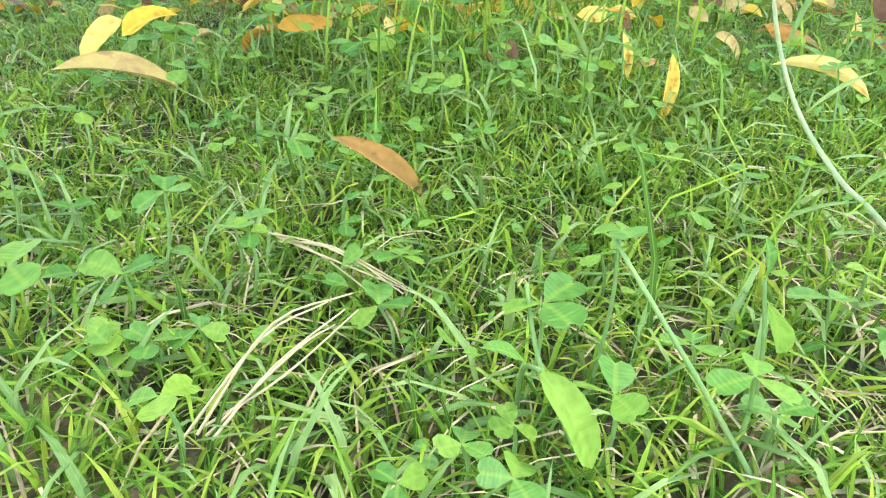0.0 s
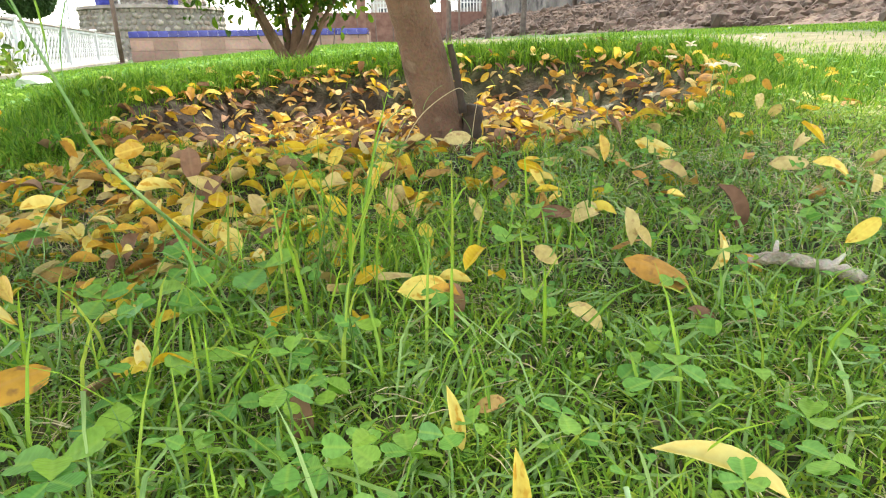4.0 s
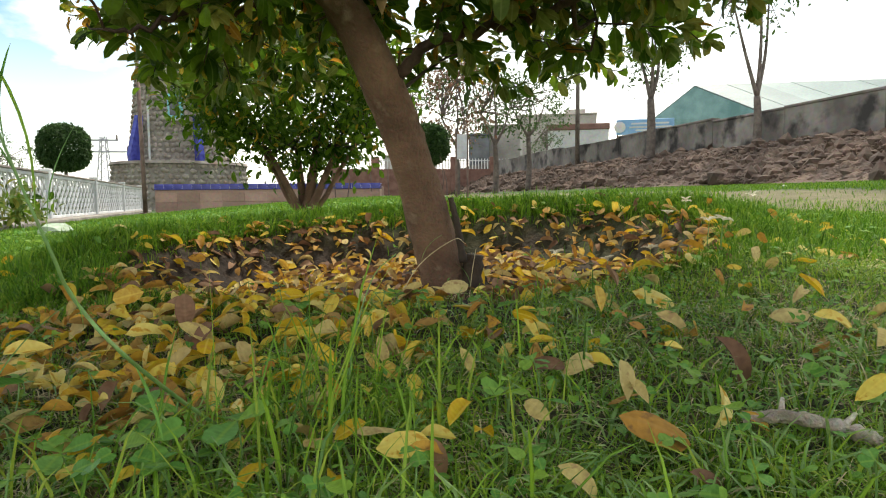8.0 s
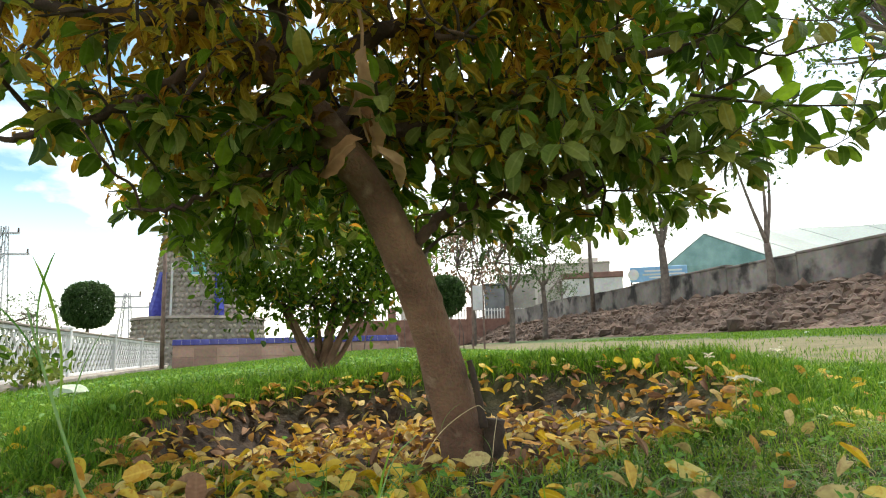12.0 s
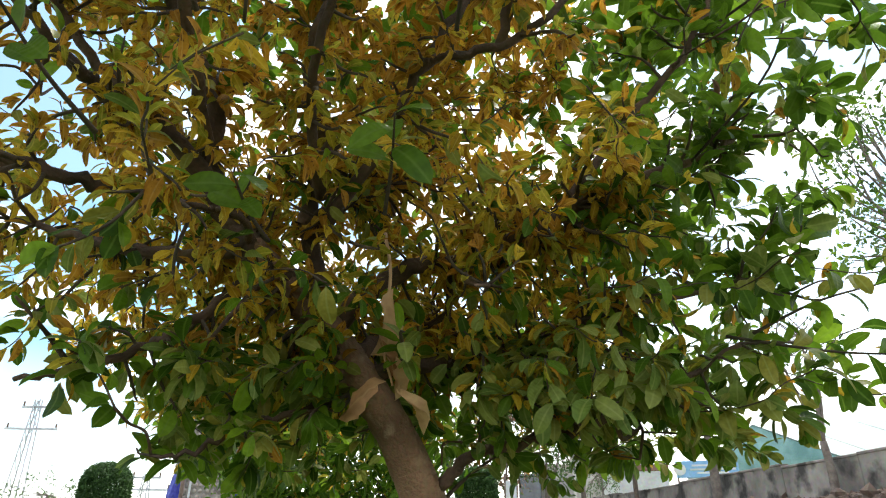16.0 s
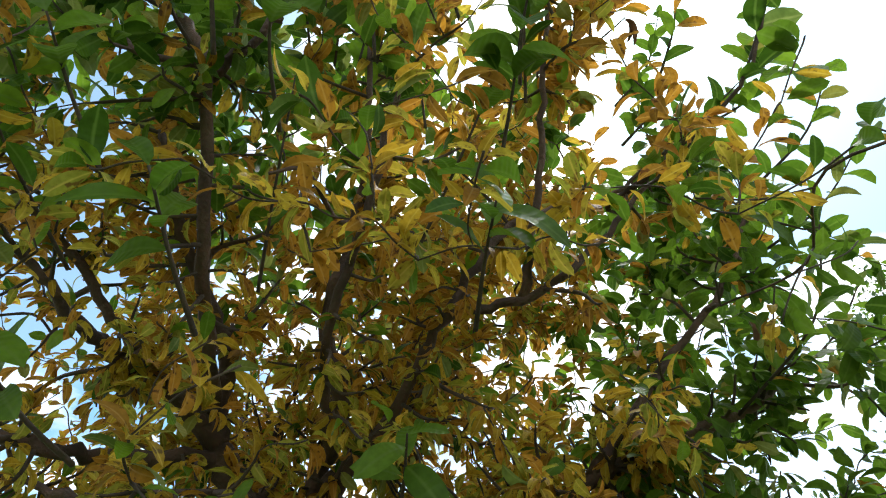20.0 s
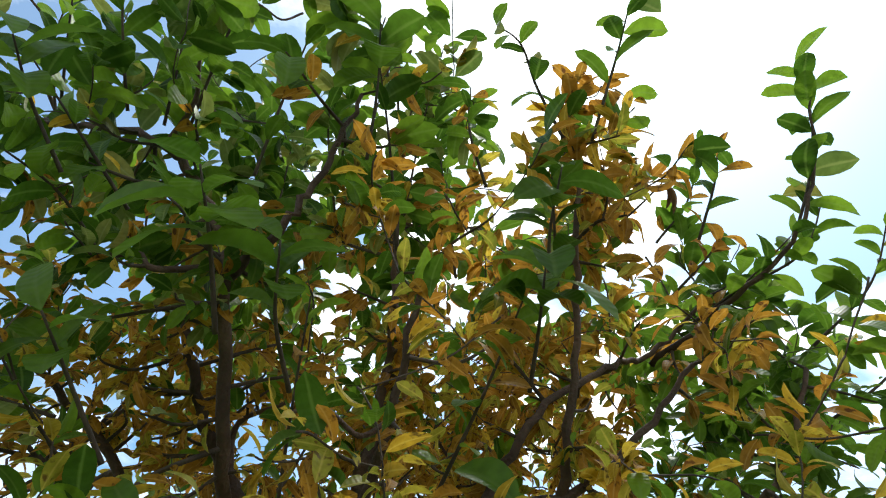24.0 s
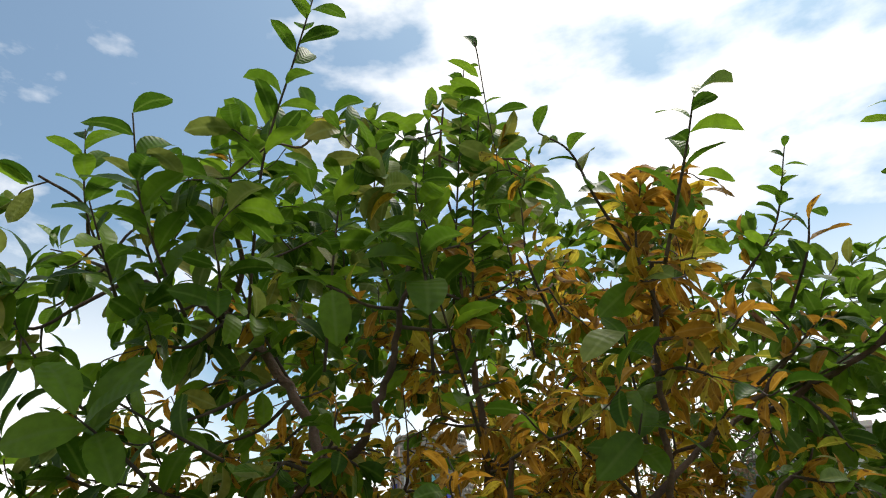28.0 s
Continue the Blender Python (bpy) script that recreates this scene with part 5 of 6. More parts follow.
# weeds along the fence
for wx, wy in ((-4.35, 8.6), (-4.2, 9.4), (-4.9, 11.0)):
    o = (wx, wy, float(height(wx, wy)))
    wd = thing("fence_weed", o, "leafy green weed growing against the fence", "weed", "weeds at the fence")
    mesh_part("stem", tube_mesh("stem", [([(0, 0, 0), (0.02, 0, 0.25), (0.05, 0.02, 0.5)], [0.008, 0.006, 0.003])], 5), M_STEM, wd)
    leaf_cloud("weed_leaves", lambda: np.array(o) + np.array([0.03, 0, 0.3]) + rng.normal(0, 1, 3) * np.array([0.17, 0.17, 0.16]), 150, 0.13, [M_LIME, M_GREEN], [0.6, 0.4], wd, o, "", LEAVES)

# ---- planter with blue tile coping, lamp pole ----
planter = thing("planter", (-5.05, 18.25, -0.1), "terracotta plastered planter with cobalt blue tile coping", "planter", turn=math.degrees(math.atan2(-0.47, 3.43)))
part("wall", box((3.0, 0.25, 0.36), (6.0, 0.5, 0.86), 0.02), M_TERRA, planter)
part("grout", box((3.0, 0.25, 0.858), (5.99, 0.548, 0.118), 0.004), M_WHITE, planter, "white grout between the tiles")
for row in range(3):
    for k in range(10):
        wide = 0.596 * rng.uniform(0.97, 1.0)
        part("block", box((0.3 + 0.6 * k, -0.004, 0.07 + 0.255 * row), (wide, 0.02, 0.243), 0.006), M_TERRA, planter)
tile_me = bpy.data.meshes.new("tile")
bm = bmesh.new()
add_box(bm, (0, 0, 0), (0.246, 0.56, 0.15), 0.006)
bm.to_mesh(tile_me)
bm.free()
tile_me.materials.append(M_BLUE)
for k in range(24):
    ob = new("tile", tile_me)
    ob.parent = planter
    ob.location = (0.125 + 0.25 * k, 0.25, 0.858)
pole = thing("lamp_pole", (-5.1, 17.6, float(height(-5.1, 17.6)) - 0.05), "rusted steel pole beside the planter", "pole")
mesh_part("shaft", tube_mesh("shaft", [([(0, 0, 0), (-0.03, 0, 1.8), (-0.06, 0, 4.2)], [0.055, 0.05, 0.045])], 10), M_STEEL, pole, "", True)
part("base_plate", box((0, 0, 0.06), (0.24, 0.24, 0.05), 0.01), M_STEEL, pole)

# ---- stone tower ----
tower = thing("stone_tower", (-8.3, 33.6, -0.85), "round tower faced with river stones, with blue tiled buttresses", "tower")


def drum(z0, z1, r0, r1, cx=0.0):
    bm = bmesh.new()
    bmesh.ops.create_cone(bm, cap_ends=True, segments=36, radius1=r0, radius2=r1, depth=z1 - z0, matrix=pose(cx, 0, (z0 + z1) / 2))
    return bm


part("base_drum", drum(0, 3.0, 3.3, 3.05), M_MORTAR, tower)
part("shaft", drum(3.0, 7.6, 2.35, 1.8), M_MORTAR, tower)
bm = bmesh.new()
bmesh.ops.create_icosphere(bm, subdivisions=1, radius=1.0)
ico_v = np.array([v.co[:] for v in bm.verts])
ico_f = [tuple(v.index for v in f.verts) for f in bm.faces]
bm.free()
sv, sf, n0 = [], [], 0
for lvl in range(44):
    z = 0.15 + lvl * 0.245
    r = 3.3 - 0.25 * z / 3 if z < 3 else 2.35 - 0.9 * (z - 3) / 8
    if z > 7.5:
        break
    count = int(2 * math.pi * r * 0.62 / 0.27)
    for c in range(count):
        a = -math.pi * 0.5 + (c / count - 0.5) * 2 * math.pi * 0.62 + rng.normal(0, 0.02)
        s = np.array([rng.uniform(0.10, 0.15), 0.07, rng.uniform(0.09, 0.135)])
        q = ico_v * s * (1 + rng.normal(0, 0.08, (len(ico_v), 1)))
        ca, sa = math.cos(a + math.pi / 2), math.sin(a + math.pi / 2)
        q = np.stack([q[:, 0] * ca - q[:, 1] * sa, q[:, 0] * sa + q[:, 1] * ca, q[:, 2]], -1)
        sv.append(q + np.array([r * math.cos(a), r * math.sin(a), z + rng.normal(0, 0.02)]))
        sf += [tuple(i + n0 for i in f) for f in ico_f]
        n0 += len(ico_v)
me = bpy.data.meshes.new("stone_facing")
me.from_pydata(np.concatenate(sv).tolist(), [], sf)
mesh_part("stone_facing", me, M_STONE, tower, "rounded river stones set in mortar", True)["kind"] = "stuff"
for a, tilt in ((-2.15, 1), (-1.0, -1)):
    bm = bmesh.new()
    ca, sa = math.cos(a), math.sin(a)
    prof = [(2.9, 2.95), (2.95, 3.4), (2.45, 5.2), (2.2, 5.2), (2.3, 2.95)]
    vs = []
    for side in (-0.12, 0.12):
        vs.append([bm.verts.new((p * ca - side * sa, p * sa + side * ca, z)) for p, z in prof])
    bm.faces.new(vs[0])
    bm.faces.new(vs[1][::-1])
    for i in range(5):
        j = (i + 1) % 5
        bm.faces.new((vs[0][i], vs[0][j], vs[1][j], vs[1][i]))
    bmesh.ops.recalc_face_normals(bm, faces=bm.faces)
    part("buttress", bm, M_BLUE, tower, "cobalt blue tiled sloping buttress")
win = part("window", box((0.40, -2.10, 5.6), (0.6, 0.45, 1.1), 0.02), M_TURQ, tower, "turquoise painted window frame")
part("pane", box((0.40, -2.335, 5.6), (0.4, 0.03, 0.86)), M_GLASS, win)
part("sill", box((0.40, -2.25, 5.0), (0.75, 0.4, 0.08), 0.01), M_PALE, win)
part("downpipe", box((-0.75, -2.32, 4.3), (0.09, 0.09, 2.6), 0.02), M_PALE, tower)
part("ledge", drum(2.95, 3.08, 3.2, 3.15), M_STONE, tower)

# ---- far low brick wall with railing ----
rail = thing("brick_railing_wall", (-1.0, 42.5, 0.2), "low brick wall with white railing and brick pillars", "wall", kind="structure", turn=-3)
part("wall", box((6.5, 0, 1.0), (13, 0.25, 2.4), 0.02), M_BRICK, rail)
for k in range(6):
    part("pillar", box((k * 2.6, 0, 1.45), (0.55, 0.45, 3.1), 0.03), M_BRICK, rail)
for k in range(66):
    if k % 13:
        part("bar", box((k * 0.2, 0, 2.5), (0.06, 0.05, 0.75)), M_WHITE, rail)
part("rail", box((6.5, 0, 2.75), (13, 0.06, 0.06)), M_WHITE, rail)
# thin stakes and dry plants before it
for k in range(9):
    x, y = -0.6 + 0.42 * k + rng.normal(0, 0.1), 17.2 + rng.normal(0, 0.5)
    st = thing("sapling_stake", (x, y, float(height(x, y)) - 0.03), "thin dark sapling stake in the far bed", "stake", "stakes in the far bed")
    mesh_part("stake", tube_mesh("stake", [([(0, 0, 0), (rng.normal(0, 0.04), 0, 0.5), (rng.normal(0, 0.08), 0, rng.uniform(0.8, 1.2))], [0.018, 0.015, 0.008])], 5), M_STEEL, st)

# ---- rubble mound and concrete wall ----
wall = thing("boundary_wall", (12.35, 7.0, 1.0), "stained grey concrete boundary wall above the soil mound", "wall", kind="structure", turn=math.degrees(math.atan2(48, -3.9)))
for k in range(16):
    dz = 0.05 * math.sin(k * 1.7) + 0.012 * k
    part("panel", box((k * 3.0 + 1.5, 0, 0.55), (2.985, 0.24, 2.3 + 2 * dz), 0.015), M_WALL, wall)
    part("coping", box((k * 3.0 + 1.5, 0, 1.735 + dz), (2.99, 0.29, 0.07), 0.012), M_WALL, wall)
cv, cf, n0 = [], [], 0
for k in range(25000):
    y = 4 + 42 * rng.uniform() ** 1.3
    foot = float(bank_foot(y)) + 0.2 + 0.12 * math.sin(y * 1.3)
    x = foot + (11.9 - foot - 0.06 * max(0.0, y - 12)) * rng.uniform() ** 0.9
    r = rng.uniform(0.03, 0.085) * (1 + (rng.uniform() < 0.07) * rng.uniform(0.6, 1.8))
    q = ico_v * rng.uniform(0.75, 1.2, 3) * r * (1 + rng.normal(0, 0.22, (len(ico_v), 1)))
    cv.append(q + np.array([x, y, float(height(x, y)) + r * 0.25 + 0.10 * max(0, math.sin(x * 2.1 + y * 1.1))]))
    cf += [tuple(i + n0 for i in f) for f in ico_f]
    n0 += len(ico_v)
me = bpy.data.meshes.new("soil_clods")
me.from_pydata(np.concatenate(cv).tolist(), [], cf)
clods = mesh_part("soil_clods", me, M_RUBBLE)
tagged(clods, "heap of red-brown soil clods and rubble along the wall", "rubble", kind="stuff")
hx, hy = np.meshgrid(np.linspace(0, 1, 80), np.arange(3.5, 55, 0.13))
hu = hx
hx = bank_foot(hy) + 0.1 + hx * (12.3 - 0.08 * (hy - 7) - bank_foot(hy))
hz = height(hx, hy) + 0.02 + 0.06 * smooth01(hu / 0.1) + (0.05 * np.sin(hx * 3.1 + hy) * np.cos(hy * 2.3) + rng.normal(0, 0.035, hx.shape)) * smooth01(hu / 0.15)
hz[:, 0] -= 0.12
iw = np.arange(hx.size).reshape(hx.shape)
me = bpy.data.meshes.new("soil_bank")
me.from_pydata(np.stack([hx, hy, hz], -1).reshape(-1, 3).tolist(), [], np.stack([iw[:-1, :-1], iw[:-1, 1:], iw[1:, 1:], iw[1:, :-1]], -1).reshape(-1, 4).tolist())
tagged(mesh_part("soil_bank", me, M_RUBBLE), "bank of loose red-brown soil below the wall", "bank", kind="structure")

# ---- buildings and poles beyond the wall ----


def block(name, x, y, w, d, z1, mat, label, turn, windows=(0, 0), roof=None, z0=0.0, win_mat=M_GLASS):
    t = thing(name, (x, y, z0), label, "building", turn=turn)
    part("wall", box((0, 0, z1 / 2), (w, d, z1), 0.05), mat, t)
    part("roof", box((0, -0.05, z1 + 0.10), (w + 0.16, d + 0.16, 0.2 if not roof else 0.5), 0.05), roof or mat, t)
    nx_, nz_ = windows
    for a in range(nx_):
        for b in range(nz_):
            wx, wz = (a + 0.5) / nx_ * w - w / 2, z1 - 1.3 - b * 2.2
            wd = part("window", box((wx, -d / 2 - 0.03, wz), (min(1.2, w / nx_ * 0.5), 0.1, 1.1), 0.02), M_PALE, t)
            part("pane", box((wx, -d / 2 - 0.09, wz), (min(1.0, w / nx_ * 0.42), 0.04, 0.9)), win_mat, wd)
    return t


block("grey_house", 15.3, 64, 3.6, 8, 7.3, M_PLASTER, "plain grey plastered house behind the wall", -17, (0, 0))
b = block("beige_building", 23.9, 73, 8.6, 8, 9.6, M_PLASTER, "beige flat-roofed building with rooftop rooms", -20, (0, 0))
part("rooftop_room", box((2.0, 0, 9.7), (2.2, 4, 1.6), 0.05), M_PLASTER, b)
part("parapet", box((-2.0, -3.8, 9.3), (2.6, 0.3, 0.7), 0.05), M_PALE, b)
block("white_house", 19.9, 55, 5.0, 6, 6.3, M_PALE, "low white house with a brown-red roof edge", -20, (0, 0), M_ROOFRED)
block("shuttered_house", 12.2, 61, 1.9, 6, 6.2, M_GLASS, "dark shuttered house front beyond the trees", -12, (0, 0))
block("far_house", 6.0, 66, 5.0, 6, 4.6, M_PLASTER, "small pale house far behind the trees", -6, (2, 1))
sg = thing("blue_signboard", (21.1, 44.4, 0.8), "blue signboard with unreadable white lettering and a round emblem", "sign", turn=-22)
part("board", box((0, 0, 4.75), (4.0, 0.12, 1.1), 0.03), M_SIGN, sg)
bm = bmesh.new()
bmesh.ops.create_cone(bm, cap_ends=True, segments=24, radius1=0.40, radius2=0.40, depth=0.05, matrix=pose(-1.75, -0.09, 4.75, 90))
part("emblem", bm, M_PALE, sg, "round white emblem")
for z, w in ((4.98, 2.6), (4.72, 2.9), (4.5, 2.0)):
    part("lettering", box((0.35, -0.08, z), (w, 0.03, 0.12)), M_PALE, sg, "plain white bar")
for x in (-1.9, 1.9):
    part("post", box((x, 0.1, 2.1), (0.12, 0.12, 4.2)), M_STEEL, sg)
part("kiosk_wall", box((0.4, 1.2, 2.3), (3.4, 2, 4.0), 0.04), M_PALE, sg)
mound_tree(15.5, 50.0, 2.8, "rounded light green tree behind the boundary wall", [(-0.5, 0, 0.9), (0.6, 0, 1.0), (0, 0.2, 1.3)], 0.12, 1100, M_FARLEAF, 4.6, 1.7)
# hall with a sheet roof
hall = thing("green_hall", (31.7, 56.6, 0), "hall with pale green sheet roof and green-blue net gable", "building")
apex, back = np.array([0, 0, 10.7]), np.array([16.0, -4.8, 10.7])
lft, rgt = np.array([-2.4, 3.6, 8.0]), np.array([2.6, -7.0, 7.2])
along = back - apex
bm = bmesh.new()
q = [bm.verts.new(p) for p in (apex, lft, (lft[0], lft[1], 0), (rgt[0], rgt[1], 0), rgt)]
bm.faces.new(q)
q2 = [bm.verts.new(np.array(p) + along) for p in (apex, lft, (lft[0], lft[1], 0), (rgt[0], rgt[1], 0), rgt)]
bm.faces.new(q2[::-1])
for a in (1, 2, 3):
    bm.faces.new((q[a], q2[a], q2[a + 1], q[a + 1]))
part("cladding", bm, M_HALL, hall, "green-blue net cladding")
for e, nm in ((lft, "roof_sheet"), (rgt, "roof_sheet")):
    step_v = along / 6
    for k in range(6):
        bm = bmesh.new()
        up = np.array([0, 0, 0.12 + 0.03 * (k % 2)])
        o1, o2, dn = apex + step_v * k + up, apex + step_v * (k + 1.0) + up, (e - apex) * 1.05
        vs = [bm.verts.new(p) for p in (o1, o2, o2 + dn, o1 + dn)]
        lo = [bm.verts.new(np.array(v.co) - np.array([0, 0, 0.08])) for v in vs]
        bm.faces.new(vs)
        bm.faces.new(lo[::-1])
        for i in range(4):
            bm.faces.new((vs[i], lo[i], lo[(i + 1) % 4], vs[(i + 1) % 4]))
        bmesh.ops.recalc_face_normals(bm, faces=bm.faces)
        part(nm, bm, M_HALLROOF, hall)

util = thing("utility_pole", (10.25, 28.3, float(height(10.25, 28.3)) - 0.1), "slender grey utility pole on the mound", "pole")
mesh_part("shaft", tube_mesh("shaft", [([(0, 0, 0), (0, 0, 6.2)], [0.11, 0.07])], 10), M_GREY_BARK, util, "", True)
part("cross_arm", box((0, 0, 5.7), (1.3, 0.09, 0.09)), M_GALV, util)
for x, y, lab in ((2.68, 15.67, "dark steel post of a small board"), ):
    bd = thing("notice_board", (x, y, float(height(x, y)) - 0.05), "small grey notice board on two dark posts", "sign", turn=-5)
    for dx in (0.0, 0.27):
        mesh_part("post", tube_mesh("post", [([(dx, 0, 0), (dx, 0, 1.75)], [0.025, 0.025])], 8), M_STEEL, bd)
    part("panel", box((0.135, -0.03, 1.3), (0.24, 0.02, 0.6), 0.005), M_GALV, bd)


def pylon(x, y, z, tall, label):
    t = thing("power_pylon", (x, y, z), label, "pylon")
    corners = lambda s: [(sx * (0.75 - 0.55 * s), sy * (0.75 - 0.55 * s), s * tall) for sx, sy in ((-1, -1), (1, -1), (1, 1), (-1, 1))]
    lv = [corners(s) for s in np.linspace(0, 1, 11)]
    for c in range(4):
        mesh_part("leg", tube_mesh("leg", [([lv[i][c] for i in range(11)], [0.07] * 11)], 4), M_GALV, t)
    for i in range(10):
        for c in range(4):
            mesh_part("brace", tube_mesh("brace", [([lv[i][c], lv[i + 1][(c + 1) % 4]], [0.04, 0.04])], 3), M_GALV, t)
    for h, w in ((0.80, 4.6), (0.95, 2.6)):
        part("cross_arm", box((0, 0, tall * h), (w, 0.18, 0.18)), M_GALV, t)
        for s in (-1, 1):
            mesh_part("insulator", tube_mesh("insulator", [([(s * w * 0.46, 0, tall * h), (s * w * 0.46, 0, tall * h + 0.5)], [0.09, 0.07])], 6), M_STEEL, t)
    return t


pylon(-33.0, 61.5, -0.5, 13.0, "grey lattice power pylon far behind the fence")
pylon(-23.0, 64.2, -0.5, 7.0, "small grey lattice pole far behind the tower")
# a second low structure closes the view behind the planter
back_wall = thing("park_wall", (-16, 40, -0.6), "pale plastered park wall behind the tower", "wall", kind="structure", turn=-4)
part("wall", box((6, 0, 0.8), (24, 0.3, 2.0), 0.03), M_TERRA, back_wall)


# ---- stump, dry hanging leaves and other parts of the tree ----
def stub(way, r0, r1, label, mat=M_BARK):
    l = curve_points(way, 6)
    rr = np.linspace(r0, r1, len(l)) * (1 + 0.12 * np.sin(np.arange(len(l)) * 2.1))
    mesh_part("stub", tube_mesh("stub", [(l - tv, rr)], 9), mat, tree, label, True)


stub([(0.545, 2.09, 0.03), (0.545, 2.08, 0.13), (0.555, 2.075, 0.215)], 0.034, 0.026, "short broken stump grown to the trunk", M_TWIG)
stub([(0.515, 2.03, 0.20), (0.498, 2.03, 0.30), (0.482, 2.035, 0.372)], 0.011, 0.008, "dead bark strip", M_TWIG)
for base, tip in (((0.215, 1.714, 0.935), (0.239, 1.735, 0.840)), ((0.212, 1.73, 0.873), (0.114, 1.745, 0.804)), ((0.230, 1.735, 0.860), (0.300, 1.75, 0.778)), ((0.215, 1.68, 1.065), (0.186, 1.705, 0.930)), ((0.196, 1.70, 0.955), (0.222, 1.72, 0.88))):
    base, tip = np.array(base), np.array(tip)
    me = template_mesh("dry_leaf", leaf_template(0.36, 0.3, 0.9, 0.6, 10, rng.uniform(0.8, 2.2)), M_DRY)
    for v in me.vertices:
        v.co += Vector(rng.normal(0, 0.018, 3).tolist())
    ob = new("dry_leaf", me)
    ob.parent = tree
    ob["label"] = "withered curled pale brown leaf hanging from a twig"
    ob.matrix_basis = Matrix(frames((tip - base)[None], np.array([[0.3, -1.0, 0.2]]), np.array([np.linalg.norm(tip - base) * 1.1]), base[None] - tv)[0].tolist())
l = curve_points([(0.19, 1.78, 1.25), (0.21, 1.69, 1.10), (0.20, 1.71, 0.95), (0.225, 1.73, 0.86)], 6)
mesh_part("dry_twig", tube_mesh("dry_twig", [(l - tv, np.linspace(0.005, 0.0025, len(l)))], 6), M_DRY, tree, "", True)

for cx, cy, cz, way, s in ((0.664, 1.115, 2.15, (0.05, 0.0, -0.1), 0.065), (0.672, 1.118, 2.155, (0.02, 0.02, -0.1), 0.05), (1.02, 1.62, 1.66, (0.02, 0.02, -0.1), 0.075)):
    ob = new("dry_leaf", template_mesh("dry_leaf", leaf_template(0.28, 0.5, 0.8, 0.8, 7, 2.2), M_BROWN))
    ob.parent = tree
    ob["label"] = "small curled dead leaf on a twig"
    ob.matrix_basis = Matrix(frames(np.array([way], float), np.array([[0.3, -1.0, 0.2]]), np.array([s]), np.array([[cx, cy, cz]]) - tv)[0].tolist())
l = curve_points([(0.55, 1.16, 2.05), (0.62, 1.13, 2.11), (0.668, 1.115, 2.16)], 5)
mesh_part("dry_twig", tube_mesh("dry_twig", [(l - tv, np.linspace(0.003, 0.0015, len(l)))], 5), M_TWIG, tree, "", True)

# ---- fallen leaves ----
FALL_MATS = [M_FALLEN, M_FADED, M_BROWN, M_OCHRE]
fallen_meshes = {}


def fallen_leaf(x, y, size, turn, kind, mat, lift=0.022, pitch=0.0, roll=0.0, label=""):
    key = (kind, mat)
    if key not in fallen_meshes:
        fallen_meshes[key] = template_mesh("fallen_leaf", FALLEN[kind], FALL_MATS[mat])
    ob = new("fallen_leaf", fallen_meshes[key])
    ob.matrix_basis = pose(x, y, float(height(x, y)) + lift, pitch, roll, turn) @ Matrix.Scale(size, 4) @ pose(0, -0.5, 0)
    label = label or ("curled yellow citrus leaf fallen on the grass", "pale dry citrus leaf fallen on the grass", "brown withered leaf fallen on the grass", "ochre citrus leaf fallen on the grass")[mat]
    return tagged(ob, label, "leaf", "fallen leaves")


def laid_leaf(base, tip, kind, mat, label, turned=0.0):
    """A leaf that lies from its stalk to its tip, turned about its length."""
    base, tip = np.array(base), np.array(tip)
    way = (tip - base)[None]
    size = float(np.linalg.norm(way))
    m = frames(way, np.array([[0.1 + math.sin(turned), -0.8, 0.75 * math.cos(turned)]]), np.array([size * 1.1]), base[None])
    ob = new("fallen_leaf", template_mesh("fallen_leaf", FALLEN[kind], FALL_MATS[mat]))
    ob.matrix_basis = Matrix(m[0].tolist())
    return tagged(ob, label, "leaf", "fallen leaves")


YEL, PALE, BRN, OCH = "bright yellow curled citrus leaf caught in the grass", "pale yellow dry citrus leaf lying in the grass", "brown withered leaf curled in the grass", "orange-brown citrus leaf lying on the grass"
laid_leaf((0.376, 0.660, 0.135), (0.435, 0.620, 0.134), 4, 0, "long narrow yellow citrus leaf held up by the grass", 0.7)
laid_leaf((0.296, 0.674, 0.136), (0.292, 0.645, 0.092), 4, 0, "narrow yellow leaf hanging upright in the grass")
laid_leaf((0.264, 0.737, 0.146), (0.270, 0.714, 0.110), 4, 0, "narrow yellow leaf hanging upright in the grass")
laid_leaf((0.397, 0.869, 0.142), (0.424, 0.85, 0.125), 1, 1, PALE)
laid_leaf((0.487, 0.954, 0.151), (0.541, 0.921, 0.139), 3, 3, "broad orange-brown citrus leaf lying on the grass", 0.3)
laid_leaf((0.509, 0.982, 0.155), (0.501, 0.994, 0.192), 0, 1, PALE)
laid_leaf((0.530, 0.976, 0.153), (0.511, 0.989, 0.172), 0, 1, PALE)
laid_leaf((0.584, 0.947, 0.134), (0.603, 0.946, 0.168), 2, 0, YEL, 0.5)
laid_leaf((0.744, 0.95, 0.154), (0.768, 0.939, 0.182), 0, 0, YEL)
laid_leaf((0.685, 1.276, 0.191), (0.726, 1.249, 0.166), 1, 1, PALE)
laid_leaf((0.855, 1.25, 0.185), (0.896, 1.222, 0.195), 3, 1, PALE)
laid_leaf((0.897, 1.209, 0.194), (0.935, 1.177, 0.186), 1, 0, YEL)
laid_leaf((0.668, 1.086, 0.196), (0.701, 1.052, 0.150), 2, 2, BRN)
laid_leaf((0.518, 0.874, 0.126), (0.543, 0.853, 0.116), 2, 2, BRN)
laid_leaf((0.245, 0.915, 0.147), (0.288, 0.912, 0.155), 3, 0, "broad yellow citrus leaf tipped up in the grass", -0.5)
laid_leaf((0.293, 0.904, 0.160), (0.304, 0.891, 0.127), 2, 2, BRN)
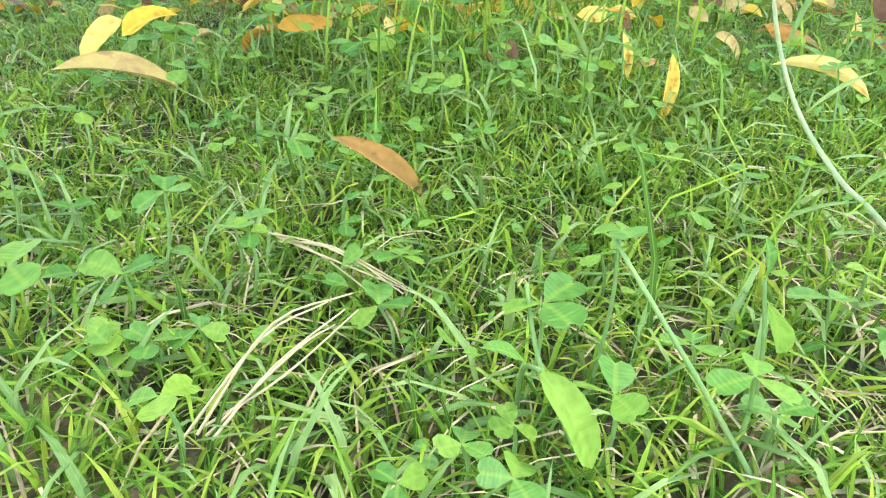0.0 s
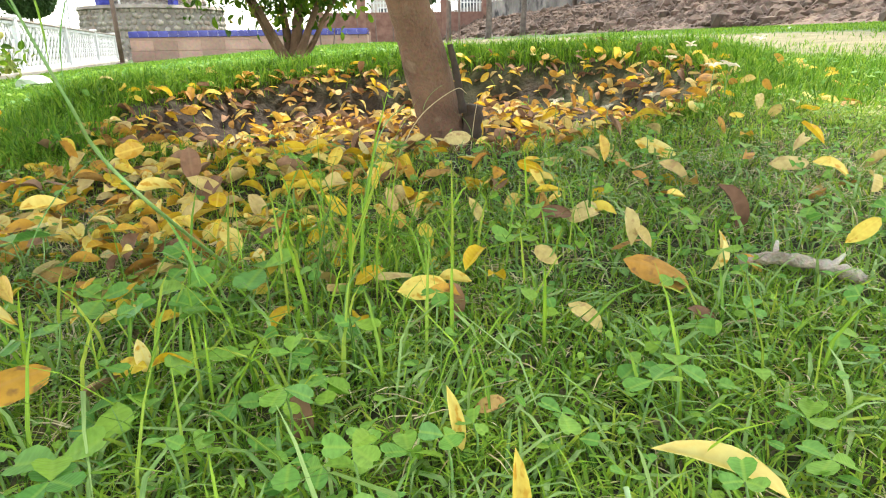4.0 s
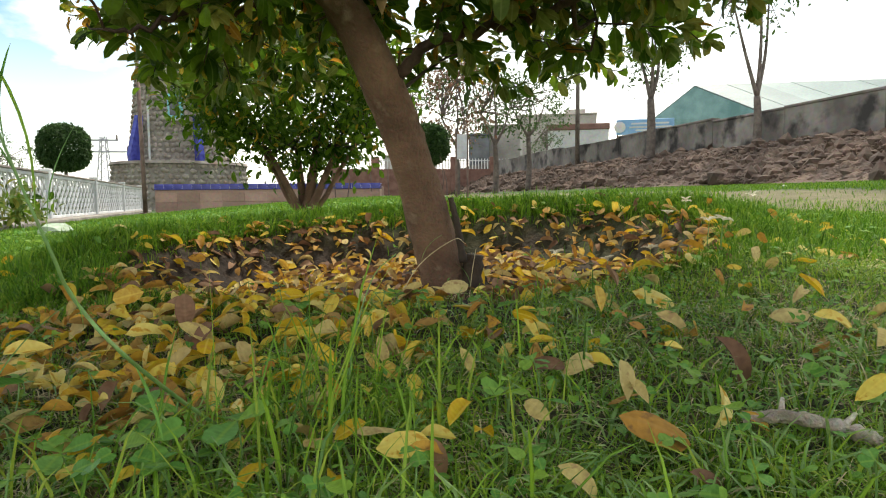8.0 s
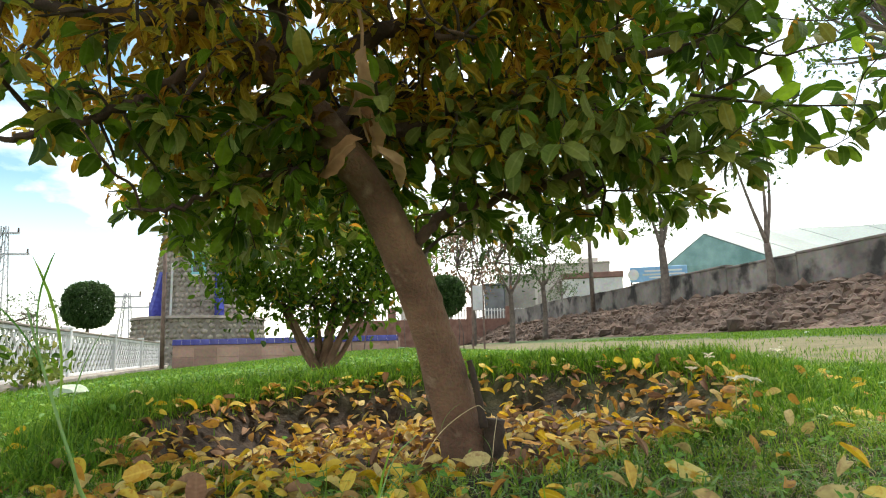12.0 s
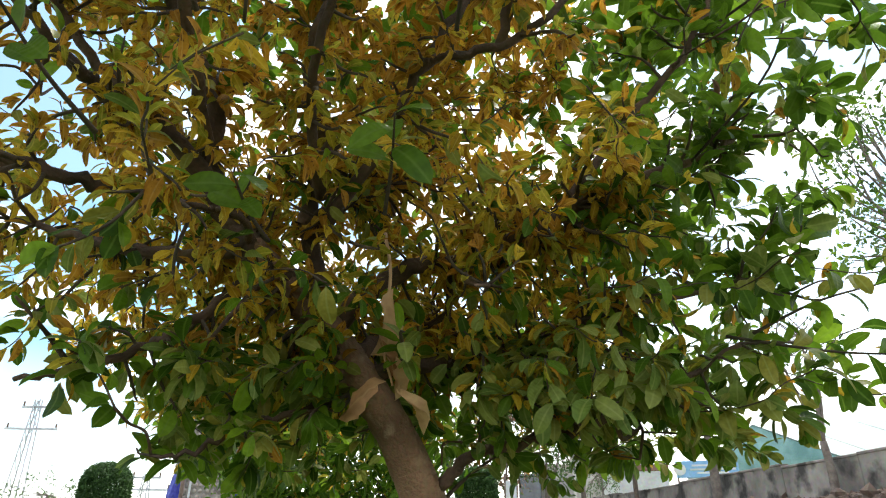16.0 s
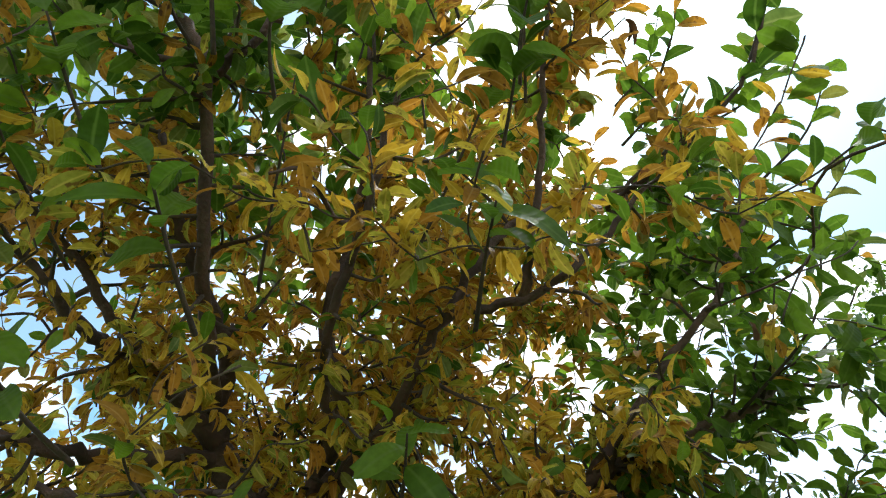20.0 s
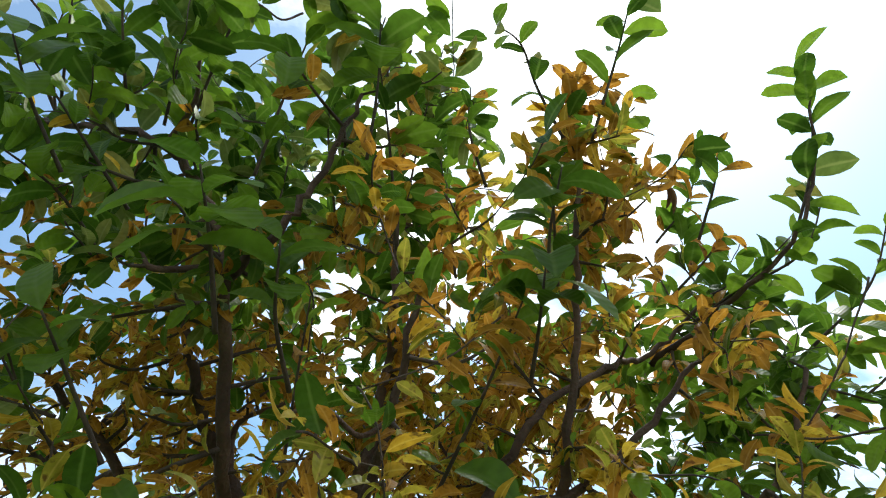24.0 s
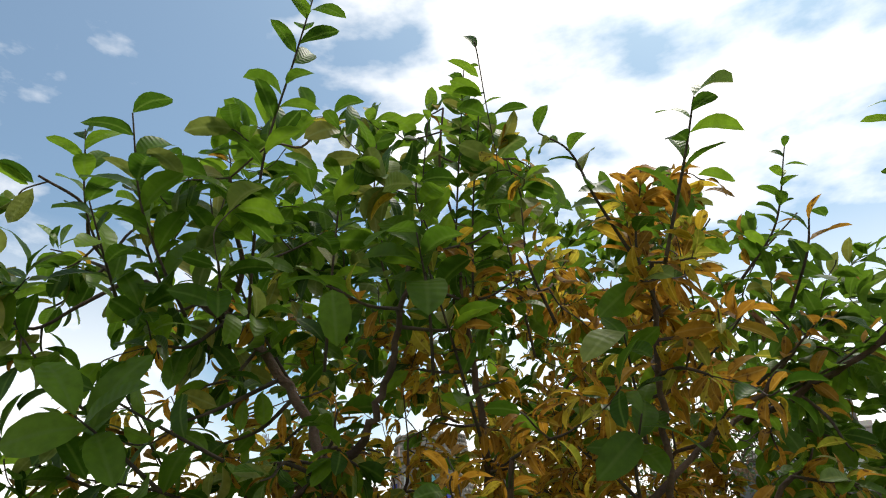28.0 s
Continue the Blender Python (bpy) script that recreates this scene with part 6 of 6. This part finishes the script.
laid_leaf((0.206, 0.998, 0.126), (0.234, 1.002, 0.142), 1, 0, YEL)
laid_leaf((0.192, 1.133, 0.157), (0.204, 1.125, 0.129), 0, 0, YEL)
laid_leaf((0.43, 1.09, 0.163), (0.47, 1.08, 0.177), 2, 2, BRN)
laid_leaf((0.471, 1.079, 0.159), (0.502, 1.071, 0.173), 1, 1, PALE)
laid_leaf((-0.095, 0.818, 0.115), (-0.045, 0.849, 0.131), 3, 3, "broad orange-yellow citrus leaf lying in the clover", -0.5)
laid_leaf((0.156, 0.786, 0.128), (0.166, 0.765, 0.092), 2, 2, BRN)
laid_leaf((0.016, 0.891, 0.130), (0.024, 0.883, 0.104), 0, 0, YEL)
laid_leaf((-0.05, 1.407, 0.174), (-0.006, 1.41, 0.141), 0, 1, PALE)
laid_leaf((-0.136, 1.427, 0.155), (-0.084, 1.442, 0.159), 1, 0, YEL)
laid_leaf((0.17, 1.27, 0.165), (0.200, 1.265, 0.140), 3, 0, YEL)
laid_leaf((0.259, 1.253, 0.176), (0.266, 1.246, 0.142), 0, 1, PALE)
laid_leaf((0.361, 1.158, 0.178), (0.371, 1.149, 0.148), 0, 1, PALE)
laid_leaf((0.625, 1.344, 0.182), (0.614, 1.354, 0.220), 0, 0, YEL)
laid_leaf((0.731, 1.462, 0.197), (0.792, 1.429, 0.183), 3, 0, YEL)
laid_leaf((0.635, 1.263, 0.180), (0.660, 1.249, 0.165), 1, 3, OCH)
laid_leaf((0.475, 1.27, 0.191), (0.489, 1.261, 0.164), 0, 0, YEL)
laid_leaf((0.286, 0.755, 0.113), (0.309, 0.753, 0.119), 1, 3, OCH)
laid_leaf((0.134, 0.824, 0.103), (0.152, 0.822, 0.096), 1, 3, OCH)
laid_leaf((0.617, 0.956, 0.143), (0.641, 0.94, 0.140), 2, 3, OCH)
laid_leaf((0.630, 1.319, 0.185), (0.654, 1.31, 0.183), 1, 3, OCH)
laid_leaf((-0.236, 0.63, 0.087), (-0.154, 0.675, 0.084), 4, 1, "folded pale leaf lying on its edge in the grass", -0.6)
laid_leaf((-0.235, 0.751, 0.102), (-0.196, 0.772, 0.132), 1, 0, YEL)
laid_leaf((-0.228, 0.661, 0.088), (-0.195, 0.682, 0.118), 0, 0, YEL)
laid_leaf((0.036, 0.480, 0.090), (0.094, 0.479, 0.064), 4, 3, "curled orange leaf bent over the grass", 0.9)
# a clump of curled dead leaves in the basin behind the trunk
for x, y, size, a in ((0.23, 2.66, 0.10, 40), (0.28, 2.62, 0.09, 100), (0.18, 2.70, 0.085, -30), (0.26, 2.70, 0.08, 200)):
    fallen_leaf(x, y, size, a, 2, 2, 0.03, rng.uniform(-30, 30), rng.uniform(-30, 30), "brown withered leaf curled on the ground")
for k in range(26):
    x, y = rng.uniform(0.15, 1.15), rng.uniform(1.0, 1.7)
    fallen_leaf(x, y, rng.uniform(0.03, 0.05), rng.uniform(0, 360), int(rng.integers(0, 4)), int(rng.choice([0, 0, 1, 3])), rng.uniform(0.022, 0.04), rng.normal(0, 30), rng.normal(0, 30))
count = 0
while count < 290:
    x, y = rng.uniform(-0.8, 1.5), rng.uniform(0.84, 2.3)
    left = math.exp(-(((x + 0.13) / 0.40) ** 2 + ((y - 1.12) / 0.34) ** 2))
    inb = float(basin_radius(x, y)) < 0.95
    if rng.uniform() > max(0.95 * left, 0.55 * inb, 0.05):
        continue
    u = rng.uniform()
    fallen_leaf(x, y, rng.uniform(0.036, 0.062) * (0.78 if y < 1.25 else 1.0), rng.uniform(0, 360), int(rng.integers(0, 4)), (0 if u < 0.30 else 3 if u < 0.62 else 1 if u < 0.78 else 2) if inb else (0 if u < 0.7 else 3 if u < 0.82 else 1 if u < 0.95 else 2), rng.uniform(0.02, 0.05) * (0.5 if inb else 1), rng.normal(0, 24), rng.normal(0, 28))
    count += 1
# the rest of the litter lies too thick to count
n, P_, K_, M_ = 0, [], [], []
while n < 3300:
    x, y = rng.uniform(-1.3, 1.9), rng.uniform(1.1, 3.6)
    r = float(basin_radius(x, y))
    left = math.exp(-(((x + 0.15) / 0.55) ** 2 + ((y - 1.50) / 0.45) ** 2))
    if rng.uniform() > max(0.85 * left, (r < 0.98) * (0.95 if x < 0.6 else 0.8), 0.04 * (r < 1.4)):
        continue
    u = rng.uniform()
    M_.append((0 if u < 0.26 else 3 if u < 0.58 else 1 if u < 0.74 else 2) if r < 0.95 else (0 if u < 0.5 else 3 if u < 0.72 else 1 if u < 0.9 else 2))
    K_.append(int(rng.integers(0, 4)))
    P_.append(np.array(pose(x, y, float(height(x, y)) + rng.uniform(0.006, 0.026), rng.normal(0, 24), rng.normal(0, 28), rng.uniform(0, 360)) @ Matrix.Scale(rng.uniform(0.036, 0.064), 4)))
    n += 1
lit = new("leaf_litter", scatter_mesh("leaf_litter", FALLEN, np.array(P_), np.array(K_), np.array(M_), FALL_MATS))
tagged(lit, "thick litter of yellow and brown citrus leaves under the tree", "leaves", kind="stuff")

# ---- clovers ----
HEART = heart_template()
heart_me = template_mesh("leaflet", HEART, M_CLOVER)


def clover(x, y, tall, size, lean=0.2, turn=0.0, label="three-leaved green clover on a thin stem in the grass"):
    o = (x, y, float(height(x, y)) - 0.004)
    c = thing("clover", o, label, "clover", "clovers in the lawn")
    top = np.array([lean * tall * math.cos(turn), lean * tall * math.sin(turn), tall])
    l = curve_points([(0, 0, 0), top * 0.5 + np.array([0.003, 0.002, 0.004]), top], 4)
    mesh_part("stem", tube_mesh("stem", [(l, np.linspace(0.0011, 0.0008, len(l)))], 5), M_STEM, c, "", True)
    for k in range(3):
        ob = new("leaflet", heart_me)
        ob.parent = c
        ob.matrix_basis = Matrix.Translation(top) @ pose(0, 0, 0, 0, 0, math.degrees(turn) + 120 * k + rng.normal(0, 10)) @ pose(0, 0, 0, rng.uniform(-25, 30), rng.normal(0, 14), 0) @ Matrix.Scale(size * rng.uniform(0.85, 1.1), 4)
    return c


hand_set = [(0.005, 0.384, 0.05, 0.0216), (0.018, 0.471, 0.06, 0.022), (-0.034, 0.344, 0.035, 0.018), (-0.07, 0.34, 0.035, 0.016), (-0.03, 0.306, 0.025, 0.0134), (-0.007, 0.314, 0.025, 0.012), (0.01, 0.32, 0.03, 0.013),
            (0.152, 0.306, 0.06, 0.018), (0.182, 0.316, 0.08, 0.015), (0.179, 0.27, 0.04, 0.015), (0.226, 0.274, 0.045, 0.0143), (0.235, 0.274, 0.03, 0.0125), (0.128, 0.257, 0.04, 0.0125)]
hand_set += [(0.145, 0.24, 0.04, 0.013), (0.143, 0.268, 0.035, 0.0102), (0.222, 0.317, 0.03, 0.0125), (0.111, 0.475, 0.03, 0.009), (0.054, 0.432, 0.025, 0.011), (0.061, 0.459, 0.03, 0.009), (0.288, 0.342, 0.04, 0.016),
             (0.309, 0.362, 0.04, 0.0103), (-0.015, 0.3, 0.02, 0.0101), (0.116, 0.274, 0.02, 0.0085), (0.106, 0.249, 0.03, 0.0105)]
broad_set = [(0.04, 0.971, 0.06, 0.0316), (-0.042, 0.986, 0.05, 0.0301), (0.068, 0.867, 0.05, 0.0301), (0.012, 0.741, 0.06, 0.0303), (0.024, 0.806, 0.05, 0.0306), (-0.186, 1.134, 0.07, 0.0502), (0.217, 0.648, 0.06, 0.0195), (0.115, 0.984, 0.07, 0.0346), (0.389, 1.021, 0.05, 0.0306), (0.156, 0.819, 0.05, 0.0111), (0.279, 0.714, 0.04, 0.0124), (0.112, 0.802, 0.04, 0.0172), (0.425, 0.782, 0.03, 0.0179), (0.205, 0.729, 0.04, 0.0148), (0.156, 0.714, 0.04, 0.0187), (0.069, 0.659, 0.04, 0.012), (0.459, 0.764, 0.04, 0.0127)]
hand_set2 = [(rng.uniform(-0.2, 0.22), rng.uniform(0.6, 1.05), rng.uniform(0.04, 0.075), rng.uniform(0.018, 0.024)) for _ in range(26)]
for x, y, h, s in hand_set:
    clover(x, y, h, s, 0.06, rng.uniform(0, 6.28))
for x, y, h, s in broad_set:
    clover(x, y, h, s, 0.06, rng.uniform(0, 6.28), "glossy three-leaved weed with broad leaflets in the grass")
for x, y, h, s in hand_set2:
    clover(x, y, h, s, 0.25, rng.uniform(0, 6.28))
count = 0
while count < 250:
    x, y = rng.uniform(-0.7, 1.2), 0.25 + 1.5 * rng.uniform()
    p = float(patchy(np.array(x), np.array(y), 5.0)) * float(outside_basin(np.array(x), np.array(y)))
    if rng.uniform() > p + 0.35 * (x < 0.25 and 0.6 < y < 1.1):
        continue
    clover(x, y, rng.uniform(0.025, 0.065), rng.uniform(0.010, 0.018) * (1.2 if y > 0.6 else 1.0), rng.uniform(0.05, 0.4), rng.uniform(0, 6.28))
    count += 1
# small clovers and broad weeds, thick near the tree and thinner further off
n = 11000
xs, ys = rng.uniform(-2.8, 2.4, n), 0.5 + 8.0 * rng.uniform(0, 1, n) ** 1.3
xs[:4000], ys[:4000] = rng.uniform(-0.5, 1.3, 4000), rng.uniform(0.3, 1.7, 4000)
ok = rng.uniform(0, 1, n) < outside_basin(xs, ys) * (0.3 + 0.7 * patchy(xs, ys, 4))
xs, ys = xs[ok], ys[ok]
n = len(xs)
way = np.stack([rng.normal(0, 1, n), rng.normal(0, 1, n), rng.uniform(-0.1, 0.7, n)], -1)
m = frames(way, np.array([0, 0, 1.0]) + rng.normal(0, 0.35, (n, 3)), np.where(ys < 1.7, rng.uniform(0.006, 0.013, n), rng.uniform(0.010, 0.022, n)) * (1 + 0.16 * ys), np.stack([xs, ys, height(xs, ys) + rng.uniform(0.008, 0.036, n)], -1))
weeds = new("clover_carpet", scatter_mesh("clover_carpet", [HEART, leaf_template(0.55, 0.1, 0.1, rows=4, blunt=0.9)], m, rng.integers(0, 2, n), np.zeros(n, int), [M_CLOVER]))
tagged(weeds, "small round clover and weed leaves spread through the lawn", "clover", kind="stuff")

# ---- tall weed stalks ----


def stalk(way, r0, r1, blades_at, label, mat=M_STEM, broad=0.055, blade_mat=M_BLADE, droop=0.35):
    o = np.array(way[0])
    t = thing("grass_stalk", tuple(o), label, "grass stalk", "tall stalks")
    l = curve_points(way, 8)
    mesh_part("stem", tube_mesh("stem", [(l - o, np.linspace(r0, r1, len(l)))], 7), mat, t, "", True)
    for s, d, size in blades_at:
        p = l[int(s * (len(l) - 1))] - o
        me = template_mesh("blade", leaf_template(broad, droop, 0.25, rows=7), blade_mat)
        ob = new("blade", me)
        ob.parent = t
        ob.matrix_basis = Matrix(frames(np.array([d], float), np.array([[0, 0, 1.0]]), np.array([size]), p[None])[0].tolist())
    return t


stalk([(0.10, 1.10, 0.09), (0.063, 1.03, 0.155), (0.045, 0.90, 0.243), (0.007, 0.905, 0.289), (-0.001, 0.89, 0.327), (-0.022, 0.89, 0.385), (-0.040, 0.89, 0.44)], 0.0022, 0.0009,
      [(0.33, (0.3, -0.3, -0.5), 0.07), (0.52, (-0.5, -0.3, -0.6), 0.10), (0.6, (0.25, 0.0, -0.6), 0.045), (0.75, (-0.15, 0.0, 1), 0.13), (0.82, (-0.5, 0, 0.8), 0.09), (0.9, (0.02, 0.0, 0.9), 0.08), (0.7, (0.15, 0.1, 1), 0.10)], "tall green grass stalk with narrow blades leaning forward", M_STEM, 0.045, M_CLOVER, 0.08)
stalk([(0.40, 0.41, 0.035), (0.352, 0.425, 0.083), (0.330, 0.44, 0.102), (0.313, 0.472, 0.132), (0.302, 0.50, 0.172), (0.293, 0.524, 0.224)], 0.0019, 0.0010,
      [(0.15, (-1, -0.1, 0.1), 0.04), (0.28, (-1, 0.0, -0.35), 0.045), (0.33, (1, 0.0, 0.75), 0.045), (0.46, (1, 0.1, 0.12), 0.036), (0.52, (-1, 0, 0.15), 0.03), (0.58, (1, 0.0, 0.9), 0.046), (0.66, (-0.7, 0.1, 0.5), 0.03), (0.74, (0.25, 0.0, 1), 0.06), (0.9, (-0.1, 0.05, 1), 0.05)],
      "pale jointed grass stalk with short blue-green side blades", M_PALESTEM, 0.12, M_BLADE, 0.04)
stalk([(0.22, 1.13, 0.11), (0.225, 1.13, 0.19), (0.25, 1.14, 0.27), (0.28, 1.15, 0.30)], 0.0012, 0.0006, [(0.3, (0.2, 0, 1), 0.10)], "thin upright grass stalk")
stalk([(0.30, 1.75, 0.10), (0.36, 1.72, 0.22), (0.44, 1.72, 0.28), (0.47, 1.74, 0.27)], 0.0012, 0.0006, [(0.4, (0.3, -0.2, 0.9), 0.08)], "thin bent dry grass stalk before the trunk", M_STRAW)
stalk([(0.47, 1.72, 0.10), (0.48, 1.72, 0.20), (0.49, 1.72, 0.26)], 0.0011, 0.0006, [(0.4, (-0.3, -0.1, 0.9), 0.07)], "thin upright dry grass stalk before the trunk", M_STRAW)
stalk([(0.236, 0.245, 0.03), (0.215, 0.275, 0.06), (0.18, 0.315, 0.104)], 0.0012, 0.0009, [], "green creeping clover runner rising from the lawn")
stalk([(0.172, 0.275, 0.03), (0.155, 0.295, 0.06), (0.148, 0.31, 0.085)], 0.0011, 0.0009, [], "green clover runner rising from the lawn")
# broad weeds close to the start of the way
stalk([(0.150, 0.300, 0.03), (0.148, 0.285, 0.062), (0.150, 0.262, 0.078)], 0.0012, 0.0009, [(0.95, (0.6, -0.45, -0.6), 0.036), (0.7, (-0.7, -0.2, 0.5), 0.02)], "broad-leaved green weed leaning out of the lawn", M_STEM, 0.5, M_CLOVER, 0.15)
stalk([(0.245, 0.30, 0.03), (0.240, 0.30, 0.07), (0.234, 0.303, 0.098)], 0.0010, 0.0008, [(0.9, (0.5, 0.1, -0.8), 0.028), (1.0, (-0.1, 0.1, 0.9), 0.016)], "lime green folded leaf on a thin stem", M_STEM, 0.55, M_CLOVER, 0.1)
# dry straw bundles and a fallen stick
for a, b in (((0.028, 0.272, 0.030), (0.072, 0.337, 0.052)), ((0.015, 0.418, 0.048), (0.098, 0.361, 0.045))):
    o = np.array(a)
    t = thing("straw_bundle", a, "bundle of dry pale grass stalks lying in the lawn", "straw", "straw bundles")
    for k in range(5):
        e = np.array(b) - o + rng.normal(0, 0.005, 3)
        l = curve_points([rng.normal(0, 0.004, 3), e * 0.5 + np.array([0, 0, 0.006]) + rng.normal(0, 0.004, 3), e], 4)
        mesh_part("straw", tube_mesh("straw", [(l, np.linspace(0.0007, 0.0004, len(l)))], 5), M_STRAW, t)
sx, sy = 0.675, 0.93
stick = thing("fallen_stick", (sx, sy, float(height(sx, sy)) + 0.022), "weathered pale dead stick lying on the grass", "stick")
l = curve_points([(-0.052, 0.027, 0.002), (-0.018, 0.010, 0.008), (0.018, -0.008, 0.004), (0.040, -0.018, -0.002), (0.056, -0.030, -0.008)], 7)
mesh_part("bark", tube_mesh("bark", [(l, 0.0085 * (1 + 0.18 * np.sin(np.arange(len(l)) * 1.3) + rng.normal(0, 0.12, len(l))) * np.linspace(0.75, 0.9, len(l)))], 9), M_DEADWOOD, stick, "", True)
for p, q in (((-0.02, 0.012, 0.008), (-0.006, 0.03, 0.02)), ((0.03, -0.012, 0.003), (0.05, -0.004, 0.012))):
    mesh_part("snag", tube_mesh("snag", [([p, q], [0.004, 0.002])], 6), M_DEADWOOD, stick)
# wilted white flowers on stalks at the back rim, and scraps of litter
for x, y, h in ((0.82, 2.20, 0.12), (1.02, 2.0, 0.13), (1.16, 1.95, 0.10), (1.30, 2.45, 0.06), (1.35, 2.42, 0.07), (1.52, 2.3, 0.06), (1.12, 1.82, 0.09), (0.98, 2.2, 0.10), (1.62, 2.5, 0.05)):
    o = (x, y, float(height(x, y)))
    fl = thing("wilted_flower", o, "wilted cream flower on a thin stalk at the basin rim", "flower", "wilted flowers")
    mesh_part("stem", tube_mesh("stem", [([(0, 0, 0), (0.004, 0, h * 0.5), (0.01, 0.004, h)], [0.0015, 0.0013, 0.001])], 5), M_STEM, fl)
    for k in range(5):
        me = template_mesh("petal", leaf_template(0.55, 0.3, 0.4, 0.3, 4), M_PETAL)
        ob = new("petal", me)
        ob.parent = fl
        ob.matrix_basis = Matrix.Translation((0.01, 0.004, h)) @ pose(0, 0, 0, rng.uniform(10, 60), 0, 72 * k) @ Matrix.Scale(0.026, 4)
for x, y, s, lab in ((-1.87, 5.2, 0.22, "crumpled pale plastic scrap lying on the lawn"), (-1.98, 5.28, 0.10, "crumpled pale plastic scrap lying on the lawn"), (1.95, 8.0, 0.06, "white paper scrap on the dry grass"), (6.5, 9.0, 0.08, "white paper scrap on the dry grass"), (4.6, 9.8, 0.06, "white paper scrap on the dry grass")):
    bm = bmesh.new()
    bmesh.ops.create_icosphere(bm, subdivisions=2, radius=0.5)
    for v in bm.verts:
        v.co *= 1 + rng.normal(0, 0.16)
        v.co.z *= 0.5
    ob = part("litter_scrap", bm, M_PAPER)
    ob.matrix_basis = pose(x, y, float(height(x, y)) + s * 0.2, 0, 0, rng.uniform(0, 360)) @ Matrix.Scale(s, 4)
    tagged(ob, lab, "litter", "litter scraps")

# ---- more of the lawn: tall clumps before the tree, and thinner grass outwards ----
for cx, cy, rad, n, tall, wide, lean in ((0.185, 0.99, 0.06, 15, 0.20, 0.0034, 0.45), (0.29, 1.03, 0.07, 8, 0.15, 0.0026, 0.5), (0.12, 0.74, 0.26, 34, 0.13, 0.0034, 1.15), (0.10, 0.95, 0.10, 8, 0.16, 0.0030, 0.55)):
    a, r = rng.uniform(0, 6.28, n), rad * np.sqrt(rng.uniform(0, 1, n))
    blades("grass_tuft", cx + r * np.cos(a), cy + r * np.sin(a), tall, wide, lean, M_GRASS if lean < 1 else M_BLADE, "tall arching clump of green grass")


def apart(x, y):
    """Distance outside the thick grass before the tree."""
    return np.maximum(np.maximum(np.abs(x - 0.35) - 1.25, 0.14 - y), 0)


def edge(x, y):
    return np.where(apart(x, y) > 0, np.exp(-apart(x, y) / (0.25 + 0.5 * patchy(x, y, 4))), 0.0)


xs, ys = spread(60000, -2.6, 3.0, -1.8, 1.9, lambda x, y: edge(x, y) * (0.5 + 0.5 * patchy(x, y, 6)))
blades("lawn_fringe_grass", xs, ys, 0.033, 0.0026, 1.0, M_GRASS, "fine green lawn grass thinning outwards")
xs, ys = spread(32000, -2.6, 3.0, -1.8, 1.9, lambda x, y: edge(x, y) * (1.1 - patchy(x, y, 6)))
blades("lawn_fringe_straw", xs, ys, 0.05, 0.0018, 1.4, M_STRAW, "dry straw-coloured stalks thinning out in the lawn", flat=0.35)
xs, ys = spread(90000, -4.6, 2.5, 0.5, 5.0, lambda x, y: np.where((y > 1.7) & (x > -2.6), 0.0, 1.0) * np.where(apart(x, y) > 0, 1.0, 0.0) * np.clip(np.minimum((y - 0.5) / 1.2, (x + 4.6) / 2.0), 0, 1) * (0.4 + 0.6 * patchy(x, y, 2.5)))
blades("lawn_side_grass", xs, ys, 0.042, 0.0036, 0.7, M_LAWN, "thick green lawn grass thinning outwards")
